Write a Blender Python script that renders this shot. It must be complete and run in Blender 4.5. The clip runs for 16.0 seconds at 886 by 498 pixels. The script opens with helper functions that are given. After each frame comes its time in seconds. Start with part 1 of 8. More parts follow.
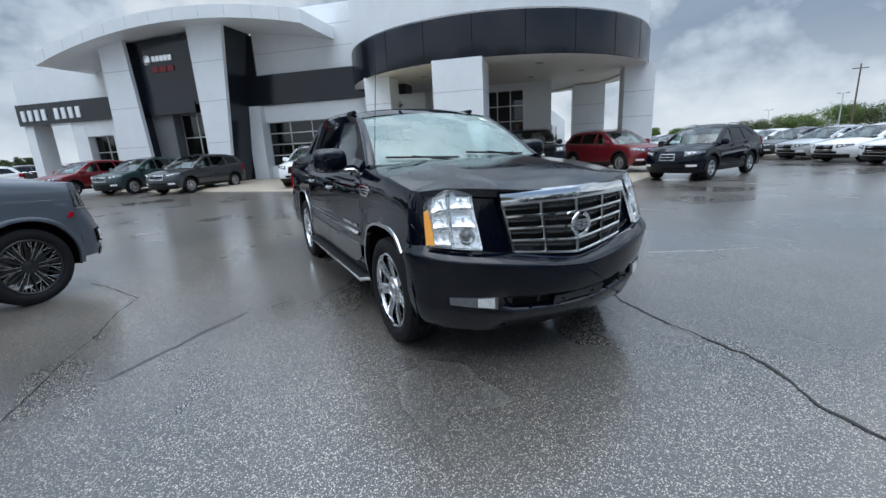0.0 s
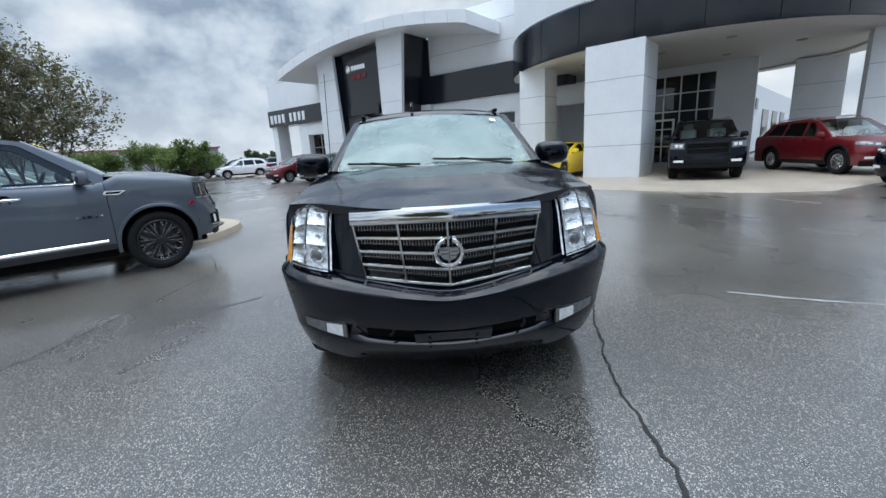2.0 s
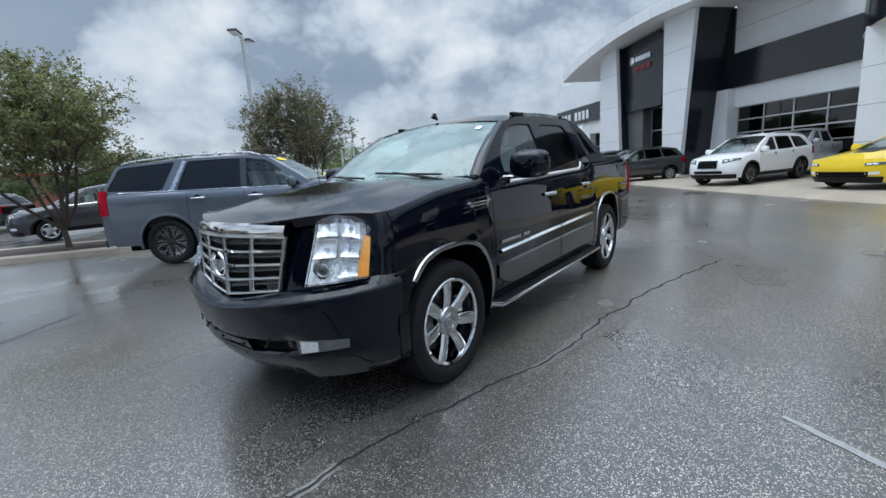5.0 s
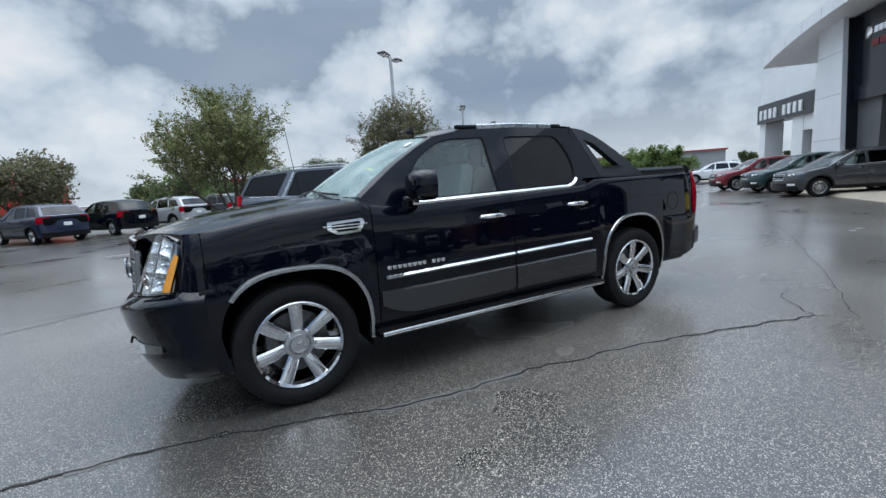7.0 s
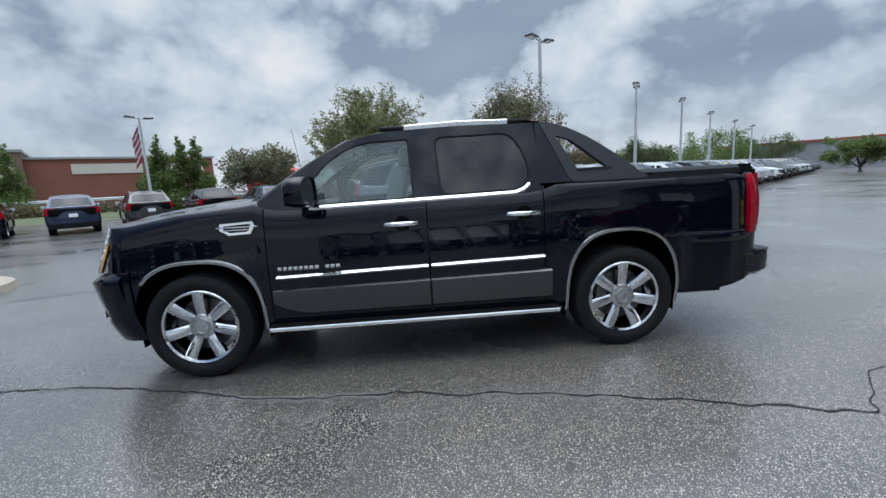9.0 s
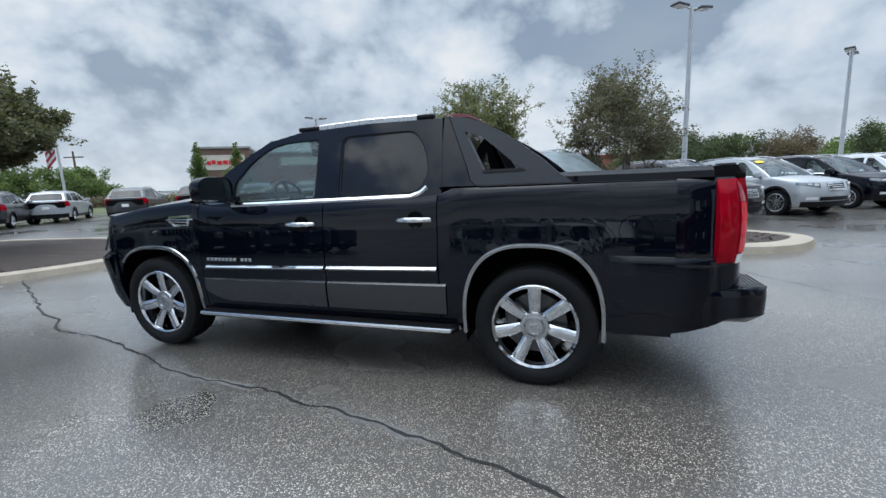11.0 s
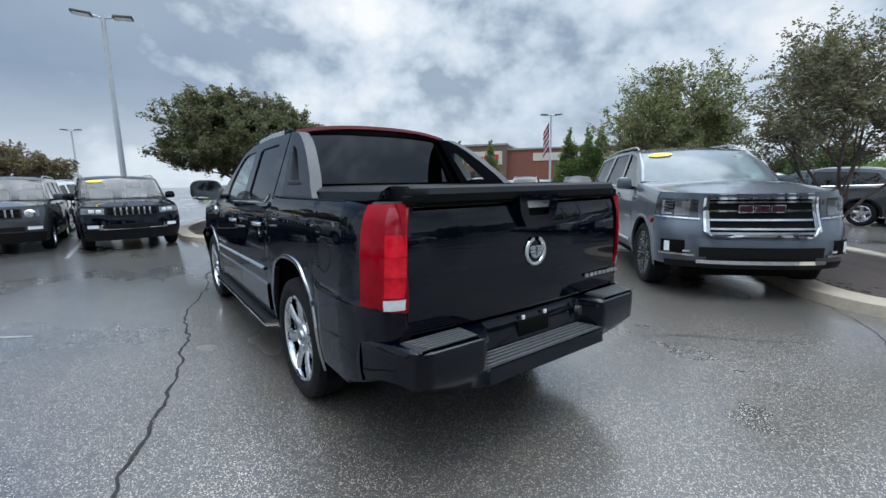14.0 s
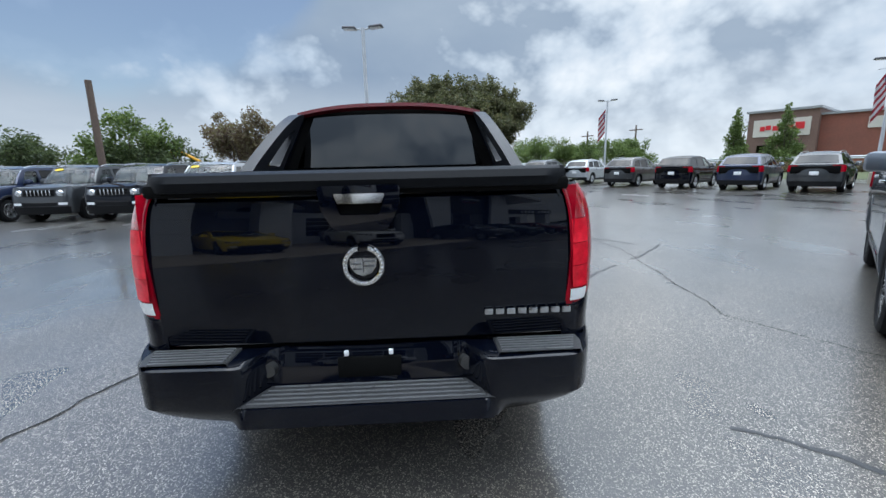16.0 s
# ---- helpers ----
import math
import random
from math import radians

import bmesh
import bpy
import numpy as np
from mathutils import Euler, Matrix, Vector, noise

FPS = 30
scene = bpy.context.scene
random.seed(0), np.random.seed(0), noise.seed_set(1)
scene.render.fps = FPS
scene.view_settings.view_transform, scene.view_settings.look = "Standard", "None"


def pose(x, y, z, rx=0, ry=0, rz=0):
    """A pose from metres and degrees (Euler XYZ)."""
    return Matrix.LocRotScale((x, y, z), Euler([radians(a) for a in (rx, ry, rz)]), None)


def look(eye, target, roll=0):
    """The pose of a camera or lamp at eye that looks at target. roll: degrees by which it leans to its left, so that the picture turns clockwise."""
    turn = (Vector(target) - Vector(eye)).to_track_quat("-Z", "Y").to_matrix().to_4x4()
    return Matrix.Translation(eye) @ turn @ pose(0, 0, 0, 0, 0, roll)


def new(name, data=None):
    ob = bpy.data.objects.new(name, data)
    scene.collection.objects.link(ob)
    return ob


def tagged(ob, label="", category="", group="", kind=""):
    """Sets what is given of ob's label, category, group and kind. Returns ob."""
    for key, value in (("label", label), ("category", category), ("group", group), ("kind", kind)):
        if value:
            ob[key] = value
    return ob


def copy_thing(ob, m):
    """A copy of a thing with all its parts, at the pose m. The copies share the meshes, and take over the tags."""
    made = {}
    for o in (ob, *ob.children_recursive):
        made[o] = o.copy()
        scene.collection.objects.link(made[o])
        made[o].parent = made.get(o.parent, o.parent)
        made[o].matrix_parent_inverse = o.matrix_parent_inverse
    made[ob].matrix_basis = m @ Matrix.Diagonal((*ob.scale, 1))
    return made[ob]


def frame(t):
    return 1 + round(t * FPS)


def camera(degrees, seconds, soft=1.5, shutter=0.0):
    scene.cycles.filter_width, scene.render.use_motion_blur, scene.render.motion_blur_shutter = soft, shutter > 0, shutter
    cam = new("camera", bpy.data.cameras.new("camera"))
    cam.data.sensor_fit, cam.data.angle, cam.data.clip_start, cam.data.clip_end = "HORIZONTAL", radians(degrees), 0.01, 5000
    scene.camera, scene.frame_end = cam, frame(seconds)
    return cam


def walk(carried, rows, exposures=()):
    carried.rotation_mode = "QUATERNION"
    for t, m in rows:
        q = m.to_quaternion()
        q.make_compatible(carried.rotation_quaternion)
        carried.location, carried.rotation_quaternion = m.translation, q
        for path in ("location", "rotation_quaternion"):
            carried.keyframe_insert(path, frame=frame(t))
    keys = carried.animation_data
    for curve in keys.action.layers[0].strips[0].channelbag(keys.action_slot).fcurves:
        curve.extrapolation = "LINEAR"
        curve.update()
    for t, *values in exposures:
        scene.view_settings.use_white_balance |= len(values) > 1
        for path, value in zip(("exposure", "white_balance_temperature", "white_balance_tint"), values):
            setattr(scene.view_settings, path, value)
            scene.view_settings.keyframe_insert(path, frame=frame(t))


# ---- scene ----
cam = camera(93.1, 16.0)
PATH = [
    (0, (-4.546, 1.974, 1.444), (-2.815, 1.091, 0.971), -3.0),
    (0.5, (-4.645, 1.501, 1.458), (-2.832, 0.803, 0.982), -3.2),
    (1, (-4.724, 1.055, 1.456), (-2.847, 0.551, 0.985), -3.3),
    (1.5, (-4.732, 0.593, 1.465), (-2.81, 0.297, 1.0), -3.3),
    (2, (-4.751, 0.112, 1.452), (-2.806, 0.038, 0.993), -3.3),
    (2.5, (-4.719, -0.376, 1.415), (-2.776, -0.22, 0.966), -3.4),
    (3, (-4.717, -0.886, 1.408), (-2.805, -0.495, 0.968), -3.4),
    (3.5, (-4.605, -1.348, 1.392), (-2.753, -0.726, 0.961), -3.7),
    (4, (-4.363, -1.787, 1.394), (-2.594, -0.952, 0.978), -3.9),
    (4.5, (-4.074, -2.213, 1.392), (-2.409, -1.179, 0.992), -4.1),
    (5, (-3.715, -2.554, 1.389), (-2.171, -1.339, 1.012), -4.2),
    (5.2, (-3.557, -2.685, 1.381), (-2.066, -1.404, 1.011), -4.1),
    (7.3, (-1.735, -3.846, 1.37), (-0.913, -2.051, 1.052), -3.7),
    (7.5, (-1.515, -3.93, 1.404), (-0.779, -2.1, 1.07), -3.6),
    (8, (-0.984, -4.105, 1.415), (-0.45, -2.207, 1.082), -3.7),
    (8.5, (-0.472, -4.117, 1.4), (-0.144, -2.171, 1.071), -3.5),
    (9, (0.04, -4.127, 1.402), (0.152, -2.156, 1.08), -3.2),
    (9.2, (0.253, -4.126, 1.416), (0.276, -2.151, 1.099), -3.1),
    (11.3, (2.246, -3.549, 1.38), (1.528, -1.713, 1.048), -2.5),
    (11.5, (2.459, -3.489, 1.397), (1.681, -1.678, 1.058), -2.6),
    (12, (2.931, -3.233, 1.389), (2.017, -1.487, 1.048), -2.7),
    (12.5, (3.402, -2.959, 1.392), (2.341, -1.297, 1.058), -2.5),
    (13, (3.783, -2.621, 1.396), (2.554, -1.076, 1.073), -1.9),
    (13.5, (4.151, -2.204, 1.413), (2.734, -0.826, 1.102), -1.4),
    (14, (4.386, -1.77, 1.415), (2.796, -0.599, 1.103), -0.9),
    (14.5, (4.525, -1.271, 1.411), (2.783, -0.342, 1.09), -0.8),
    (15, (4.613, -0.77, 1.406), (2.757, -0.109, 1.064), -0.7),
    (15.5, (4.554, -0.267, 1.408), (2.625, 0.114, 1.044), -0.9),
    (16, (4.453, 0.24, 1.406), (2.493, 0.327, 1.021), -1.3),
]
walk(cam, [(t, look(eye, target, roll)) for t, eye, target, roll in PATH], ((0, 0.32), (2.2, 0.41), (5, 0.33), (8.5, 0.27), (11.5, 0.36), (14, 0.46), (16, 0.56)))

# ---------------------------------------------------------------- world, sun, exposure
SUN_AZ, SUN_EL = 120.0, 80.0          # degrees from +X, and above the horizon
world = bpy.data.worlds.new("cloudy_sky")
scene.world = world
world.use_nodes = True
wn, wl = world.node_tree.nodes, world.node_tree.links
wn.clear()


def wnode(kind, **kw):
    n = wn.new(kind)
    for k, v in kw.items():
        if k == "op":
            n.operation = v
        elif k == "loc":
            n.location = v
    return n


def build_sky():
    out, bg = wnode("ShaderNodeOutputWorld"), wnode("ShaderNodeBackground")
    tc = wnode("ShaderNodeTexCoord")
    sep = wnode("ShaderNodeSeparateXYZ")
    wl.new(tc.outputs["Generated"], sep.inputs[0])
    up = wnode("ShaderNodeMath", op="MAXIMUM")
    wl.new(sep.outputs["Z"], up.inputs[0])
    up.inputs[1].default_value = 0.0
    add = wnode("ShaderNodeMath", op="ADD")
    wl.new(up.outputs[0], add.inputs[0])
    add.inputs[1].default_value = 0.16
    dx, dy = wnode("ShaderNodeMath", op="DIVIDE"), wnode("ShaderNodeMath", op="DIVIDE")
    for d, axis in ((dx, "X"), (dy, "Y")):
        wl.new(sep.outputs[axis], d.inputs[0])
        wl.new(add.outputs[0], d.inputs[1])
    comb = wnode("ShaderNodeCombineXYZ")
    wl.new(dx.outputs[0], comb.inputs[0])
    wl.new(dy.outputs[0], comb.inputs[1])
    big = wnode("ShaderNodeTexNoise")
    wl.new(comb.outputs[0], big.inputs["Vector"])
    for k, v in (("Scale", 0.55), ("Detail", 9.0), ("Roughness", 0.55), ("Distortion", 0.25)):
        big.inputs[k].default_value = v

    def math_node(op, a, b):
        n = wnode("ShaderNodeMath", op=op)
        for i, v in enumerate((a, b)):
            if isinstance(v, (int, float)):
                n.inputs[i].default_value = v
            else:
                wl.new(v, n.inputs[i])
        return n.outputs[0]

    def cloud(shift):
        """Billowing cloud density in the direction looked at, moved by shift."""
        mp = wnode("ShaderNodeMapping")
        mp.inputs["Scale"].default_value = (1.0, 1.0, 1.3)
        mp.inputs["Location"].default_value = tuple(c + s_ for c, s_ in zip((0.70, 0.35, 0.20), shift))
        wl.new(tc.outputs["Generated"], mp.inputs[0])
        n, v = wnode("ShaderNodeTexNoise"), wnode("ShaderNodeTexVoronoi")
        for k, q in (("Scale", 2.1), ("Detail", 10.0), ("Roughness", 0.50), ("Distortion", 0.1)):
            n.inputs[k].default_value = q
        for k, q in (("Scale", 6.0), ("Detail", 4.0), ("Roughness", 0.55)):
            v.inputs[k].default_value = q
        wl.new(mp.outputs[0], n.inputs["Vector"])
        wob = wnode("ShaderNodeMix")
        wob.data_type = "RGBA"
        wob.inputs[0].default_value = 0.10
        wl.new(mp.outputs[0], wob.inputs[6])
        wl.new(n.outputs["Color"], wob.inputs[7])
        wl.new(wob.outputs[2], v.inputs["Vector"])
        return math_node("SUBTRACT", n.outputs["Fac"], math_node("MULTIPLY", v.outputs["Distance"], 0.20))
    here, above = cloud((0, 0, 0)), cloud((-0.015, 0.025, 0.060))
    # heads that face the light are white, bellies slate grey
    lit = math_node("ADD", math_node("MULTIPLY", math_node("SUBTRACT", here, above), 1.9), math_node("ADD", math_node("MULTIPLY", math_node("SUBTRACT", here, 0.38), 1.7), 0.50))

    def toward(az, el, near, far):
        """1 in the direction named, falling to 0 between two angles from it."""
        dot = wnode("ShaderNodeVectorMath", op="DOT_PRODUCT")
        wl.new(tc.outputs["Generated"], dot.inputs[0])
        dot.inputs[1].default_value = (math.cos(radians(az)) * math.cos(radians(el)), math.sin(radians(az)) * math.cos(radians(el)), math.sin(radians(el)))
        m = wnode("ShaderNodeMapRange")
        m.interpolation_type = "SMOOTHSTEP"
        wl.new(dot.outputs["Value"], m.inputs[0])
        for k, q in ((1, math.cos(radians(far))), (2, math.cos(radians(near))), (3, 0.0), (4, 1.0)):
            m.inputs[k].default_value = q
        return m.outputs[0]
    # the storm bank stands over the showroom, a tall white head over the far bays
    lit = math_node("SUBTRACT", lit, math_node("MULTIPLY", toward(-30, 18, 20, 80), 0.10))
    lit = math_node("ADD", lit, math_node("MULTIPLY", toward(114, 21, 4, 19), 0.26))
    lit = math_node("SUBTRACT", lit, math_node("MULTIPLY", toward(166, 27, 10, 42), 0.17))
    lit = math_node("SUBTRACT", lit, math_node("MULTIPLY", toward(74, 26, 6, 30), 0.13))
    lit = math_node("SUBTRACT", lit, math_node("MULTIPLY", toward(204, 14, 8, 36), 0.22))
    shade = wnode("ShaderNodeValToRGB")
    wl.new(lit, shade.inputs[0])
    cr = shade.color_ramp
    cr.elements[0].position, cr.elements[0].color = 0.04, (0.240, 0.305, 0.392, 1)
    cr.elements[1].position, cr.elements[1].color = 0.98, (0.665, 0.690, 0.715, 1)
    e = cr.elements.new(0.36)
    e.color = (0.435, 0.508, 0.590, 1)
    e = cr.elements.new(0.66)
    e.color = (0.560, 0.615, 0.675, 1)
    broad = wnode("ShaderNodeValToRGB")
    wl.new(big.outputs["Fac"], broad.inputs[0])
    broad.color_ramp.elements[0].position, broad.color_ramp.elements[0].color = 0.36, (0.78, 0.83, 0.89, 1)
    broad.color_ramp.elements[1].position, broad.color_ramp.elements[1].color = 0.62, (1.05, 1.04, 1.03, 1)
    mul = wnode("ShaderNodeMix")
    mul.data_type, mul.blend_type = "RGBA", "MULTIPLY"
    mul.inputs[0].default_value = 1.0
    wl.new(shade.outputs[0], mul.inputs[6])
    wl.new(broad.outputs[0], mul.inputs[7])
    # brighter veil towards the horizon
    haze = wnode("ShaderNodeMapRange")
    wl.new(up.outputs[0], haze.inputs[0])
    for k, v in ((1, 0.0), (2, 0.20), (3, 0.62), (4, 0.0)):
        haze.inputs[k].default_value = v
    veil = wnode("ShaderNodeMix")
    veil.data_type = "RGBA"
    wl.new(haze.outputs[0], veil.inputs[0])
    wl.new(mul.outputs[2], veil.inputs[6])
    veil.inputs[7].default_value = (0.60, 0.655, 0.70, 1)
    # clear sky in the gaps
    sky = wnode("ShaderNodeTexSky")
    sky.sky_type, sky.sun_disc = "NISHITA", False
    sky.sun_elevation, sky.sun_rotation = radians(SUN_EL), radians(90 - SUN_AZ)
    dim = wnode("ShaderNodeMix")
    dim.data_type, dim.blend_type = "RGBA", "MULTIPLY"
    dim.inputs[0].default_value = 1.0
    dim.inputs[7].default_value = (0.085, 0.085, 0.085, 1)
    wl.new(sky.outputs[0], dim.inputs[6])
    gap = wnode("ShaderNodeMapRange")
    wl.new(big.outputs["Fac"], gap.inputs[0])
    for k, v in ((1, 0.26), (2, 0.36), (3, 0.55), (4, 0.0)):
        gap.inputs[k].default_value = v
    mix = wnode("ShaderNodeMix")
    mix.data_type = "RGBA"
    rift = math_node("MULTIPLY", toward(214, 30, 8, 24), math_node("MULTIPLY", math_node("SUBTRACT", 0.72, lit), 6.0))
    clear = math_node("MINIMUM", math_node("ADD", gap.outputs[0], math_node("MAXIMUM", rift, 0.0)), 0.85)
    wl.new(clear, mix.inputs[0])
    wl.new(veil.outputs[2], mix.inputs[6])
    wl.new(dim.outputs[2], mix.inputs[7])
    wl.new(mix.outputs[2], bg.inputs[0])
    # an overcast vault: the zenith shines brighter than the horizon
    vault = wnode("ShaderNodeMapRange")
    wl.new(up.outputs[0], vault.inputs[0])
    for k, v in ((1, 0.36), (2, 1.0), (3, 1.0), (4, 4.2)):
        vault.inputs[k].default_value = v
    # the veiled sun's glow
    tosun = wnode("ShaderNodeVectorMath", op="DOT_PRODUCT")
    wl.new(tc.outputs["Generated"], tosun.inputs[0])
    tosun.inputs[1].default_value = (math.cos(radians(SUN_AZ)) * math.cos(radians(SUN_EL)), math.sin(radians(SUN_AZ)) * math.cos(radians(SUN_EL)), math.sin(radians(SUN_EL)))
    glow = wnode("ShaderNodeMapRange")
    wl.new(tosun.outputs["Value"], glow.inputs[0])
    for k, v in ((1, 0.70), (2, 1.0), (3, 1.0), (4, 1.6)):
        glow.inputs[k].default_value = v
    wl.new(math_node("MULTIPLY", vault.outputs[0], glow.outputs[0]), bg.inputs[1])
    wl.new(bg.outputs[0], out.inputs[0])


build_sky()
sun = new("sun", bpy.data.lights.new("sun", "SUN"))
sun.data.energy, sun.data.angle, sun.data.color = 1.2, radians(64), (1.0, 0.96, 0.9)
sun_dir = Vector((math.cos(radians(SUN_AZ)) * math.cos(radians(SUN_EL)), math.sin(radians(SUN_AZ)) * math.cos(radians(SUN_EL)), math.sin(radians(SUN_EL))))
sun.matrix_world = look(sun_dir * 60, (0, 0, 0))

# ---------------------------------------------------------------- materials
MATS = {}


class Nodes:
    """A short way to write node materials."""

    def __init__(self, name):
        self.m = bpy.data.materials.new(name)
        self.m.use_nodes = True
        self.t = self.m.node_tree
        self.b = self.t.nodes["Principled BSDF"]
        self.out = self.t.nodes["Material Output"]
        MATS[name] = self.m

    def n(self, kind, **inputs):
        n = self.t.nodes.new(kind)
        for k, v in inputs.items():
            if k in ("operation", "data_type", "blend_type", "feature", "noise_dimensions"):
                if k == "operation":
                    n.operation = v
                elif k == "data_type":
                    n.data_type = v
                elif k == "blend_type":
                    n.blend_type = v
                elif k == "feature":
                    n.feature = v
        return n

    def link(self, a, b):
        self.t.links.new(a, b)

    def coord(self, scale=1.0, obj=True):
        tc = self.n("ShaderNodeTexCoord")
        if scale == 1.0:
            return tc.outputs["Object" if obj else "Generated"]
        mp = self.n("ShaderNodeMapping")
        mp.inputs["Scale"].default_value = (scale, scale, scale) if isinstance(scale, (int, float)) else scale
        self.link(tc.outputs["Object"], mp.inputs[0])
        return mp.outputs[0]

    def noise(self, scale, detail=4.0, rough=0.55, vec=None):
        n = self.n("ShaderNodeTexNoise")
        n.inputs["Scale"].default_value, n.inputs["Detail"].default_value, n.inputs["Roughness"].default_value = scale, detail, rough
        self.link(vec if vec is not None else self.coord(), n.inputs["Vector"])
        return n.outputs["Fac"]

    def ramp(self, fac, *stops):
        r = self.n("ShaderNodeValToRGB")
        el = r.color_ramp.elements
        for i, (p, c) in enumerate(stops):
            e = el[i] if i < 2 else el.new(p)
            e.position = p
            e.color = (*c, 1) if len(c) == 3 else c
        self.link(fac, r.inputs[0])
        return r.outputs[0]

    def rng(self, fac, a, b, c, d):
        r = self.n("ShaderNodeMapRange")
        for k, v in ((1, a), (2, b), (3, c), (4, d)):
            r.inputs[k].default_value = v
        self.link(fac, r.inputs[0])
        return r.outputs[0]

    def mix(self, fac, a, b, mode="MIX"):
        m = self.n("ShaderNodeMix")
        m.data_type, m.blend_type = "RGBA", mode
        for k, v in ((0, fac), (6, a), (7, b)):
            if isinstance(v, (int, float)):
                m.inputs[k].default_value = v
            elif isinstance(v, tuple):
                m.inputs[k].default_value = (*v, 1)
            else:
                self.link(v, m.inputs[k])
        return m.outputs[2]

    def bump(self, height, strength=0.3, dist=0.01):
        b = self.n("ShaderNodeBump")
        b.inputs["Strength"].default_value, b.inputs["Distance"].default_value = strength, dist
        self.link(height, b.inputs["Height"])
        self.link(b.outputs[0], self.b.inputs["Normal"])

    def set(self, **kw):
        names = dict(color="Base Color", rough="Roughness", metal="Metallic", coat="Coat Weight", coatr="Coat Roughness", spec="Specular IOR Level", emit="Emission Color", emits="Emission Strength", trans="Transmission Weight", sss="Subsurface Weight", ior="IOR")
        for k, v in kw.items():
            s = self.b.inputs[names[k]]
            if isinstance(v, tuple):
                s.default_value = (*v, 1)
            elif isinstance(v, (int, float)):
                s.default_value = v
            else:
                self.link(v, s)
        return self.m


def plain(name, color, rough=0.5, metal=0.0, vary=0.18, scale=6.0, bump=0.0, coat=0.0, spec=0.5):
    """A surface with two scales of variation in tone and gloss."""
    k = Nodes(name)
    a, b = k.noise(scale, 5), k.noise(scale * 9, 3)
    lo = tuple(c * (1 - vary) for c in color)
    hi = tuple(min(1, c * (1 + vary)) for c in color)
    c = k.ramp(a, (0.3, lo), (0.7, hi))
    c = k.mix(0.35, c, k.ramp(b, (0.3, lo), (0.7, hi)))
    k.set(color=c, rough=k.rng(a, 0.3, 0.7, max(0.02, rough * 0.85), min(1, rough * 1.15)), metal=metal, coat=coat, spec=spec)
    if bump:
        k.bump(b, bump, 0.004)
    return k.m


def paint(name, color, flake=0.25, coat=1.0):
    """Car paint: coloured base, fine flake, clear coat with dust and dried drops."""
    k = Nodes(name)
    big, fine = k.noise(2.2, 4), k.noise(900, 1)
    dust = k.noise(38, 6, 0.7)
    base = k.mix(k.rng(fine, 0.45, 0.75, 0, flake), color, tuple(min(1, c * 2.2 + 0.003) for c in color))
    base = k.mix(k.rng(dust, 0.60, 0.90, 0, 0.015 if sum(color) > 0.05 else 0.003), base, (0.30, 0.30, 0.29))
    k.b.inputs["Coat IOR"].default_value = 1.5 if sum(color) > 0.05 else 1.40
    k.set(color=base, rough=k.rng(big, 0.3, 0.7, 0.30, 0.42), metal=0.0 if max(color) > 0.5 or sum(color) < 0.05 else 0.35, coat=coat, coatr=k.rng(dust, 0.45, 0.8, 0.01, 0.05), spec=0.5 if sum(color) > 0.05 else 0.0)
    return k.m


def beaded(name, color):
    """Dark clear coat covered with standing water beads."""
    k = Nodes(name)
    v = k.n("ShaderNodeTexVoronoi")
    v.inputs["Scale"].default_value = 120
    k.link(k.coord(), v.inputs["Vector"])
    where = k.noise(7, 4, 0.6)
    bead = k.mix(k.rng(where, 0.35, 0.62, 0.25, 1.0), (0.0, 0.0, 0.0), k.rng(v.outputs["Distance"], 0.0, 0.55, 1.0, 0.0))
    k.set(color=color, rough=0.35, coat=1.0, coatr=k.rng(where, 0.35, 0.65, 0.012, 0.06), spec=0.0)
    k.b.inputs["Coat IOR"].default_value = 1.60
    b = k.n("ShaderNodeBump")
    b.inputs["Strength"].default_value, b.inputs["Distance"].default_value = 0.10, 0.003
    k.link(bead, b.inputs["Height"])
    k.link(b.outputs[0], k.b.inputs["Coat Normal"])
    return k.m


def glass(name, tint, gloss=1.0):
    """A pane: tinted see-through body under a mirror coat that follows Fresnel."""
    k = Nodes(name)
    k.t.nodes.remove(k.b)
    tr, gl, mx, fr = k.n("ShaderNodeBsdfTransparent"), k.n("ShaderNodeBsdfGlossy"), k.n("ShaderNodeMixShader"), k.n("ShaderNodeLayerWeight")
    tr.inputs[0].default_value = (*tint, 1)
    gl.inputs["Roughness"].default_value = 0.015
    gl.inputs[0].default_value = (gloss, gloss, gloss, 1)
    fr.inputs["Blend"].default_value = 0.5
    p5 = k.n("ShaderNodeMath")
    p5.operation = "POWER"
    p5.inputs[1].default_value = 4.4
    k.link(fr.outputs["Facing"], p5.inputs[0])
    k.link(k.rng(p5.outputs[0], 0.0, 1.0, 0.06, 1.0), mx.inputs[0])
    k.link(tr.outputs[0], mx.inputs[1])
    k.link(gl.outputs[0], mx.inputs[2])
    k.link(mx.outputs[0], k.out.inputs[0])
    return k.m


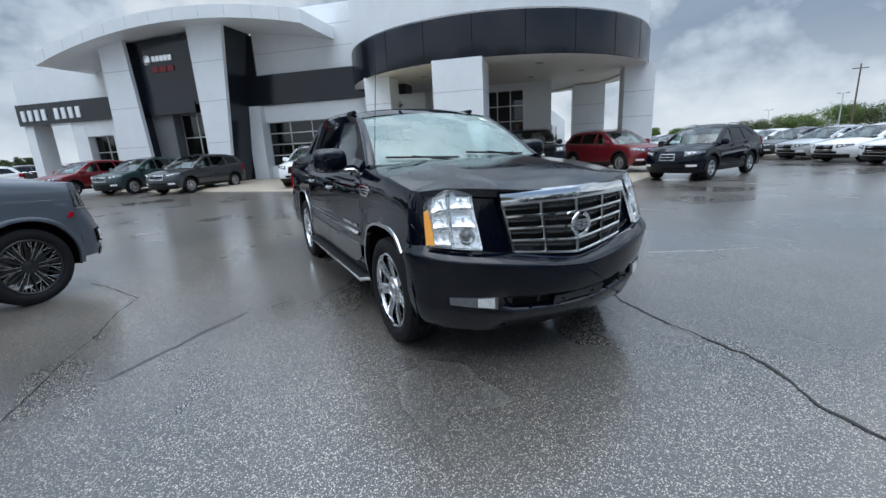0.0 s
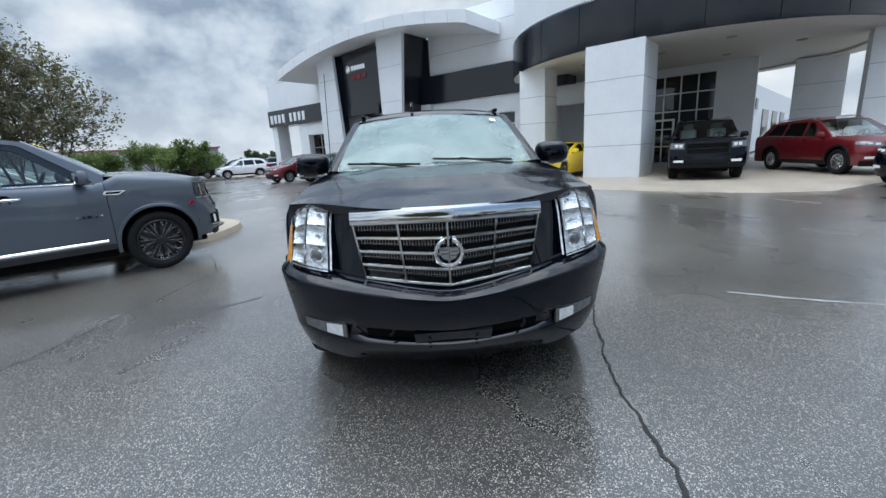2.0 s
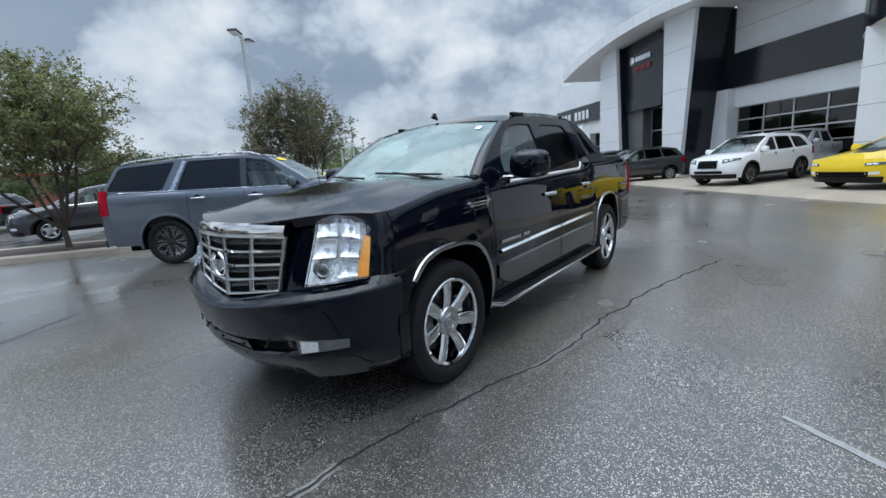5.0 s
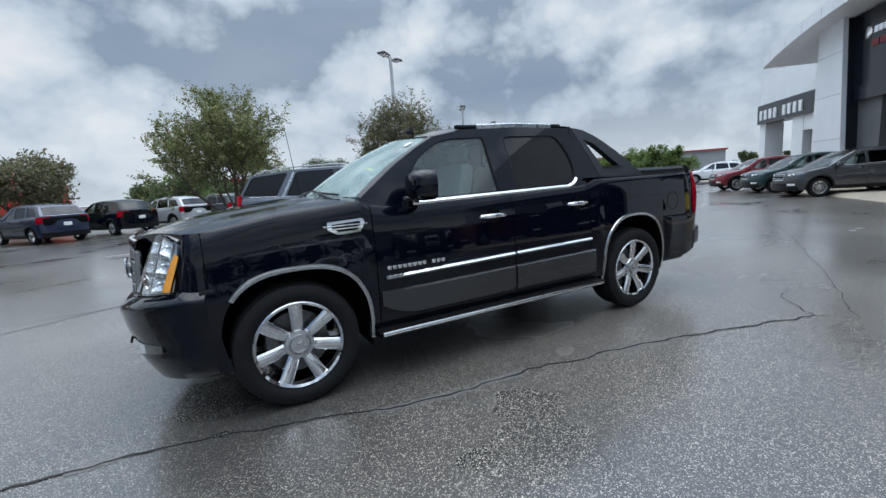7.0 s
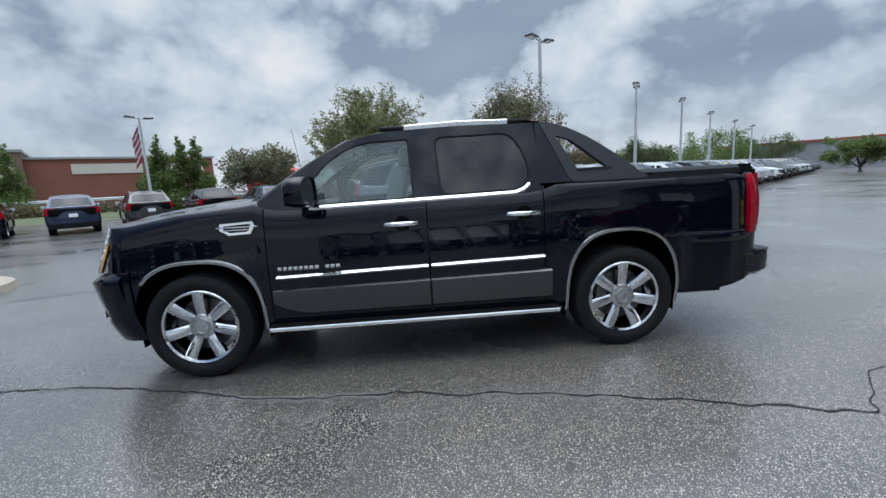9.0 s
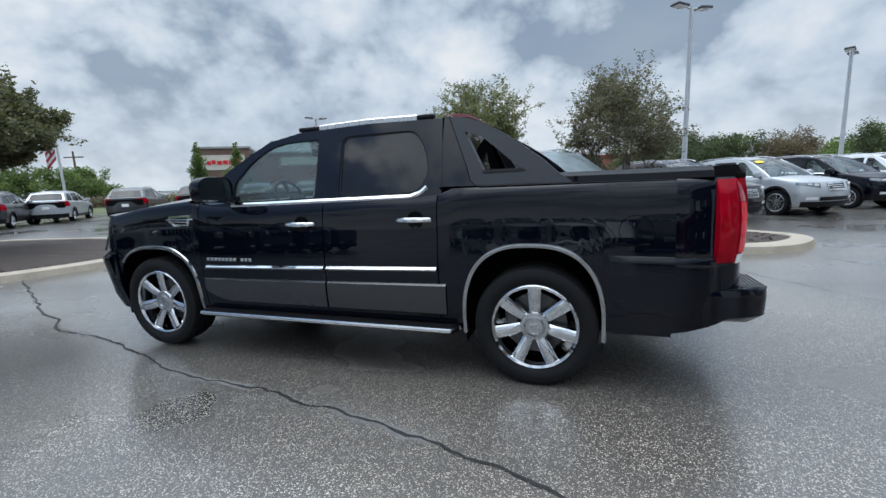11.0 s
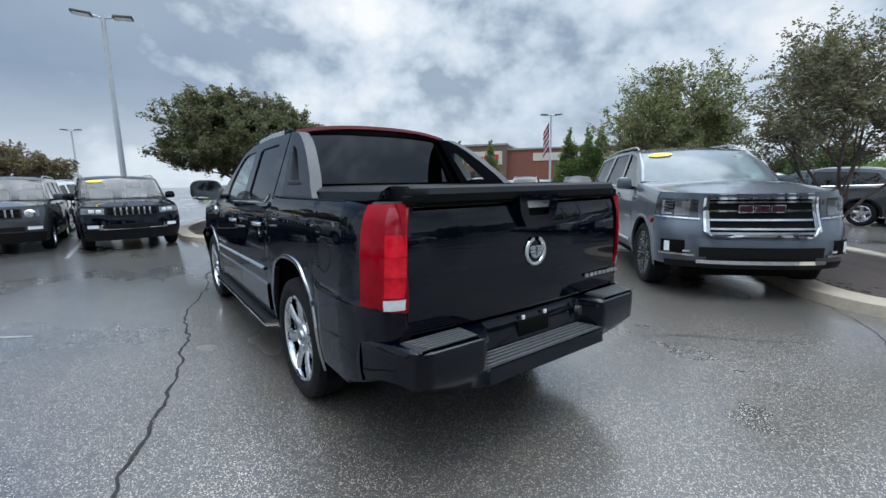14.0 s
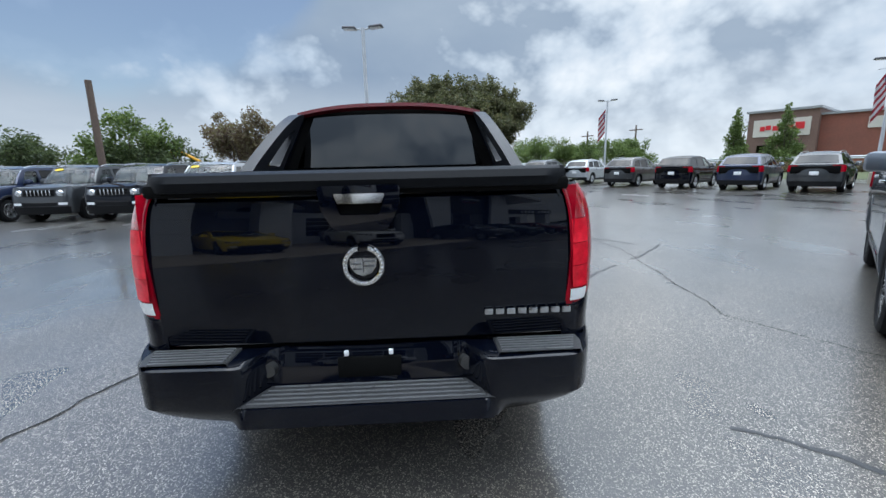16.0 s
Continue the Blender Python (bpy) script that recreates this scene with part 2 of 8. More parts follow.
def sky_filmed(name, tint, film, amount):
    """A pane under a pale film: haze, and sky reflection put in as colour."""
    m = glass(name, tint)
    t = m.node_tree
    out = t.nodes["Material Output"]
    last = out.inputs[0].links[0].from_socket
    d, mx, n, r = t.nodes.new("ShaderNodeBsdfDiffuse"), t.nodes.new("ShaderNodeMixShader"), t.nodes.new("ShaderNodeTexNoise"), t.nodes.new("ShaderNodeMapRange")
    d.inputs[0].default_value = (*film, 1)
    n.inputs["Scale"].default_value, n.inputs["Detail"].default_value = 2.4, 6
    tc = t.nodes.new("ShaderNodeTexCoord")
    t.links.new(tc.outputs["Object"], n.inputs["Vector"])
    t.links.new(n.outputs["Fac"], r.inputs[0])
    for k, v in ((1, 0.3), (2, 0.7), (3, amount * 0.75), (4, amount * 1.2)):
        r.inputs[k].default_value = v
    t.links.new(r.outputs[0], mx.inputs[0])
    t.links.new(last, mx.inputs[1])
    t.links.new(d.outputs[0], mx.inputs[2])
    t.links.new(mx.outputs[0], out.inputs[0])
    return m


def asphalt():
    k = Nodes("wet_asphalt")
    vec = k.coord()
    v = k.n("ShaderNodeTexVoronoi")
    v.inputs["Scale"].default_value = 185
    k.link(vec, v.inputs["Vector"])
    v2 = k.n("ShaderNodeTexVoronoi")
    v2.inputs["Scale"].default_value = 370
    k.link(vec, v2.inputs["Vector"])
    sep = k.n("ShaderNodeSeparateColor")
    k.link(v.outputs["Color"], sep.inputs[0])
    sep2 = k.n("ShaderNodeSeparateColor")
    k.link(v2.outputs["Color"], sep2.inputs[0])
    wet = k.noise(0.33, 4, 0.52, vec)
    patch = k.noise(1.7, 5, 0.6, vec)
    grain = k.noise(60, 4, 0.7, vec)
    stone = k.ramp(sep.outputs[0], (0.0, (0.015, 0.015, 0.015)), (0.55, (0.031, 0.030, 0.029)), (0.78, (0.120, 0.117, 0.110)), (1.0, (0.86, 0.82, 0.74)))
    small = k.ramp(sep2.outputs[1], (0.0, (0.030, 0.032, 0.035)), (0.7, (0.098, 0.100, 0.103)), (1.0, (0.36, 0.355, 0.34)))
    c = k.mix(0.16, stone, small)
    c = k.mix(k.rng(grain, 0.35, 0.7, 0.0, 0.28), c, (0.050, 0.049, 0.048))
    c = k.mix(k.rng(patch, 0.35, 0.7, 0.0, 0.22), c, (0.115, 0.112, 0.108))
    c = k.mix(k.rng(wet, 0.40, 0.56, 0.40, 0.0), c, (0.048, 0.050, 0.054))
    pool = k.noise(0.7, 3, 0.5, k.coord((0.55, 1.0, 1.0)))
    damp = k.mix(0.55, wet, pool)
    c = k.mix(k.rng(pool, 0.42, 0.74, 0.0, 0.45), c, (0.030, 0.031, 0.034))
    xyz = k.n("ShaderNodeSeparateXYZ")
    k.link(vec, xyz.inputs[0])
    edge = k.n("ShaderNodeMath")
    edge.operation = "MULTIPLY_ADD"
    k.link(k.noise(0.45, 3, 0.5, vec), edge.inputs[0])
    edge.inputs[1].default_value = 5.0
    k.link(xyz.outputs[0], edge.inputs[2])
    x_sheen = k.rng(edge.outputs[0], 0.2, 3.6, 0.0, 1.0)   # paler towards +x: the brighter cloud sheen there, put into the colour
    c = k.mix(x_sheen, k.mix(1.0, c, (0.78, 0.75, 0.71), "MULTIPLY"), k.mix(1.0, k.mix(0.10, c, (0.17, 0.16, 0.15)), (1.05, 0.98, 0.90), "MULTIPLY"))
    k.set(color=c, rough=k.rng(damp, 0.36, 0.66, 0.22, 0.42), spec=0.55, coat=k.rng(damp, 0.36, 0.66, 1.0, 0.75), coatr=k.rng(damp, 0.36, 0.66, 0.11, 0.30))
    k.b.inputs["Coat IOR"].default_value = 1.60
    hgt = k.mix(0.5, v.outputs["Distance"], v2.outputs["Distance"])
    b = k.n("ShaderNodeBump")
    k.link(hgt, b.inputs["Height"])
    k.link(k.rng(damp, 0.36, 0.66, 0.05, 0.26), b.inputs["Strength"])
    b.inputs["Distance"].default_value = 0.004
    b2 = k.n("ShaderNodeBump")
    b2.inputs["Strength"].default_value, b2.inputs["Distance"].default_value = 0.05, 0.02
    k.link(patch, b2.inputs["Height"])
    k.link(b2.outputs[0], b.inputs["Normal"])
    k.link(b.outputs[0], k.b.inputs["Normal"])
    return k.m


def leaf(name, a, b, c):
    k = Nodes(name)
    info = k.n("ShaderNodeNewGeometry")
    col = k.ramp(info.outputs["Random Per Island"], (0.0, a), (0.5, b), (1.0, c))
    k.set(color=col, rough=0.55, spec=0.35)
    thin, both = k.n("ShaderNodeBsdfTranslucent"), k.n("ShaderNodeMixShader")
    k.link(k.mix(1.0, col, (1.0, 1.0, 0.72), "MULTIPLY"), thin.inputs[0])
    both.inputs[0].default_value = 0.45
    k.link(k.b.outputs[0], both.inputs[1])
    k.link(thin.outputs[0], both.inputs[2])
    k.link(both.outputs[0], k.out.inputs[0])
    return k.m


M_ASPHALT = asphalt()
M_BLACK = paint("black_clearcoat", (0.0014, 0.0024, 0.0062), 0.12)
M_BEADED = beaded("rain_beaded_black", (0.0014, 0.0024, 0.0062))
M_GREYPAINT = paint("slate_grey_paint", (0.088, 0.103, 0.126), 0.3)
M_CHROME = plain("chrome", (0.80, 0.81, 0.82), 0.07, 1.0, 0.05, 14)
M_LAMPCHROME = plain("lamp_chrome", (0.80, 0.81, 0.82), 0.20, 1.0, 0.16, 16, 1.0)
M_SILVERTRIM = plain("satin_silver", (0.55, 0.56, 0.57), 0.28, 1.0, 0.1, 20)
M_WHEELCHROME = plain("polished_wheel", (0.66, 0.67, 0.69), 0.06, 1.0, 0.12, 25)
M_TYRE = plain("tyre_rubber", (0.009, 0.009, 0.010), 0.72, 0, 0.3, 30, 0.2, 0.0, 0.22)
M_PLASTIC = plain("black_plastic", (0.007, 0.007, 0.008), 0.42, 0, 0.25, 40, 0.1, 0.0, 0.2)
M_DARK = plain("dark_underside", (0.004, 0.004, 0.004), 0.85, 0, 0.3, 8, 0.0, 0.0, 0.1)
M_CLAD = plain("grey_satin_cladding", (0.034, 0.034, 0.036), 0.24, 0.3, 0.04, 6, 0.0, 0.5)
M_GLASS = glass("clear_window_glass", (0.70, 0.80, 0.78))
M_TINT = glass("privacy_glass", (0.02, 0.023, 0.027), 0.75)
M_MIRROR = plain("tinted_mirror_glass", (0.16, 0.18, 0.20), 0.04, 1.0, 0.05, 10)
M_LENS = glass("lamp_lens", (0.93, 0.95, 0.96))
M_SHOPGLASS = glass("shop_glass", (0.16, 0.19, 0.21))
M_REFLECT = plain("lamp_reflector", (0.74, 0.75, 0.76), 0.28, 0.4, 0.22, 30, 0.9)
M_LAMPWHITE = plain("lamp_white_inner", (0.86, 0.865, 0.87), 0.25, 0.0, 0.08, 40)
M_AMBER = plain("amber_lens", (0.90, 0.34, 0.01), 0.18, 0, 0.12, 40, 0.0, 0.8)
M_SEAT = plain("grey_leather", (0.26, 0.26, 0.25), 0.5, 0, 0.12, 12, 0.1)
M_DASH = plain("dash_plastic", (0.05, 0.05, 0.052), 0.55, 0, 0.2, 20, 0.1)
M_STICKER = plain("yellow_sticker", (0.85, 0.60, 0.02), 0.4, 0, 0.08, 30)
M_WHITEPANEL = plain("white_wall_panel", (0.735, 0.760, 0.785), 0.42, 0, 0.06, 0.9)
M_DARKPANEL = plain("charcoal_metal_panel", (0.009, 0.012, 0.019), 0.20, 0.0, 0.25, 0.6, 0, 0.15)
M_GREYPANEL = plain("grey_wall_panel", (0.30, 0.31, 0.32), 0.4, 0, 0.08, 1.2)
M_SOFFIT = plain("soffit_panel", (0.62, 0.61, 0.58), 0.6, 0, 0.05, 0.7)
M_MULLION = plain("aluminium_mullion", (0.62, 0.63, 0.64), 0.35, 0.7, 0.08, 9)
M_CONCRETE = plain("concrete", (0.33, 0.285, 0.23), 0.38, 0, 0.25, 1.6, 0.25)
M_KERB = plain("kerb_concrete", (0.34, 0.29, 0.225), 0.6, 0, 0.2, 3.0, 0.3)
M_MULCH = plain("mulch", (0.045, 0.032, 0.026), 0.85, 0, 0.5, 26, 0.9)
M_LINE = plain("worn_white_line", (0.22, 0.22, 0.22), 0.6, 0, 0.35, 14, 0.2)
M_CRACK = plain("crack", (0.012, 0.012, 0.012), 0.8, 0, 0.3, 20, 0.3)
M_SILT = plain("pale_silt", (0.135, 0.132, 0.126), 0.6, 0, 0.45, 22, 0.3)
M_BARK = plain("bark", (0.085, 0.065, 0.052), 0.85, 0, 0.35, 18, 0.8)
M_POLE = plain("pale_painted_steel", (0.50, 0.52, 0.54), 0.45, 0.2, 0.1, 4)
M_LAMPHEAD = plain("bronze_lamp_housing", (0.06, 0.06, 0.065), 0.4, 0.4, 0.15, 8)
M_BRICK = plain("brick_wall", (0.23, 0.085, 0.06), 0.8, 0, 0.2, 0.6, 0.2)
M_DULLBRICK = plain("dull_brown_brick", (0.17, 0.105, 0.085), 0.8, 0, 0.2, 0.6, 0.2)
M_SIGNBAND = plain("pale_render_band", (0.58, 0.54, 0.48), 0.7, 0, 0.08, 0.4)
M_SIGNRED = plain("red_sign", (0.62, 0.02, 0.03), 0.4, 0, 0.05, 2)
M_GRASS = plain("verge_grass", (0.085, 0.10, 0.045), 0.9, 0, 0.35, 0.8, 0.5)
M_WOOD = plain("weathered_pole_timber", (0.12, 0.085, 0.065), 0.85, 0, 0.25, 12, 0.4)
M_YELLOWSTEEL = plain("digger_yellow", (0.70, 0.36, 0.02), 0.45, 0, 0.1, 2)
M_BLUEFLAG = plain("flag_blue_cloth", (0.02, 0.03, 0.12), 0.8, 0, 0.1, 6)
M_REDFLAG = plain("flag_red_cloth", (0.26, 0.018, 0.028), 0.8, 0, 0.1, 6)
M_WHITECLOTH = plain("flag_white_cloth", (0.46, 0.45, 0.46), 0.8, 0, 0.06, 6)
M_LEAF = leaf("crabapple_leaves", (0.091, 0.112, 0.052), (0.176, 0.202, 0.091), (0.293, 0.273, 0.15))
M_LEAFSPARSE = leaf("bronze_green_leaves", (0.091, 0.096, 0.062), (0.156, 0.159, 0.099), (0.227, 0.192, 0.137))
M_LEAFRED = leaf("bronze_leaves", (0.110, 0.072, 0.058), (0.165, 0.130, 0.085), (0.185, 0.170, 0.095))
M_LEAFGREEN = leaf("fresh_leaves", (0.070, 0.115, 0.035), (0.125, 0.185, 0.060), (0.190, 0.250, 0.090))
M_LEAFDEEP = leaf("deep_green_leaves", (0.058, 0.068, 0.036), (0.112, 0.124, 0.062), (0.190, 0.176, 0.105))
M_LEAFDARK = leaf("dark_leaves", (0.040, 0.060, 0.030), (0.075, 0.105, 0.048), (0.120, 0.150, 0.070))


def red_lens():
    k = Nodes("red_lamp_lens")
    n = k.noise(9, 4)
    s = k.n("ShaderNodeTexWave")
    s.inputs["Scale"].default_value = 28
    k.link(k.coord(), s.inputs["Vector"])
    c = k.ramp(n, (0.3, (0.20, 0.001, 0.008)), (0.7, (0.38, 0.002, 0.014)))
    c = k.mix(0.05, c, k.ramp(s.outputs["Fac"], (0.0, (0.30, 0.0, 0.0)), (1.0, (0.9, 0.02, 0.05))))
    k.set(color=c, rough=0.30, coat=0.7, coatr=0.02, spec=0.0)
    k.b.inputs["Coat IOR"].default_value = 1.32
    return k.m


M_RED = red_lens()

# ---------------------------------------------------------------- mesh helpers


def mesh_of(bm, name, smooth=True, angle=38):
    me = bpy.data.meshes.new(name)
    bmesh.ops.recalc_face_normals(bm, faces=bm.faces)
    bm.to_mesh(me)
    bm.free()
    if smooth:
        me.shade_smooth()
        me.set_sharp_from_angle(angle=radians(angle))
    return me


def part(name, bm, material, parent, label="", smooth=True, angle=38):
    """One mesh object under a thing or under a part."""
    me = mesh_of(bm, name, smooth, angle)
    me.materials.append(material)
    ob = new(name, me)
    ob.parent = parent
    if label:
        tagged(ob, label)
    return ob


def shared(name, me, parent, loc=(0, 0, 0), rz=0.0, label=""):
    ob = new(name, me)
    ob.parent = parent
    ob.location, ob.rotation_euler = loc, (0, 0, rz)
    if label:
        tagged(ob, label)
    return ob


def thing(name, label, category, group="", loc=(0, 0, 0), heading=0.0):
    ob = new(name)
    ob.empty_display_size = 0.3
    ob.matrix_basis = pose(*loc, 0, 0, heading)
    return tagged(ob, label, category, group)


def solid(name, bm, material, label, category, group="", kind="", loc=(0, 0, 0), heading=0.0, smooth=True, angle=38):
    """A one-mesh thing."""
    me = mesh_of(bm, name, smooth, angle)
    me.materials.append(material)
    ob = new(name, me)
    ob.matrix_basis = pose(*loc, 0, 0, heading)
    return tagged(ob, label, category, group, kind)


def grid(bm, f, us, vs):
    rows = [[bm.verts.new(f(u, v)) for v in vs] for u in us]
    for a, b in zip(rows, rows[1:]):
        for i in range(len(vs) - 1):
            q = (a[i], a[i + 1], b[i + 1], b[i])
            try:
                bm.faces.new(q)
            except ValueError:
                pass
    return rows


def lin(a, b, n):
    return [a + (b - a) * i / (n - 1) for i in range(n)]


def box(bm, c, s, bevel=0.0, rot=None, taper=1.0):
    """A box with centre c and size s; taper narrows its top."""
    m = Matrix.Translation(c) @ (rot.to_4x4() if rot else Matrix.Identity(4))
    v = []
    for z in (-0.5, 0.5):
        k = taper if z > 0 else 1.0
        for x, y in ((-0.5, -0.5), (0.5, -0.5), (0.5, 0.5), (-0.5, 0.5)):
            v.append(bm.verts.new(m @ Vector((x * s[0] * k, y * s[1] * k, z * s[2]))))
    fs = [bm.faces.new([v[i] for i in q]) for q in ((3, 2, 1, 0), (4, 5, 6, 7), (0, 1, 5, 4), (1, 2, 6, 5), (2, 3, 7, 6), (3, 0, 4, 7))]
    if bevel:
        es = {e for f in fs for e in f.edges}
        bmesh.ops.bevel(bm, geom=list(es), offset=bevel, segments=2, profile=0.5, affect="EDGES")


def lathe(bm, prof, seg=32, m=None, arc=(0, 2 * math.pi)):
    """Turn (radius, height) pairs about the local z axis."""
    m = m or Matrix.Identity(4)
    full = abs(arc[1] - arc[0] - 2 * math.pi) < 1e-6
    n = seg if full else seg + 1
    rows = []
    for i in range(n):
        a = arc[0] + (arc[1] - arc[0]) * i / seg
        rows.append([bm.verts.new(m @ Vector((r * math.cos(a), r * math.sin(a), h))) for r, h in prof])
    for i in range(seg):
        a, b = rows[i], rows[(i + 1) % n]
        for j in range(len(prof) - 1):
            bm.faces.new((a[j], a[j + 1], b[j + 1], b[j]))


def rod(bm, a, b, r0, r1=None, seg=8):
    """A tapered round bar from a to b."""
    a, b = Vector(a), Vector(b)
    r1 = r0 if r1 is None else r1
    m = Matrix.Translation(a) @ (b - a).to_track_quat("Z", "Y").to_matrix().to_4x4()
    lathe(bm, [(0.0001, 0), (r0, 0), (r1, (b - a).length), (0.0001, (b - a).length)], seg, m)


def tube(bm, pts, r, seg=8):
    """One round bar through all the points."""
    rows = []
    for i, p in enumerate(pts):
        t = (Vector(pts[min(len(pts) - 1, i + 1)]) - Vector(pts[max(0, i - 1)])).normalized()
        a = t.cross(Vector((0, 0, 1))).normalized()
        b = t.cross(a)
        rows.append([Vector(p) + (a * math.cos(q) + b * math.sin(q)) * r for q in lin(0, 2 * math.pi, seg + 1)])
    grid(bm, lambda i, j: rows[i][j], range(len(rows)), range(seg + 1))


def plate(bm, outer, holes, fmap, depth):
    """A flat shape with holes, drawn in two coordinates, laid into space by fmap(a, b, k) and given thickness (k 0 to depth)."""
    t = bmesh.new()
    edges = []
    for loop in [outer, *holes]:
        vs = [t.verts.new((p[0], p[1], 0)) for p in loop]
        edges += [t.edges.new((vs[i], vs[(i + 1) % len(vs)])) for i in range(len(vs))]
    bmesh.ops.triangle_fill(t, use_beauty=True, use_dissolve=False, edges=edges)
    t.verts.index_update()
    top = [bm.verts.new(fmap(v.co.x, v.co.y, 0.0)) for v in t.verts]
    low = [bm.verts.new(fmap(v.co.x, v.co.y, depth)) for v in t.verts] if depth else None
    for f in t.faces:
        ids = [v.index for v in f.verts]
        bm.faces.new([top[i] for i in ids])
        if depth:
            bm.faces.new([low[i] for i in reversed(ids)])
    if depth:
        for e in t.edges:
            if len(e.link_faces) == 1:
                a, b = e.verts[0].index, e.verts[1].index
                bm.faces.new((top[a], top[b], low[b], low[a]))
    t.free()


def rounded(pts, r=0.04, n=4):
    """A polygon with its corners rounded."""
    out = []
    for i, p in enumerate(pts):
        a, b, c = Vector(pts[i - 1]), Vector(p), Vector(pts[(i + 1) % len(pts)])
        d0, d1 = (a - b), (c - b)
        k = min(r, d0.length * 0.45, d1.length * 0.45)
        p0, p1 = b + d0.normalized() * k, b + d1.normalized() * k
        for j in range(n + 1):
            t = j / n
            out.append(tuple(p0 * (1 - t) ** 2 + b * 2 * t * (1 - t) + p1 * t * t))
    return out


def smoothstep(t):
    t = max(0.0, min(1.0, t))
    return t * t * (3 - 2 * t)

# ---------------------------------------------------------------- vehicles
WHEELS = {}


def wheel_meshes(kind, r, w, rim):
    """Tyre, rim and cap meshes of one wheel; the outer face looks along +Y."""
    key = (kind, round(r, 3))
    if key in WHEELS:
        return WHEELS[key]
    turn = Matrix.Rotation(-math.pi / 2, 4, "X")           # local z of the lathe becomes +y
    bm = bmesh.new()
    h = w / 2
    prof = [(rim, -h * 0.8), (rim + 0.02, -h * 0.95), (r - 0.05, -h), (r - 0.012, -h * 0.86), (r, -h * 0.6), (r, -h * 0.42), (r - 0.009, -h * 0.40), (r - 0.009, -h * 0.34), (r, -h * 0.32),
            (r, -h * 0.05), (r - 0.009, -h * 0.04), (r - 0.009, h * 0.04), (r, h * 0.05), (r, h * 0.32), (r - 0.009, h * 0.34), (r - 0.009, h * 0.40), (r, h * 0.42), (r, h * 0.6), (r - 0.012, h * 0.86), (r - 0.05, h),
            (r - 0.075, h * 0.985), (rim + 0.02, h * 0.95), (rim, h * 0.8)]
    lathe(bm, prof, 48, turn)
    tyre = mesh_of(bm, "tyre")
    tyre.materials.append(M_TYRE)
    bm = bmesh.new()
    lathe(bm, [(rim + 0.004, h * 0.86), (rim - 0.004, h * 0.90), (rim - 0.02, h * 0.84), (rim - 0.028, h * 0.6), (rim - 0.03, -h * 0.7)], 48, turn)
    spokes = {"chrome7": 7, "black": 12, "alloy10": 10, "alloy5": 5}[kind]
    for i in range(spokes):
        rot = Matrix.Rotation(2 * math.pi * i / spokes, 4, "Y")
        if kind == "chrome7":
            wi, wo, d = 0.034, 0.044, 0.055
        elif kind == "black":
            wi, wo, d = 0.012, 0.014, 0.03
        elif kind == "alloy10":
            wi, wo, d = 0.020, 0.016, 0.03
        else:
            wi, wo, d = 0.05, 0.03, 0.035
        pts = []
        for rr, ww, yy in ((0.07, wi, h * 0.60), (rim * 0.55, (wi + wo) / 2, h * 0.74), (rim - 0.015, wo, h * 0.80)):
            pts.append([rot @ Vector((-ww, yy - d, rr)), rot @ Vector((-ww, yy - 0.012, rr)), rot @ Vector((-ww * 0.62, yy, rr)), rot @ Vector((ww * 0.62, yy, rr)), rot @ Vector((ww, yy - 0.012, rr)), rot @ Vector((ww, yy - d, rr))])
        vs = [[bm.verts.new(p) for p in row] for row in pts]
        for a, b in zip(vs, vs[1:]):
            for j in range(5):
                bm.faces.new((a[j], a[j + 1], b[j + 1], b[j]))
        bm.faces.new(vs[-1])
    rimm = mesh_of(bm, "rim")
    rimm.materials.append({"chrome7": M_WHEELCHROME, "black": M_WHEELDARK, "alloy10": M_SILVERTRIM, "alloy5": M_SILVERTRIM}[kind])
    bm = bmesh.new()
    lathe(bm, [(0.0001, h * 0.765), (0.044, h * 0.755), (0.046, h * 0.80), (0.056, h * 0.80), (0.060, h * 0.68), (0.066, h * 0.66), (0.072, h * 0.72), (0.092, h * 0.70), (0.098, h * 0.64), (0.10, h * 0.5)] if kind == "chrome7" else [(0.0001, h * 0.70), (0.035, h * 0.69), (0.05, h * 0.62), (0.08, h * 0.6), (0.085, h * 0.4)], 24, turn)
    if kind == "chrome7":                                   # small shield on the cap
        for wx, wz, bx, bz in ((0, 0.012, 0.040, 0.010), (-0.011, -0.003, 0.017, 0.014), (0.011, -0.003, 0.017, 0.014), (0, -0.017, 0.020, 0.008)):
            box(bm, (wx, h * 0.775, wz), (bx, 0.010, bz), 0.002)
        for i in range(6):
            a = math.pi / 3 * i
            lathe(bm, [(0.0001, h * 0.69), (0.008, h * 0.69), (0.009, h * 0.6)], 6, Matrix.Translation((0.075 * math.cos(a), 0, 0.075 * math.sin(a))) @ turn)
    face = None
    if kind == "black":                                     # machined bright edges of the blades
        fb = bmesh.new()
        for i in range(6):
            rot = Matrix.Rotation(2 * math.pi * (i + 0.5) / 6, 4, "Y")
            for sg in (-1, 1):
                for r0, r1, off, dr in ((0.075, rim - 0.02, 0.012, 0.030), (rim * 0.52, rim - 0.02, 0.030, 0.078), (rim * 0.70, rim - 0.02, 0.062, 0.110)):
                    v = [rot @ Vector(p) for p in ((sg * off, h * 0.68, r0), (sg * (off + 0.007), h * 0.68, r0), (sg * (dr + 0.009), h * 0.815, r1 - dr * 0.25), (sg * dr, h * 0.815, r1 - dr * 0.25))]
                    fb.faces.new([fb.verts.new(p) for p in v])
        face = mesh_of(fb, "spoke_face")
        face.materials.append(M_SILVERTRIM)
    cap = mesh_of(bm, "hub_cap")
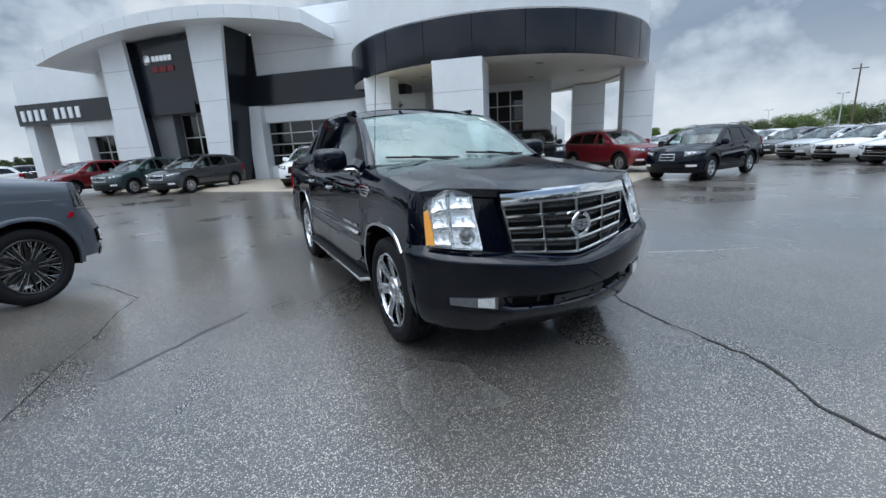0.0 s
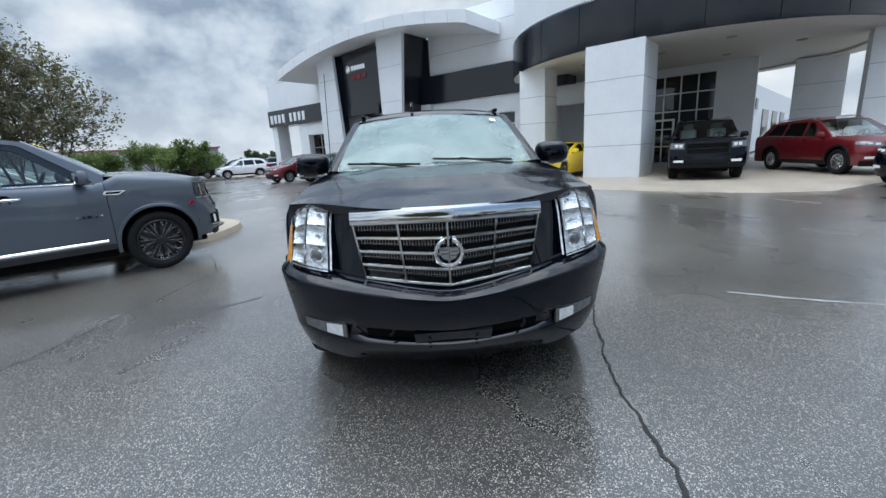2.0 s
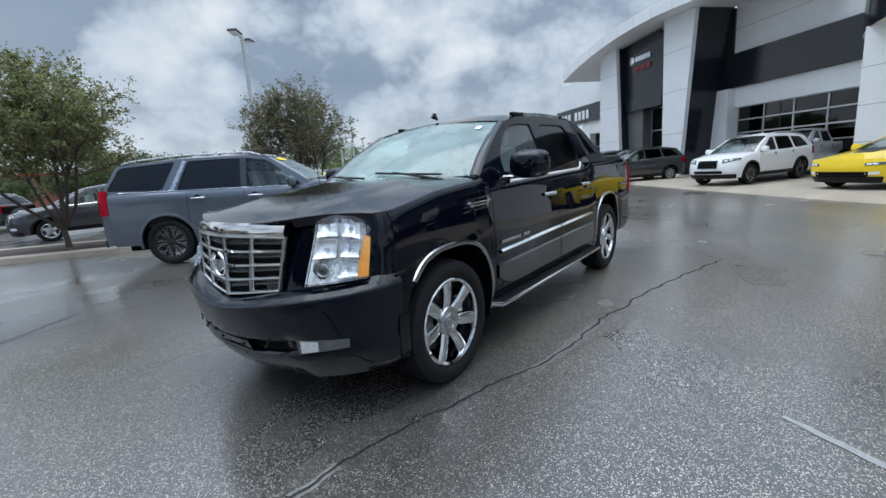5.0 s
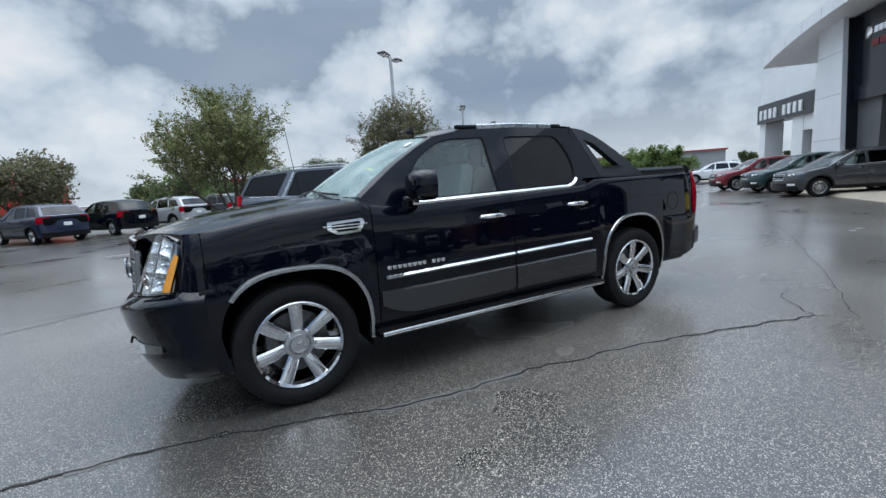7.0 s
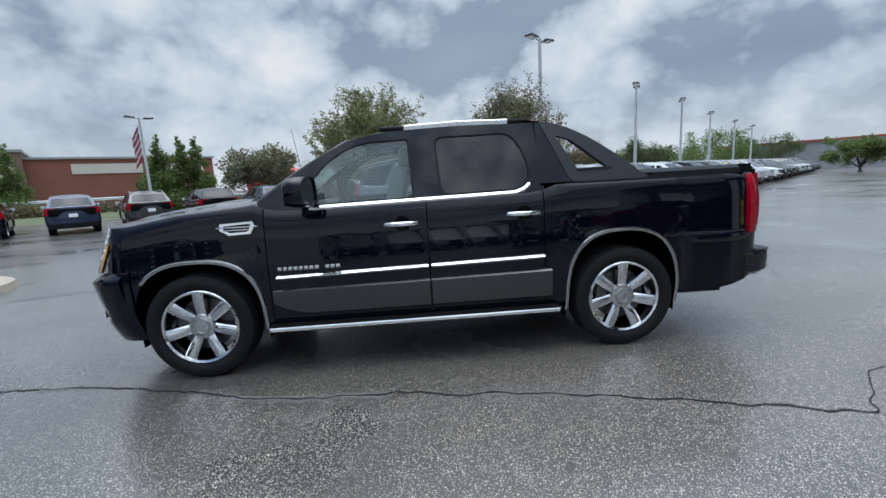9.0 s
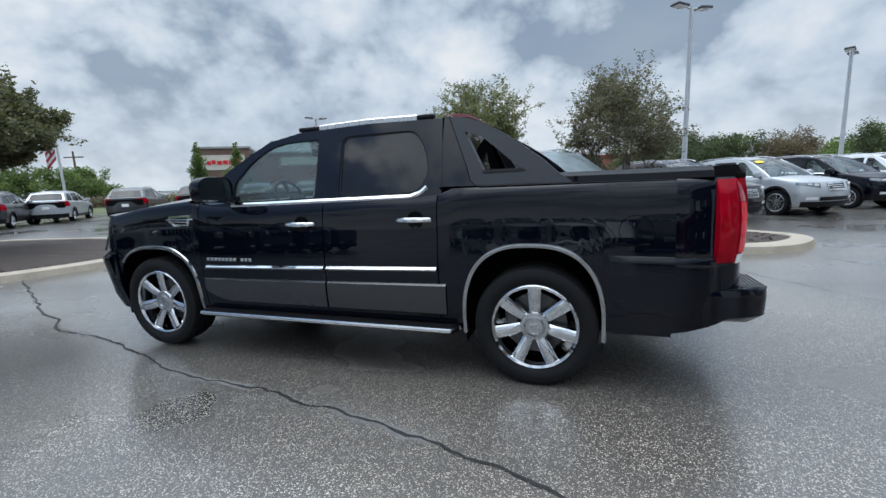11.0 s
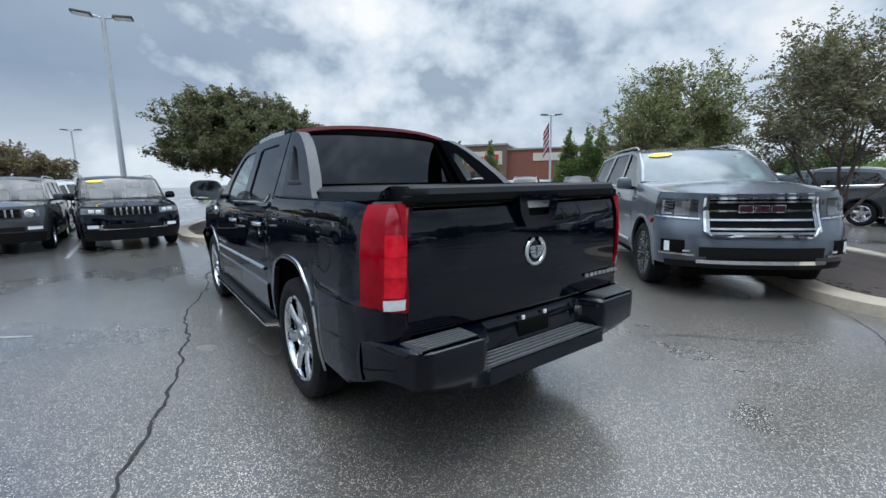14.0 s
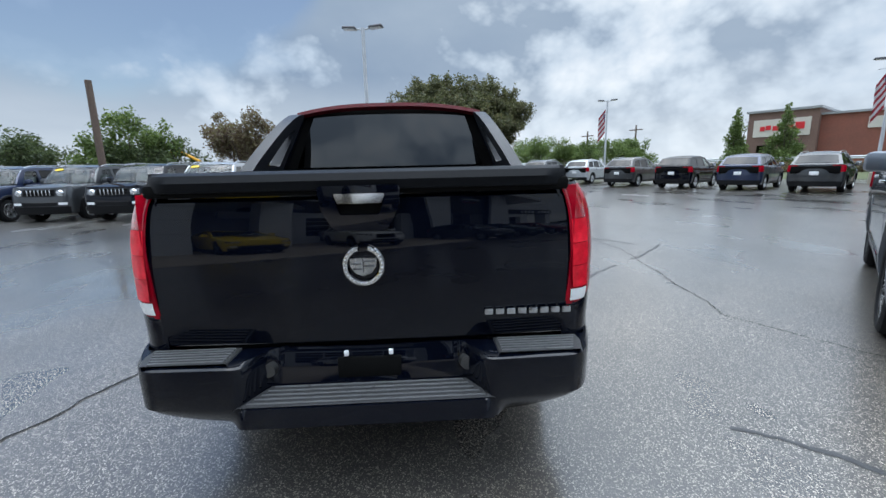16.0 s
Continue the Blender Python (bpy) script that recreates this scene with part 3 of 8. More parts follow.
    cap.materials.append(M_WHEELDARK if kind == "black" else M_SILVERTRIM)
    bm = bmesh.new()
    lathe(bm, [(0.06, h * 0.1), (rim * 0.72, h * 0.1), (rim * 0.72, -h * 0.05), (0.06, -h * 0.05)], 28, turn)
    box(bm, (rim * 0.55, h * 0.1, 0.02), (0.09, 0.09, 0.2), 0.02)
    disc = mesh_of(bm, "brake_disc")
    disc.materials.append(M_DISC)
    WHEELS[key] = (tyre, rimm, cap, disc, face)
    return WHEELS[key]


M_WHEELDARK = plain("gloss_black_wheel", (0.03, 0.031, 0.033), 0.2, 0.4, 0.3, 40)
M_DISC = plain("brake_iron", (0.10, 0.10, 0.10), 0.4, 0.8, 0.3, 30)


def add_wheel(car, x, y, r, w, rim, kind):
    tyre, rimm, cap, disc, face = wheel_meshes(kind, r, w, rim)
    rz = 0.0 if y > 0 else math.pi
    wheel = shared("wheel", tyre, car, (x, y, r), rz, "black tyre")
    shared("rim", rimm, wheel)
    shared("hub_cap", cap, wheel)
    shared("brake_disc", disc, wheel)
    if face:
        shared("spoke_face", face, wheel, label="bright machined spoke edges")


def interp(pts, x):
    return float(np.interp(x, [p[0] for p in pts], [p[1] for p in pts]))


class Shape:
    """The outer form of a vehicle, front to +X, wheels on z = 0."""

    def __init__(self, **k):
        d = dict(xf=2.35, xr=-2.3, hw=0.92, af=1.38, ar=-1.35, ra=0.40, tr=0.345, tw=0.235, rim=0.225, sill=0.27, bowf=0.50, pf=2.2, bowr=0.34, pr=2.8, hoodf=0.92, cowlx=1.12, cowl=1.09, beltf=1.06, beltr=1.16,
                 roof=((1.12, 1.08), (0.26, 1.58), (-0.35, 1.655), (-1.2, 1.63), (-1.78, 1.55), (-2.14, 1.16)), crown=0.06, tumble=0.36, apil=0.06, splits=(0.95, -0.05, -1.02), lean=0.05, hcrown=0.05, kind="alloy10", arch="clad", low=0.40, trackin=0.02, nose=0.075)
        d.update(k)
        self.d = d
        self.xf, self.xr, self.hw, self.af, self.ar, self.ra, self.tr = (d[q] for q in ("xf", "xr", "hw", "af", "ar", "ra", "tr"))
        self.top = [(self.xr, d["beltr"]), (self.xr + 0.4, d["beltr"]), (d["cowlx"] - 0.12, d["beltf"]), (d["cowlx"] + 0.1, d["cowl"] - 0.02), (self.xf - d["bowf"], d["hoodf"] + 0.03), (self.xf, d["hoodf"])]
        if "top" in k:
            self.top = k["top"]
        self.arches = k.get("arches", [(self.af, self.ra, self.ra + 0.015, 2.1), (self.ar, self.ra, self.ra + 0.015, 2.1)])

    def zt(self, x):
        return interp(self.top, x)

    def zb(self, x):
        z = self.d["sill"]
        for c, a, b, n in self.arches:
            dx = abs(x - c) / a
            if dx < 1:
                z = max(z, self.tr + b * (1 - dx ** n) ** (1 / n))
        return z

    def arch_point(self, xa, t, grow=0.0):
        """A point on the rim of the arch over the axle xa, t radians round it."""
        c, a, b, n = min(self.arches, key=lambda q: abs(q[0] - xa))
        ct, st = math.cos(t), math.sin(t)
        return c + (a + grow) * math.copysign(abs(ct) ** (2 / n), ct), self.tr + (b + grow) * math.copysign(abs(st) ** (2 / n), st)

    def w(self, x, z):
        """Half width at height z."""
        zt = self.zt(x)
        y = self.hw
        if z < 0.62:
            y -= 0.055 * min(1.4, (0.62 - z) / 0.35) ** 2
        u = (z - (zt - 0.17)) / 0.17
        if u > 0:
            y -= 0.58 * self.d.get("tuck", 0.06) * (1 - math.sqrt(max(0.0, 1 - min(1, u) ** 2)))
        lean = (z / zt - 0.60) / 0.40           # flanks lean in above the middle
        if lean > 0:
            y -= 0.42 * self.d.get("tuck", 0.06) * min(1.0, lean) ** 1.8
        y += 0.008 * math.exp(-((z - 0.66 * zt) / 0.06) ** 2)
        return y

    def fx(self, u, z, off=0.0):
        """The nose at u, -1 to 1 across."""
        a = abs(u)
        bow = self.d["bowf"] * (1 - max(0.0, 1 - a ** self.d["pf"]) ** (1 / self.d["pf"]))
        return self.xf - bow - (1 - u * u) * self.d["lean"] * max(0.0, (z - 0.5)) * 2 - self.d["nose"] * min(1.6, ((z - 0.60) / 0.33) ** 2) + off * (1 - 0.6 * u * u), u * (self.w(self.xf - self.d["bowf"], z) + off * a)

    def rx(self, u, z, off=0.0):
        """The tail at u."""
        a = abs(u)
        bow = self.d["bowr"] * (1 - max(0.0, 1 - a ** self.d["pr"]) ** (1 / self.d["pr"]))
        return self.xr + bow + (1 - u * u) * 0.10 * max(0.0, z - 0.75) - off * (1 - 0.6 * u * u), u * (self.w(self.xr + self.d["bowr"], z) + off * a)

    def gy(self, z):
        b = self.d["beltf"]
        return self.hw - self.d.get("tuck", 0.06) - self.d["tumble"] * (z - b)


def us(a, b, n):
    """Steps across the nose, closer at the corners."""
    s0, s1 = math.asin(max(-1, min(1, a))), math.asin(max(-1, min(1, b)))
    return [math.sin(s) for s in lin(s0, s1, n)]


def patch(bm, fn, u0, u1, z0, z1, off, nu=10, nz=5, rim=0.015):
    """A raised patch on the nose or tail. z0, z1: numbers or functions of u; fn is fx or rx."""
    f0 = z0 if callable(z0) else (lambda u: z0)
    f1 = z1 if callable(z1) else (lambda u: z1)

    def at(u, k):
        z = f0(u) + (f1(u) - f0(u)) * min(1, max(0, k))
        edge = off if 0 <= k <= 1 else off - rim
        x, y = fn(u, z, edge)
        return (x, y, z)
    uu = us(u0, u1, nu)
    rows = [-0.001] + lin(0, 1, nz) + [1.001]
    cols = [uu[0]] + uu + [uu[-1]]
    vs = []
    for i, u in enumerate(cols):
        inner = i in (0, len(cols) - 1)
        row = []
        for k in rows:
            x, y, z = at(u, k)
            if inner:
                x, y = fn(u, z, off - rim)
            row.append(bm.verts.new((x, y, z)))
        vs.append(row)
    for a, b in zip(vs, vs[1:]):
        for j in range(len(rows) - 1):
            bm.faces.new((a[j], a[j + 1], b[j + 1], b[j]))


def side_panel(sh, x0, x1, s, gap=0.004, zlo=None, zhi=None, off=0.0, nz=9):
    """A body panel between two stations on side s, with its edges turned in."""
    bm = bmesh.new()
    a, b = min(x0, x1) + gap, max(x0, x1) - gap
    xs = set(lin(a, b, max(4, int((b - a) / 0.09))))
    for c, ra, _, _ in sh.arches:
        for i in range(0, 33):
            x = c - ra * math.cos(math.pi * i / 32)
            if a < x < b:
                xs.add(x)
    xs = sorted(xs)
    cols = [(xs[0], 0.022)] + [(x, 0.0) for x in xs] + [(xs[-1], 0.022)]

    def at(c, k):
        x, inn = c
        z0 = max(sh.zb(x), zlo) if zlo is not None else sh.zb(x)
        z1 = min(sh.zt(x), zhi) if zhi is not None else sh.zt(x)
        z1 = max(z1, z0 + 0.002)
        z = z0 + (z1 - z0) * max(0, k)
        y = sh.w(x, z) - inn + off - (0.05 if k < 0 else 0)
        return (x, s * y, z)
    ks = [-1] + [1 - (1 - k) ** 1.35 for k in lin(0, 1, nz)]
    grid(bm, at, cols, ks)
    return bm


def arch_ring(sh, xa, s, width, out, a0=-8, a1=188):
    bm = bmesh.new()
    pts = []
    for i in range(37):
        a = radians(a0 + (a1 - a0) * i / 36)
        row = []
        for rr, o in ((-0.012, -0.03), (-0.010, out * 0.9), (0.25 * width, out * 1.3), (0.75 * width, out * 1.1), (width, 0.0)):
            x, z = sh.arch_point(xa, a, rr)
            row.append((x, s * (sh.w(x, z) + o), z))
        pts.append(row)
    grid(bm, lambda i, j: pts[i][j], range(37), range(5))
    return bm


def liner(sh, xa, s):
    bm = bmesh.new()
    pts = [sh.arch_point(xa, radians(a), 0.005) for a in range(-10, 191, 5)]
    grid(bm, lambda i, y: (pts[i][0], s * y, pts[i][1]), range(len(pts)), (sh.hw - 0.045, sh.hw - 0.2, sh.hw - 0.42))
    c = bm.verts.new((xa, s * (sh.hw - 0.42), sh.tr))
    ring = [bm.verts.new((p[0], s * (sh.hw - 0.42), p[1])) for p in pts]
    for a, b in zip(ring, ring[1:]):
        bm.faces.new((a, b, c))
    return bm


def greenhouse(car, sh, windows, body, tint_from=1, rear=True, ws_tint=None, clear=None):
    """Windscreen, roof, pillars and panes."""
    d = sh.d
    roof = d["roof"]
    A, F, R, D = roof[0], roof[1], roof[-2], roof[-1]
    line = [roof[0], *d.get("pil", ()), *roof[1:]]
    low = [(D[0], sh.zt(D[0]) - 0.01), (A[0], sh.zt(A[0]) - 0.03)]
    low = [low[0]] + [(x, sh.zt(x) - 0.01) for x in lin(D[0], A[0], 7)[1:-1]] + [low[1]]
    for s in (1, -1):
        bm = bmesh.new()
        plate(bm, line + low, windows, lambda x, z, k, s=s: (x, s * (sh.gy(z) - k), z), 0.035)
        part("window_frame", bm, body, car)
        for i, wpoly in enumerate(windows):
            bm = bmesh.new()
            plate(bm, wpoly, [], lambda x, z, k, s=s: (x, s * (sh.gy(z) - 0.012 - k), z), 0.0)
            part("side_window", bm, M_TINT if i >= tint_from else clear or M_GLASS, car, "dark tinted glass" if i >= tint_from else "")
            rim = [((p[0] - sum(q[0] for q in wpoly) / len(wpoly)), (p[1] - sum(q[1] for q in wpoly) / len(wpoly))) for p in wpoly]
            cx, cz = sum(q[0] for q in wpoly) / len(wpoly), sum(q[1] for q in wpoly) / len(wpoly)
            bm = bmesh.new()
            inner = [(cx + r[0] * 0.965, cz + r[1] * 0.955) for r in rim]
            plate(bm, wpoly, [inner], lambda x, z, k, s=s: (x, s * (sh.gy(z) - 0.006 - k), z), 0.008)
            part("window_seal", bm, M_PLASTIC, car)
    # roof
    rx = [p for p in roof[1:-1]]
    xs = lin(rx[0][0], rx[-1][0], 14)
    zf = sorted([(p[0], p[1]) for p in rx])
    bm = bmesh.new()
    vs = us(-1, 1, 15)

    def at(x, v):
        z = interp(zf, x)
        return (x + 0.05 * (1 - v * v) * (1 if x > xs[-1] + 0.3 else 0) * max(0, (x - (xs[0] - 0.35)) / 0.35 if x > xs[0] - 0.35 else 0), v * (sh.gy(z) - 0.002), z + d["crown"] * (1 - abs(v) ** 2.6) * (0.55 + 0.45 * math.sin(math.pi * min(1, max(0, (xs[0] - x) / (xs[0] - xs[-1]))))))
    rows = grid(bm, at, xs, vs)
    front_edge = [tuple(v.co) for v in rows[0]]
    back_edge = [tuple(v.co) for v in rows[-1]]
    part("roof", bm, body, car)
    # windscreen and pillars
    bm = bmesh.new()
    ap = d["apil"]

    def ws(t, v):
        zl = A[1] + (F[1] - A[1]) * t
        x0, z0 = A[0] + 0.17 * (1 - v * v), A[1] + 0.01
        i = (v + 1) / 2 * 14
        k = min(13, int(i))
        fe = [front_edge[k][j] + (front_edge[k + 1][j] - front_edge[k][j]) * (i - k) for j in range(3)]
        sy = max(-1, min(1, v))
        yb, yt = sy * (sh.gy(A[1]) - ap), sy * (sh.gy(F[1]) - ap * 0.8)
        zt_ = F[1] + d["crown"] * 0.55 * (1 - abs(v) ** 2.6)
        bulge = 0.035 * math.sin(math.pi * t)
        return (x0 + (fe[0] - x0) * t + bulge, yb + (yt - yb) * t, z0 + (zt_ - z0) * t + bulge * 0.5)
    grid(bm, ws, lin(0, 1, 8), lin(-1, 1, 13))
    part("windscreen", bm, ws_tint or M_GLASS, car)
    for s in (1, -1):
        bm = bmesh.new()

        def pil(t, k):
            a = Vector((A[0] + (F[0] - A[0]) * t, s * sh.gy(A[1] + (F[1] - A[1]) * t), A[1] + (F[1] - A[1]) * t))
            b = Vector(ws(t, s))
            m = (a + b) / 2 + Vector((0.022, s * 0.016, 0.022))
            return a * (1 - k) ** 2 + m * 2 * k * (1 - k) + b * k * k
        grid(bm, pil, lin(0, 1, 9), lin(0, 1, 5))
        part("windscreen_pillar", bm, body, car)
    # base of the windscreen
    bm = bmesh.new()
    grid(bm, lambda v, t: (A[0] + 0.17 * (1 - v * v) + 0.22 * t - 0.05, v * (sh.gy(A[1]) - 0.02), A[1] - 0.005 - 0.035 * t), lin(-1, 1, 11), (0, 0.5, 1))
    part("cowl_panel", bm, M_PLASTIC, car)
    if rear:
        bm = bmesh.new()

        def rw(t, v):
            x = D[0] + (R[0] - D[0]) * t - 0.05 * (1 - v * v) * (1 - t) * (1 if D[0] < -1.5 else 0.5)
            z = D[1] + (R[1] - D[1]) * t + d["crown"] * 0.55 * (1 - abs(v) ** 2.6) * t
            return (x, v * (sh.gy(D[1]) + (sh.gy(R[1]) - sh.gy(D[1])) * t), z)
        grid(bm, rw, lin(0, 1, 7), lin(-1, 1, 11))
        part("rear_body_frame", bm, body, car)
        bm = bmesh.new()
        grid(bm, lambda t, v: tuple(np.array(rw(0.12 + 0.76 * t, v * 0.86)) + np.array((-0.012, 0, 0.006))), lin(0, 1, 5), lin(-1, 1, 9))
        part("rear_window", bm, M_TINT, car, "dark tinted glass")
    return ws, rx


def seats(car, sh, rows, mat_=None, wheel=True):
    """Cabin: floor tub, seats with headrests, dash and steering wheel."""
    d = sh.d
    bm = bmesh.new()
    x0, x1 = d["roof"][-1][0] + 0.25, d["cowlx"] - 0.15
    z = d["beltf"] - 0.38
    box(bm, ((x0 + x1) / 2, 0, z - 0.1), (x1 - x0, sh.hw * 1.7, 0.16))
    box(bm, (x1 - 0.12, 0, d["beltf"] - 0.10), (0.30, sh.hw * 1.6, 0.24), 0.06)
    part("dashboard", bm, M_DASH, car)
    fit_ = min(1.0, (max(p[1] for p in d["roof"]) - 0.10 - z) / 0.97)
    if wheel:
        bm = bmesh.new()
        m = Matrix.Translation((x1 - 0.42, sh.hw * 0.42, d["beltf"] + 0.02)) @ Matrix.Rotation(radians(-65), 4, "Y")
        ring = [(0.185 + 0.016 * math.cos(a), 0.016 * math.sin(a)) for a in lin(0, 2 * math.pi, 9)]
        lathe(bm, ring, 28, m)
        rod(bm, m @ Vector((-0.18, 0, 0)), m @ Vector((0.18, 0, 0)), 0.018)
        rod(bm, m @ Vector((0, 0, 0)), m @ Vector((0, -0.18, 0)), 0.016)
        part("steering_wheel", bm, M_PLASTIC, car)
    for x in rows:
        for s in (1, -1):
            bm = bmesh.new()
            rot = Matrix.Rotation(radians(-12), 3, "Y")
            box(bm, (x + 0.18, s * sh.hw * 0.42, z + 0.12), (0.5, 0.5, 0.16), 0.05)
            box(bm, (x - 0.12, s * sh.hw * 0.42, z + 0.46 * fit_), (0.15, 0.48, 0.62 * fit_), 0.06, rot)
            box(bm, (x - 0.21, s * sh.hw * 0.42, z + 0.86 * fit_), (0.10, 0.27, 0.18 * fit_), 0.045, rot)
            part("seat", bm, mat_ or M_SEAT, car)


def mirror(car, sh, x, z, body, lower=None, size=1.0):
    for s in (1, -1):
        y = sh.gy(z) + 0.04
        bm = bmesh.new()
        box(bm, (x, s * (y + 0.14 * size), z), (0.15 * size, 0.26 * size, 0.20 * size), 0.055 * size, Matrix.Rotation(radians(-6 * s), 3, "Z"), 0.86)
        shell = part("mirror", bm, body, car)
        bm = bmesh.new()
        box(bm, (x - 0.02, s * (y + 0.02), z - 0.08 * size), (0.09, 0.14, 0.05), 0.018)
        part("mirror_arm", bm, M_PLASTIC, shell)
        bm = bmesh.new()
        box(bm, (x - 0.078 * size, s * (y + 0.14 * size), z), (0.008, 0.21 * size, 0.15 * size), 0.003)
        part("mirror_glass", bm, M_CHROME, shell)
        if lower:
            bm = bmesh.new()
            box(bm, (x + 0.004, s * (y + 0.14 * size), z - 0.062 * size), (0.158 * size, 0.268 * size, 0.085 * size), 0.03)
            part("mirror_trim", bm, lower, shell, "chrome lower shell")


def handle(car, sh, x, z, s, mat_, chrome_ring=False):
    bm = bmesh.new()
    y = sh.w(x, z)
    n = 9
    for sec, (hh, dd) in enumerate(((0.022, 0.0),)):
        def at(i, j):
            t = i / (n - 1)
            dep = 0.010 + 0.034 * math.sin(math.pi * min(1, max(0, (t * 1.16 - 0.08)))) ** 0.4
            a = 2 * math.pi * j / 8
            h = hh * (0.75 + 0.25 * math.sin(math.pi * t))
            return (x - 0.125 + 0.25 * t, s * (y + dep + 0.010 * math.cos(a)), z + h * math.sin(a) * 0.8)
        grid(bm, at, range(n), range(9))
    h = part("door_handle", bm, mat_, car, "chrome door handle" if mat_ is M_CHROME else "")
    bm = bmesh.new()
    lathe(bm, [(0.0001, 0.0), (0.055, 0.002), (0.06, 0.004)], 18, Matrix.Translation((x - 0.01, s * (y + 0.001), z)) @ Matrix.Rotation(-s * math.pi / 2, 4, "X"))
    part("handle_recess", bm, M_DARK, h)


def bars(bm, f, widths, h, gap=0.25):
    """Plain bars in a row in place of lettering. f(a, b) lays them down; returns nothing."""
    a = 0.0
    for w in widths:
        v = [bm.verts.new(f(a + p * w, q * h)) for p, q in ((0, 0), (1, 0), (1, 1), (0, 1))]
        bm.faces.new(v)
        a += w * (1 + gap)


def vehicle(label, body, sh, windows, category="car", group="", loc=(0, 0, 0), heading=0.0, name="car", decor="suv", chrome_belt=False, rails=False, rows=(0.35, -0.55), tint_from=1, grille=None, lamps=None, tails=None, lowmat=None, sticker=False, handles=True, side_chrome=False, rear=True, units=True, screen=None):
    car = thing(name, label, category, group, loc, heading)
    d = sh.d
    sp = d["splits"]
    ends = [sh.xf - d["bowf"], *sp, sh.xr + d["bowr"]]
    names = ("front_wing", "front_door", "rear_door", "rear_quarter")
    if len(sp) == 2:
        names = ("front_wing", "front_door", "rear_quarter")
    for s in (1, -1):
        for i, nme in enumerate(names):
            p = part(nme, side_panel(sh, ends[i], ends[i + 1], s), body, car)
            if handles and "door" in nme:
                handle(p, sh, ends[i + 1] + 0.20, sh.zt(ends[i + 1]) - 0.13, s, d.get("handle_mat", body))
        for xa in (sh.af, sh.ar):
            part("wheel_arch_liner", liner(sh, xa, s), M_DARK, car)
            if d["arch"] == "clad":
                part("wheel_arch_trim", arch_ring(sh, xa, s, 0.06, 0.012), M_PLASTIC, car)
            elif d["arch"] == "body":
                part("wheel_arch_trim", arch_ring(sh, xa, s, 0.035, 0.004), body, car)
        for xa in (sh.af, sh.ar):
            add_wheel(car, xa, s * (sh.hw - d["tw"] / 2 - d["trackin"]), sh.tr, d["tw"], d["rim"], d["kind"])
        if d["arch"] == "clad":
            bm = side_panel(sh, sh.af - sh.ra - 0.04, sh.ar + sh.ra + 0.04, s, zhi=d["sill"] + 0.13, off=0.010, nz=4)
            part("sill_cladding", bm, M_PLASTIC, car)
    # dark core that fills the body
    bm = bmesh.new()
    box(bm, ((sh.xf + sh.xr) / 2, 0, 0.5), (sh.xf - sh.xr - 0.5, sh.hw * 2 - 0.9, 0.5), 0.03)
    box(bm, ((sh.af - sh.ra + sh.ar + sh.ra) / 2, 0, 0.52), (sh.af - sh.ar - 2 * sh.ra - 0.06, sh.hw * 2 - 0.16, 0.46), 0.02)
    box(bm, (d["roof"][-1][0] / 2 + sh.xr / 2 + 0.1, 0, d["beltr"] - 0.22), (abs(d["roof"][-1][0] - sh.xr) * 0.7 + 0.2, sh.hw * 1.7, 0.3), 0.02)
    part("underbody", bm, M_DARK, car)
    # nose, bonnet, tail
    corner = sh.zt(sh.xf - d["bowf"])
    ztf = lambda u: d["hoodf"] + (corner - d["hoodf"]) * u * u
    bm = bmesh.new()
    grid(bm, lambda u, k: (lambda z: (*sh.fx(u, z), z))(d["sill"] + (ztf(u) - d["sill"]) * k), us(-1, 1, 29), lin(0, 1, 12))
    part("front_bumper", bm, body, car)
    bm = bmesh.new()

    def hood(v, t):
        z0 = ztf(v)
        xe = sh.fx(v, z0)[0]
        we = sh.w(sh.xf - d["bowf"], z0)
        xs_ = d["cowlx"] + 0.17 * (1 - v * v) - 0.03
        x = xs_ + (xe - xs_) * t
        z = sh.zt(min(x, sh.xf - d["bowf"])) if abs(v) > 0.999 else None
        side = sh.zt(d["cowlx"] + 0.1 + (sh.xf - d["bowf"] - d["cowlx"] - 0.1) * t)
        zz = side * (1 - t ** 5) + z0 * t ** 5
        cr = d["hcrown"] * (1 - abs(v) ** 2.4) * (1 - t ** 6) * (0.5 + 0.5 * math.sin(math.pi * min(1, t * 0.9 + 0.1)))
        wy = sh.w(x if x < sh.xf - d["bowf"] else sh.xf - d["bowf"], sh.zt(min(x, sh.xf - d["bowf"])))
        yy = v * (wy if x < sh.xf - d["bowf"] else we)
        return (x, yy, zz + cr)
    grid(bm, hood, us(-1, 1, 19), lin(0, 1, 14))
    part("bonnet", bm, body, car)
    if rear:
        corner_r = sh.zt(sh.xr + d["bowr"])
        bm = bmesh.new()
        grid(bm, lambda u, k: (lambda z: (*sh.rx(u, z), z))(d["sill"] + 0.03 + (corner_r - d["sill"] - 0.03) * k), us(-1, 1, 25), lin(0, 1, 12))
        part("tailgate" if decor == "suv" else "boot_lid", bm, body, car)
        D = d["roof"][-1]
        bm = bmesh.new()

        def deck(v, t):
            xe, ye = sh.rx(v, corner_r)
            x = D[0] + (xe - D[0]) * t
            return (x, v * (sh.w(max(x, sh.xr + d["bowr"]), sh.zt(x))) * (1 - t) + ye * t, sh.zt(x) * (1 - t) + corner_r * t + 0.03 * (1 - v * v) * math.sin(math.pi * t))
        grid(bm, deck, us(-1, 1, 13), lin(0, 1, 6))
        part("rear_deck", bm, body, car)
    ws, _ = greenhouse(car, sh, windows, body, tint_from, ws_tint=screen)
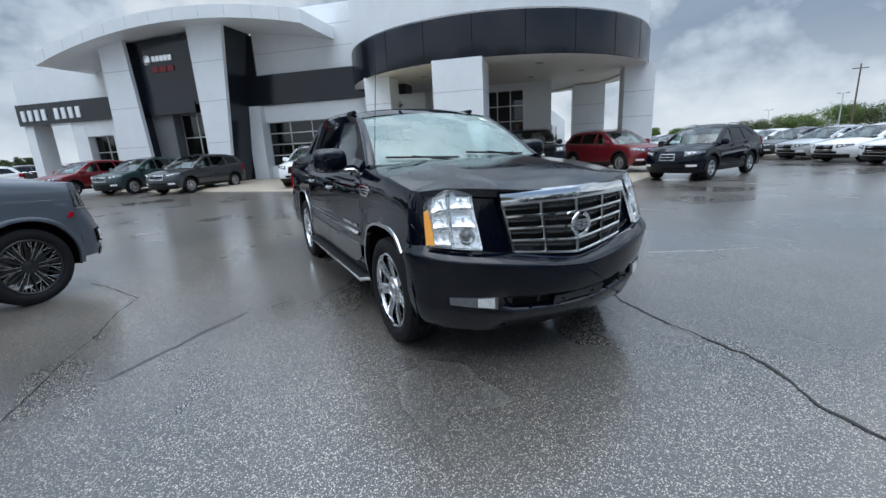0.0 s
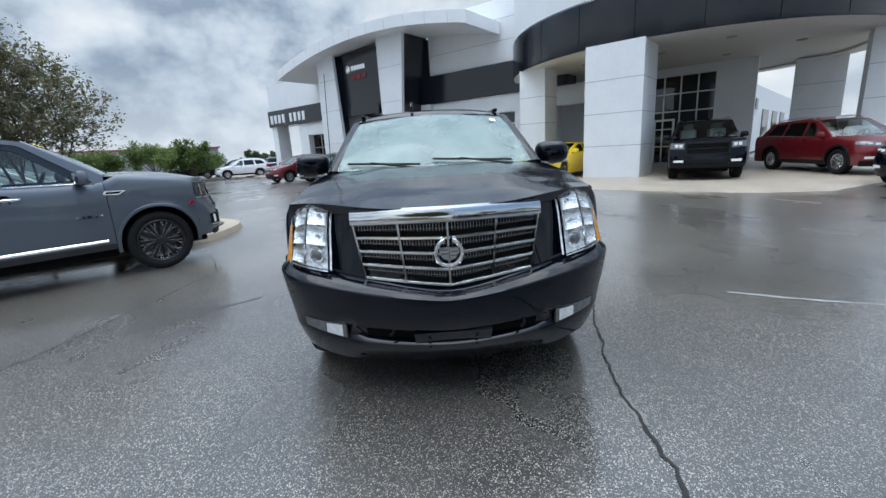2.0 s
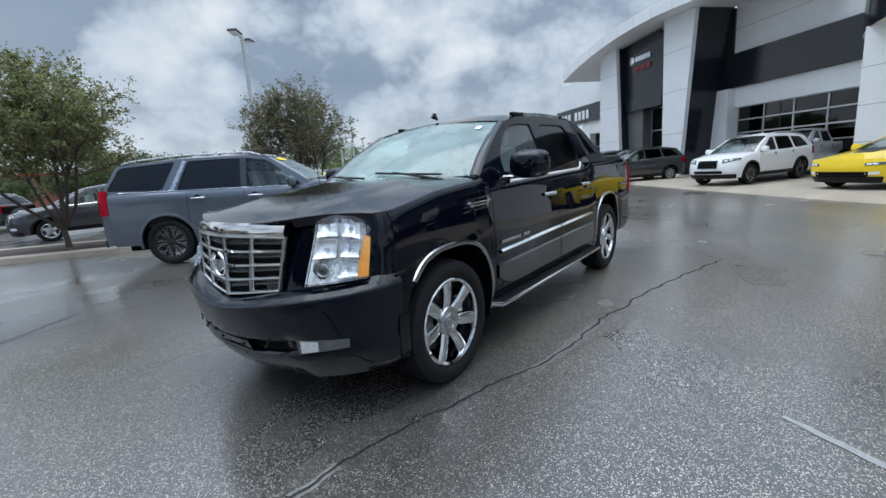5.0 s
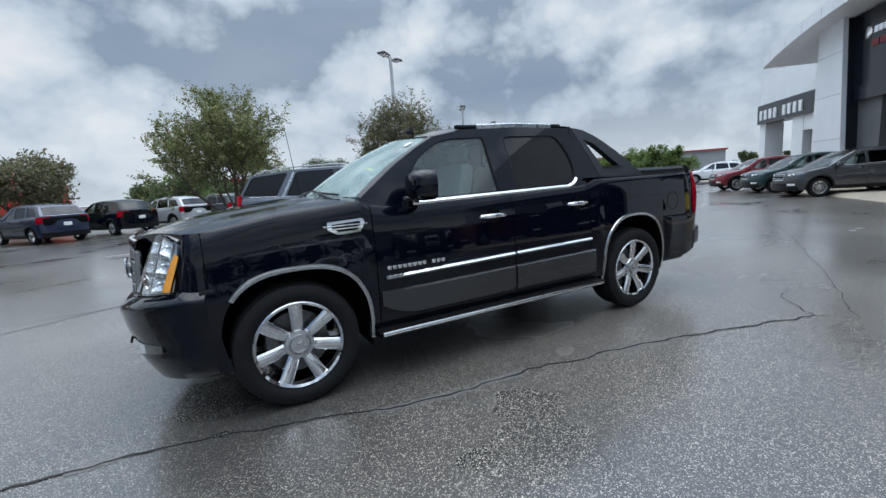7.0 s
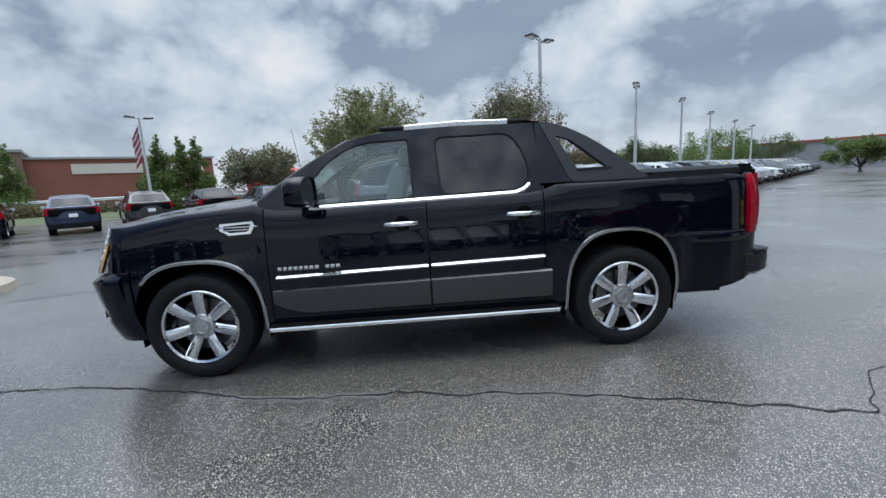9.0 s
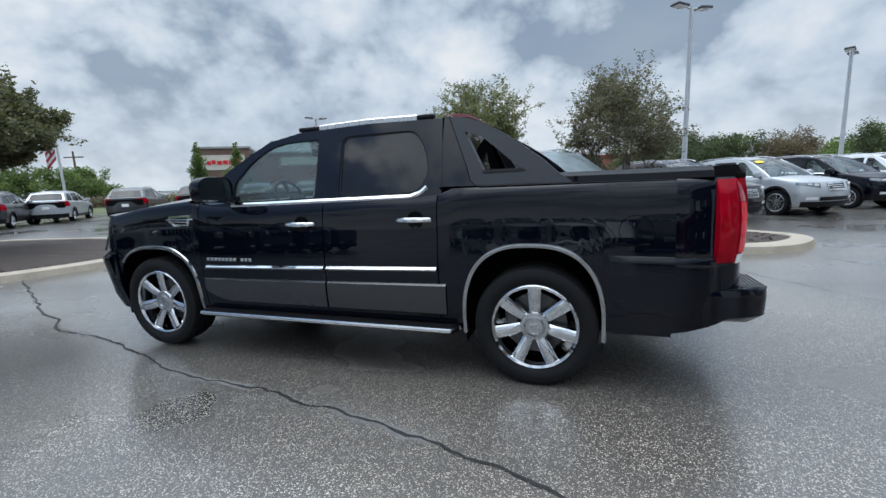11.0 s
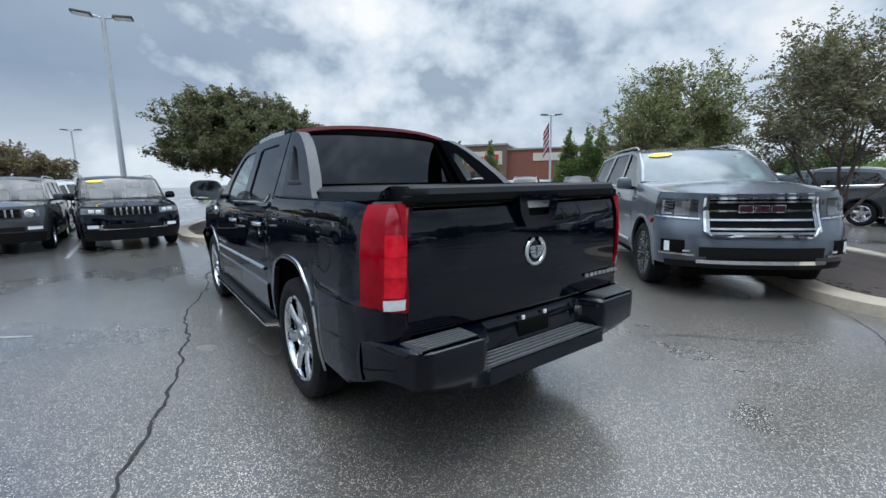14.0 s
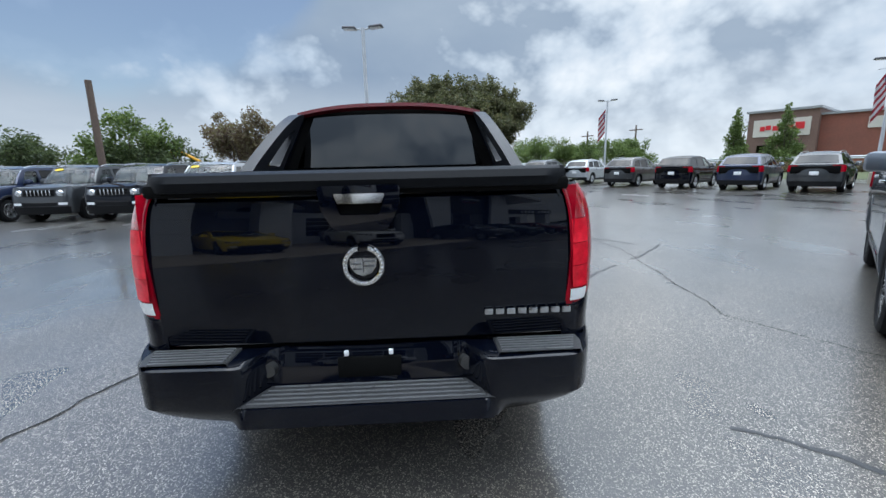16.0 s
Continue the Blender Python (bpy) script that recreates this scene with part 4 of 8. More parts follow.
    seats(car, sh, rows)
    mirror(car, sh, d["roof"][0][0] - 0.24, d["beltf"] + 0.10, body, size=0.9)
    low = lowmat or M_PLASTIC
    # lower bumpers
    bm = bmesh.new()
    patch(bm, sh.fx, -0.93, 0.93, d["sill"] - 0.02, d["low"], 0.012, 17, 4)
    patch(bm, sh.fx, -0.55, 0.55, d["low"] + 0.02, d["low"] + 0.12, 0.006, 13, 3)
    part("lower_front_bumper", bm, low, car)
    bm = bmesh.new()
    patch(bm, sh.rx, -0.95, 0.95, d["sill"], d["low"] + 0.08, 0.015, 17, 4)
    part("rear_bumper", bm, low, car)
    # lamps
    hz = d["hoodf"]
    l0, l1, lz0, lz1 = lamps or (0.52, 0.985, hz - 0.19, hz - 0.045)
    sweep = 0.075 if lamps is None else 0.0
    for s in (1, -1):
        bm = bmesh.new()
        a, b = sorted((s * l0, s * l1))
        patch(bm, sh.fx, a, b, lambda u: lz0 + 0.05 * abs(u) + sweep * (abs(u) - l0) / (l1 - l0), lambda u: lz1 + 0.05 * abs(u), 0.010, 9, 5)
        hl = part("headlight", bm, M_LAMPDARK if units else M_LAMPBLACK, car, "clear headlight" if units else "smoked dark headlight")
        for q in (0.3, 0.68) if units else ():
            bm = bmesh.new()
            u = s * (l0 + (l1 - l0) * q * 0.8)
            z = (lz0 + lz1) / 2 + 0.05 * abs(u) + sweep * 0.5 * q
            x, y = sh.fx(u, z, 0.018)
            box(bm, (x, y, z), (0.03, 0.10, (lz1 - lz0) * (0.55 - 0.8 * sweep / (lz1 - lz0) * q)), 0.012, Matrix.Rotation(s * radians(25), 3, "Z"))
            part("lamp_unit", bm, M_LAMPWHITE, hl)
        bm = bmesh.new()
        a, b = sorted((s * 0.60, s * 0.86))
        patch(bm, sh.fx, a, b, d["low"] + 0.05, d["low"] + 0.12, 0.012, 6, 3)
        if units:
            part("fog_lamp", bm, M_LAMPWHITE, car)
        else:
            bm.free()
        t0, t1, tz0, tz1 = tails or (0.60, 1.0, d["beltr"] - 0.30, d["beltr"] - 0.03)
        bm = bmesh.new()
        a, b = sorted((s * t0, s * t1))
        patch(bm, sh.rx, a, b, tz0, tz1, 0.014, 8, 5)
        part("tail_lamp", bm, M_RED, car, "red tail lamp lens")
    gu, gz0, gz1, nb, gm = grille or (0.40, hz - 0.26, hz - 0.05, 2, M_CHROME)
    bm = bmesh.new()
    patch(bm, sh.fx, -gu, gu, gz0, gz1, 0.012, 13, 4)
    gr = part("grille", bm, M_DARK, car)
    bm = bmesh.new()
    for i in range(nb):
        z = gz0 + (gz1 - gz0) * (i + 0.5) / nb
        patch(bm, sh.fx, -gu * 0.96, gu * 0.96, z - 0.011, z + 0.011, 0.026, 13, 3)
    for z in (gz0, gz1):
        patch(bm, sh.fx, -gu * 1.03, gu * 1.03, z - 0.014, z + 0.014, 0.028, 13, 3)
    for s in (1, -1):
        a, b = sorted((s * gu * 0.97, s * gu * 1.04))
        patch(bm, sh.fx, a, b, gz0, gz1, 0.028, 3, 4)
    part("grille_frame", bm, gm, gr)
    # number plate as a plain pale bar
    bm = bmesh.new()
    x, _ = sh.rx(0, d["beltr"] - 0.36)
    box(bm, (x - 0.012, 0, d["beltr"] - 0.36), (0.01, 0.30, 0.15), 0.003)
    part("rear_plate", bm, M_LAMPWHITE, car)
    if chrome_belt:
        for s in (1, -1):
            bm = bmesh.new()
            xs_ = lin(d["roof"][0][0] - 0.2, d["roof"][-1][0] + 0.3, 12)
            grid(bm, lambda x, k: (x, s * (sh.gy(sh.zt(x) + 0.005 + 0.028 * k) + 0.012 * math.sin(math.pi * k)), sh.zt(x) + 0.004 + 0.028 * k), xs_, lin(0, 1, 4))
            part("belt_trim", bm, M_CHROME, car, "chrome strip below the windows")
    if side_chrome:
        for s in (1, -1):
            bm = bmesh.new()
            xs_ = lin(sh.af - sh.ra - 0.12, sh.ar + sh.ra + 0.12, 10)
            grid(bm, lambda x, k: (x, s * (sh.w(x, 0.52) + 0.004 + 0.014 * math.sin(math.pi * k)), 0.50 + 0.04 * k), xs_, lin(0, 1, 5))
            part("side_moulding", bm, M_CHROME, car, "chrome side moulding")
    if rails:
        rp = d["roof"]
        zf = sorted((p[0], p[1]) for p in rp[1:-1])
        for s in (1, -1):
            bm = bmesh.new()
            x0, x1 = rp[1][0] - 0.15, rp[-2][0] + 0.1
            tube(bm, [(x, s * (sh.gy(interp(zf, x)) - 0.05), interp(zf, x) + 0.03 + 0.03 * min(1, (x0 - x) * 8, (x - x1) * 8)) for x in lin(x0, x1, 15)], 0.016)
            part("roof_rail", bm, M_SILVERTRIM, car)
    if sticker:
        A, F = d["roof"][0], d["roof"][1]
        bm = bmesh.new()
        n = 20
        pts = []
        for i in range(n):
            a = 2 * math.pi * i / n
            t = 0.84 + 0.075 * math.sin(a)
            v = -0.68 + 0.22 * math.cos(a)
            x, y, z = ws(t, v)
            pts.append(bm.verts.new((x + 0.012, y, z + 0.014)))
        bm.faces.new(pts)
        part("windscreen_sticker", bm, M_STICKER, car, "yellow oval price sticker")
    return car


M_LAMPBLACK = plain("black_lamp_lens", (0.022, 0.023, 0.026), 0.08, 0.0, 0.3, 25, 0.0, 1.0)
M_LAMPDARK = plain("smoked_lamp", (0.16, 0.165, 0.175), 0.12, 0.5, 0.3, 25, 0.0, 1.0)


def win(*pts, r=0.05):
    return rounded(list(pts), r)


SUV_WIN = (win((0.74, 1.10), (0.18, 1.53), (0.0, 1.55), (-0.01, 1.10)), win((-0.09, 1.10), (-0.09, 1.56), (-0.88, 1.55), (-0.98, 1.12)), win((-1.08, 1.13), (-0.98, 1.54), (-1.55, 1.50), (-1.86, 1.17)))

# ---------------------------------------------------------------- the black luxury pickup


def black_truck():
    top = [(-2.9, 1.335), (-1.10, 1.325), (-0.98, 1.275), (0.75, 1.245), (1.05, 1.25), (1.16, 1.30), (1.70, 1.255), (2.12, 1.185), (2.62, 1.15)]
    sh = Shape(xf=2.60, xr=-2.82, hw=0.985, af=1.651, ar=-1.651, ra=0.475, tr=0.405, tw=0.285, rim=0.285, sill=0.40, nose=0.0, bowf=0.48, pf=2.1, bowr=0.10, pr=5.0, hoodf=1.135, cowlx=1.14, cowl=1.315, beltf=1.25, beltr=1.33, top=top,
               roof=((1.14, 1.315), (0.46, 1.745), (0.18, 1.80), (-0.4, 1.822), (-1.0, 1.815), (-1.03, 1.33)), pil=((0.84, 1.532), (0.64, 1.655)), crown=0.075, tumble=0.37, apil=0.085, lean=0.02, hcrown=0.055, tuck=0.055, trackin=0.012, arches=[(1.625, 0.470, 0.500, 2.7), (-1.630, 0.445, 0.545, 2.65)])
    d = sh.d
    B = M_BLACK
    car = thing("pickup_truck", "glossy black luxury crew-cab pickup with chrome grille and wheels", "pickup truck", heading=180)
    W1 = win((0.76, 1.264), (0.76, 1.430), (0.637, 1.572), (0.528, 1.652), (0.418, 1.703), (0.287, 1.727), (-0.007, 1.735), (-0.030, 1.280), r=0.03)
    W2 = win((-0.225, 1.288), (-0.200, 1.740), (-0.80, 1.748), (-0.895, 1.61), (-0.935, 1.43), (-0.865, 1.303), r=0.07)
    for s in (1, -1):
        part("front_wing", side_panel(sh, 2.12, 1.092, s, nz=12), B, car)
        fd = part("front_door", side_panel(sh, 1.092, -0.112, s, nz=12), B, car)
        rd = part("rear_door", side_panel(sh, -0.112, -1.01, s, nz=12), B, car)
        part("bed_side", side_panel(sh, -1.01, -2.455, s, nz=12), B, car)
        handle(fd, sh, 0.085, 1.098, s, M_CHROME)
        handle(rd, sh, -0.845, 1.122, s, M_CHROME)
        for xa in (sh.af, sh.ar):
            part("wheel_arch_liner", liner(sh, xa, s), M_DARK, car)
            part("wheel_arch_trim", arch_ring(sh, xa, s, 0.020 if xa > 0 else 0.018, 0.009, 40 if xa > 0 else -4, 184), M_ARCH, car, "bright arch moulding")
            add_wheel(car, xa, s * 0.845, 0.405, 0.285, 0.285, "chrome7")
        # grey lower cladding on the doors
        for xa, xb in ((1.075, -0.105), (-0.12, -1.06)):
            bm = bmesh.new()

            def at(x, k):
                lo = 0.455 + (0.10 * max(0, (x - 0.78) / 0.30) ** 2 if x > 0.78 else 0)
                z = lo + (0.655 + 0.012 * (1.0 - x) - lo) * k
                return (x, s * (sh.w(x, z) + (0.014 if 0.04 < k < 0.97 else 0.0)), z)
            grid(bm, at, lin(xa, xb, 14), (0, 0.05, 0.3, 0.6, 0.94, 1.0))
            part("lower_cladding", bm, M_CLAD, fd if xa > 0 else rd, "grey satin lower cladding")
            bm = bmesh.new()
            xe = 1.035 if xa > 0 else -1.0
            xs_ = lin(xe, -0.100, 10) if xa > 0 else lin(-0.125, xe, 10)
            grid(bm, lambda x, k: (x, s * (sh.w(x, 0.75) + 0.004 + 0.020 * math.sin(math.pi * k)), 0.730 + 0.0157 * (1.035 - x) + 0.036 * k), xs_, lin(0, 1, 6))
            part("side_moulding", bm, M_CHROME, fd if xa > 0 else rd, "chrome side moulding")
        # belt strip that turns up round the rear window
        bm = bmesh.new()
        path = [(x, sh.zt(x) + 0.008) for x in lin(0.76, -0.80, 14)] + [(-0.86, 1.298), (-0.895, 1.318), (-0.922, 1.345)]

        def belt(i, k):
            a, b = Vector(path[max(0, i - 1)]), Vector(path[min(len(path) - 1, i + 1)])
            nrm = Vector((b - a).yx).normalized()
            nrm = Vector((nrm.x, -nrm.y)) if nrm.y > 0 else nrm
            p = Vector(path[i])
            w_ = 0.030 * (k - 0.5)
            t = (b - a).normalized()
            q = p + Vector((-t.y, t.x)) * -w_
            return (q.x, s * (sh.gy(q.y) + 0.004 + 0.010 * math.sin(math.pi * k)), q.y)
        grid(bm, belt, range(len(path)), lin(0, 1, 5))
        part("belt_trim", bm, M_CHROME, car, "chrome strip below the windows")
        # wing vent
        bm = bmesh.new()
        outline = [(1.40, 1.175), (1.165, 1.185), (1.15, 1.155), (1.185, 1.095), (1.34, 1.09), (1.405, 1.13)]
        inner = [(1.375, 1.158), (1.185, 1.168), (1.18, 1.152), (1.205, 1.112), (1.33, 1.108), (1.375, 1.135)]
        plate(bm, outline, [inner], lambda x, z, k, s=s: (x, s * (sh.w(x, z) + 0.016 - k), z), 0.02)
        for z in (1.127, 1.147):
            box(bm, (1.28, s * (sh.w(1.28, z) + 0.012), z), (0.20 if z < 1.14 else 0.30, 0.014, 0.010), 0.003)
        vent = part("wing_vent", bm, M_CHROME, car, "chrome wing vent")
        bm = bmesh.new()
        plate(bm, inner, [], lambda x, z, k, s=s: (x, s * (sh.w(x, z) + 0.004 - k), z), 0.0)
        part("vent_mesh", bm, M_DARK, vent)
        # model lettering as plain bars
        x0 = 1.02 if s > 0 else 0.56
        for i in range(12):
            if i == 8:
                continue
            bm = bmesh.new()
            xb = x0 - s * (0.039 * i + 0.015)
            box(bm, (xb, s * (sh.w(xb, 0.82) + 0.004), 0.818), (0.030, 0.008, 0.026), 0.002)
            part("badge_letter", bm, M_CHROME, fd)
        # running board
        bm = bmesh.new()
        sec = ((0.86, 0.385), (0.98, 0.392), (1.035, 0.380), (1.045, 0.36), (1.02, 0.335), (0.86, 0.33))
        ends_ = {1.14: 0.05, 1.11: 0.0, -1.10: 0.0, -1.14: 0.06}

        def brd(x, j):
            y, z = sec[j % 6]
            inn = ends_.get(x, 0.0)
            return (x, s * (y - inn * (y - 0.86) / 0.19 * 2.2), z)
        grid(bm, brd, [1.14, 1.11] + lin(1.0, -1.0, 6) + [-1.10, -1.14], range(7))
        board = part("running_board", bm, M_PLASTIC, car)
        bm = bmesh.new()
        grid(bm, lambda x, j: (x, s * (1.047 + 0.006 * math.sin(math.pi * j / 4) - (0.09 if abs(x) > 1.12 else 0)), 0.352 + 0.028 * j / 4), [1.15, 1.11] + lin(1.0, -1.0, 6) + [-1.10, -1.15], range(5))
        part("board_trim", bm, M_CHROME, board, "chrome edge strip")
        # sail panels with their triangular opening
        bm = bmesh.new()
        seam = [(-1.059, 1.788), (-1.129, 1.619), (-1.198, 1.453), (-1.224, 1.374), (-1.275, 1.326)]
        plate(bm, [(-1.012, 1.322), (-1.013, 1.818), (-1.046, 1.818), *seam], [], lambda x, z, k, s=s: (x, s * (sh.gy(z) - 0.004 - k), z), 0.08)
        part("cab_quarter", bm, B, car)
        bm = bmesh.new()
        outer = [(-1.05, 1.818), (-1.12, 1.812), (-1.194, 1.797), (-1.301, 1.755), (-1.426, 1.688), (-1.548, 1.605), (-1.707, 1.485), (-1.803, 1.395), (-1.90, 1.326), (-1.282, 1.326)] + [(x - 0.006, z) for x, z in reversed(seam[:-1])]
        hole = rounded([(-1.165, 1.708), (-1.285, 1.668), (-1.41, 1.565), (-1.56, 1.437), (-1.315, 1.433)], 0.02)
        plate(bm, outer, [hole], lambda x, z, k, s=s: (x, s * (sh.gy(z) - 0.002 - k), z), 0.075)
        part("sail_panel", bm, M_SAIL, car, "satin black sail panel")
        bm = bmesh.new()
        plate(bm, rounded([(-1.305, 1.440), (-1.57, 1.442), (-1.60, 1.424), (-1.315, 1.420)], 0.008), [], lambda x, z, k, s=s: (x, s * (sh.gy(z) + 0.004 - k), z), 0.06)
        part("sail_trim", bm, M_PLASTIC, car)
        # top edge of the bed
        bm = bmesh.new()
        grid(bm, lambda x, j: (x, s * (0.93 - 0.035 * j), 1.335 + (0.004, 0.008, 0.006, 0.0)[j]), lin(-1.01, -2.66, 12), range(4))
        part("bed_rail", bm, B, car)
        bm = bmesh.new()
        tube(bm, [(x, s * 0.932, 1.334) for x in lin(-1.30, -2.45, 8)], 0.004, 6)
        part("bed_rail_trim", bm, M_PLASTIC, car, "thin black bed rail strip")
        # roof rail
        bm = bmesh.new()
        zf = sorted((p[0], p[1]) for p in d["roof"][1:-1])
        pts = [(x, interp(zf, x)) for x in lin(0.02, -0.80, 9)]
        sec_ = ((0.712, 0.0), (0.709, 0.032), (0.700, 0.041), (0.680, 0.041), (0.670, 0.032), (0.664, 0.004))
        grid(bm, lambda i, j: (pts[i][0], s * sec_[j][0], pts[i][1] + sec_[j][1]), range(len(pts)), range(6))
        rail = part("roof_rail", bm, M_SILVERTRIM, car, "satin silver roof rail")
        for x0_, x1_ in ((0.22, 0.02), (-0.80, -0.93)):
            bm = bmesh.new()
            box(bm, ((x0_ + x1_) / 2, s * 0.685, interp(zf, (x0_ + x1_) / 2) + 0.022), (abs(x1_ - x0_), 0.045, 0.036), 0.015)
            part("rail_foot", bm, M_PLASTIC, rail)
    bm = bmesh.new()                         # round fuel flap
    for i0 in range(40):
        a0, a1 = 2 * math.pi * i0 / 40, 2 * math.pi * (i0 + 1) / 40
        q = [(-2.24 + 0.092 * r_ * math.cos(a_), 1.045 + 0.092 * r_ * math.sin(a_)) for r_, a_ in ((0.955, a0), (1.0, a0), (1.0, a1), (0.955, a1))]
        bm.faces.new([bm.verts.new((x, sh.w(x, z) + 0.0022, z)) for x, z in q])
    part("fuel_flap", bm, M_DARK, car, "round fuel flap seam")
    # core
    bm = bmesh.new()
    box(bm, (0, 0, 0.52), (5.0, 1.10, 0.42), 0.03)
    box(bm, (0, 0, 0.62), (2.2, 1.86, 0.42), 0.02)
    box(bm, (-2.30, 0, 0.85), (0.30, 1.78, 0.75), 0.02)
    box(bm, (-1.9, 0, 1.16), (1.6, 1.80, 0.24), 0.02)
    box(bm, (1.62, 0, 1.02), (0.9, 1.10, 0.30), 0.02)
    rod(bm, (-2.2, -0.55, 0.33), (-2.60, -0.60, 0.37), 0.035)
    rod(bm, (-1.65, -0.7, 0.40), (-1.65, 0.7, 0.40), 0.07)
    part("underbody", bm, M_DARK, car)
    # bonnet
    bm = bmesh.new()
    ztf = lambda u: 1.150 + 0.035 * abs(u) ** 2.2

    def hood(v, t):
        xe = 2.545 - 0.34 * abs(v) ** 2.3
        xs_ = 1.12 + 0.19 * (1 - v * v)
        x = xs_ + (xe - xs_) * t
        wy = sh.w(min(x, 2.12), sh.zt(min(x, 2.12))) * (1.0 if x < 2.12 else 1.0 - 0.045 * ((x - 2.12) / 0.4))
        side = sh.zt(min(x, 2.12))
        ctr = interp([(1.1, 1.345), (1.5, 1.325), (2.0, 1.268), (2.35, 1.205), (2.55, 1.152)], x)
        k = 1 - abs(v) ** 3.2
        bulge = 0.014 * smoothstep((0.62 - abs(v)) / 0.12) * smoothstep(t / 0.15) * smoothstep((1.02 - t) / 0.3)
        return (x, v * (wy - 0.001), side + (ctr - side) * k + bulge)
    grid(bm, lambda v, t: hood(v, t) if t <= 1 else (lambda p: (p[0] - 0.012, p[1], p[2] - 0.05))(hood(v, 1.0)), us(-1, 1, 41), lin(0, 1, 26) + [1.1])
    part("bonnet", bm, M_BEADED, car)
    # nose panel behind the grille and lamps
    bm = bmesh.new()
    grid(bm, lambda u, k: (lambda z: (sh.fx(u, z, -0.02)[0] - k * (0.045 + 0.10 * abs(u)), sh.fx(u, z, -0.02)[1] * (1.0 - 0.02 * k), z))(0.66 + (ztf(u) - 0.66 - 0.002) * k), us(-0.73, 0.73, 31), lin(0, 1, 9))
    nose = part("nose_panel", bm, B, car)
    for s in (1, -1):                       # wing corners outside the lamps
        bm = bmesh.new()
        a, b = sorted((s * 0.925, s * 1.0))
        grid(bm, lambda u, k: (lambda z, e: (sh.fx(u, z)[0] - 0.085 * k * e, sh.fx(u, z)[1], z))(0.70 + (1.187 - 0.70) * k, min(1, (1 - abs(u)) / 0.06)), us(a, b, 9), lin(0, 1, 9))
        part("wing_corner", bm, B, car)
    # bumper
    bm = bmesh.new()
    ztb = lambda u: 0.724 + 0.143 * math.sqrt(u * u + 0.004) ** 1.1
    prof = ((-0.075, 1.00), (-0.045, 0.998), (0.030, 0.915), (0.040, 0.895), (0.041, 0.875), (0.034, 0.80), (0.014, 0.62), (-0.006, 0.49), (-0.040, 0.455), (-0.046, 0.34), (-0.012, 0.305), (-0.002, 0.285), (-0.004, 0.22), (-0.022, 0.10), (-0.050, 0.0), (-0.10, -0.01))

    def bump(u, j):
        o, k = prof[j]
        if k < 0.48:
            o *= 1 - 0.75 * smoothstep((abs(u) - 0.52) / 0.12)
        zb = 0.272 + 0.058 * abs(u) ** 3
        z = zb + (ztb(u) - zb) * k
        side = smoothstep((abs(u) - 0.80) / 0.2)
        low_ = max(0.0, 0.56 - z)
        x, y = sh.fx(u, max(z, 0.52), o * (1 - 0.5 * side))
        return (x + 0.015 + 0.03 * (1 - u * u) - 0.55 * low_ ** 1.6, y * (1.012 - 0.24 * low_ ** 1.15), z)
    grid(bm, bump, us(-1, 1, 49), range(len(prof)))
    bumper = part("front_bumper", bm, B, car)
    for s in (1, -1):                       # bumper ends that run back to the wheel arch
        bm = bmesh.new()
        def bend(x, k):
            z = 0.330 + 0.535 * k
            return (x - 0.3 * max(0.0, 0.56 - z) ** 1.3, s * sh.w(2.1, max(0.52, z)) * (1.0135 - 0.24 * max(0.0, 0.56 - z) ** 1.15), z)
        grid(bm, bend, lin(2.165, 2.085, 4), lin(0, 1, 10))
        part("bumper_end", bm, B, bumper)
        # fog lamp
        bm = bmesh.new()
        a, b = sorted((s * 0.60, s * 0.86))
        patch(bm, lambda u, z, o: (lambda q: (q[0] + 0.015 + 0.03 * (1 - u * u), q[1] * 1.01))(sh.fx(u, 0.52, o)), a, b, lambda u: 0.458 + 0.16 * (abs(u) - 0.6), lambda u: 0.538 + 0.03 * (abs(u) - 0.6), -0.002, 9, 4)
        fog = part("fog_lamp", bm, M_FOGCASE, bumper, "grey fog lamp surround")
        bm = bmesh.new()
        a, b = sorted((s * 0.62, s * 0.715))
        patch(bm, lambda u, z, o: (lambda q: (q[0] + 0.015 + 0.03 * (1 - u * u), q[1] * 1.01))(sh.fx(u, 0.52, o)), a, b, lambda u: 0.464 + 0.16 * (abs(u) - 0.6), 0.533, 0.004, 6, 4)
        part("fog_lens", bm, M_FOG, fog, "clear fog lamp lens")
        # tow hook
        bm = bmesh.new()
        lathe(bm, [(0.036 + 0.008 * math.cos(t), 0.008 * math.sin(t)) for t in lin(0, 2 * math.pi, 7)], 12, Matrix.Translation((2.600, s * 0.36, 0.512)) @ Matrix.Rotation(radians(70), 4, "Y"), (radians(20), radians(200)))
        part("tow_hook", bm, M_PLASTIC, bumper)
    # slots in the recess and the plate panel
    for a, b in ((-0.50, -0.22), (0.22, 0.50)):
        bm = bmesh.new()
        grid(bm, lambda u, k: tuple(Vector(bump(u, 8)).lerp(Vector(bump(u, 9)), k) + Vector((0.003, 0, 0))), lin(a, b, 9), (0.12, 0.88))
        part("lower_intake", bm, M_DARK, bumper)
    bm = bmesh.new()
    grid(bm, lambda y, j: ((2.606, 2.622, 2.626, 2.604, 2.575, 2.56)[j], y * (1.0, 1.0, 1.0, 0.97, 0.94, 0.94)[j], (0.494, 0.496, 0.484, 0.425, 0.372, 0.368)[j]), [-0.215, -0.21] + lin(-0.15, 0.15, 4) + [0.21, 0.215], range(6))
    pl = part("plate_holder", bm, B, bumper)
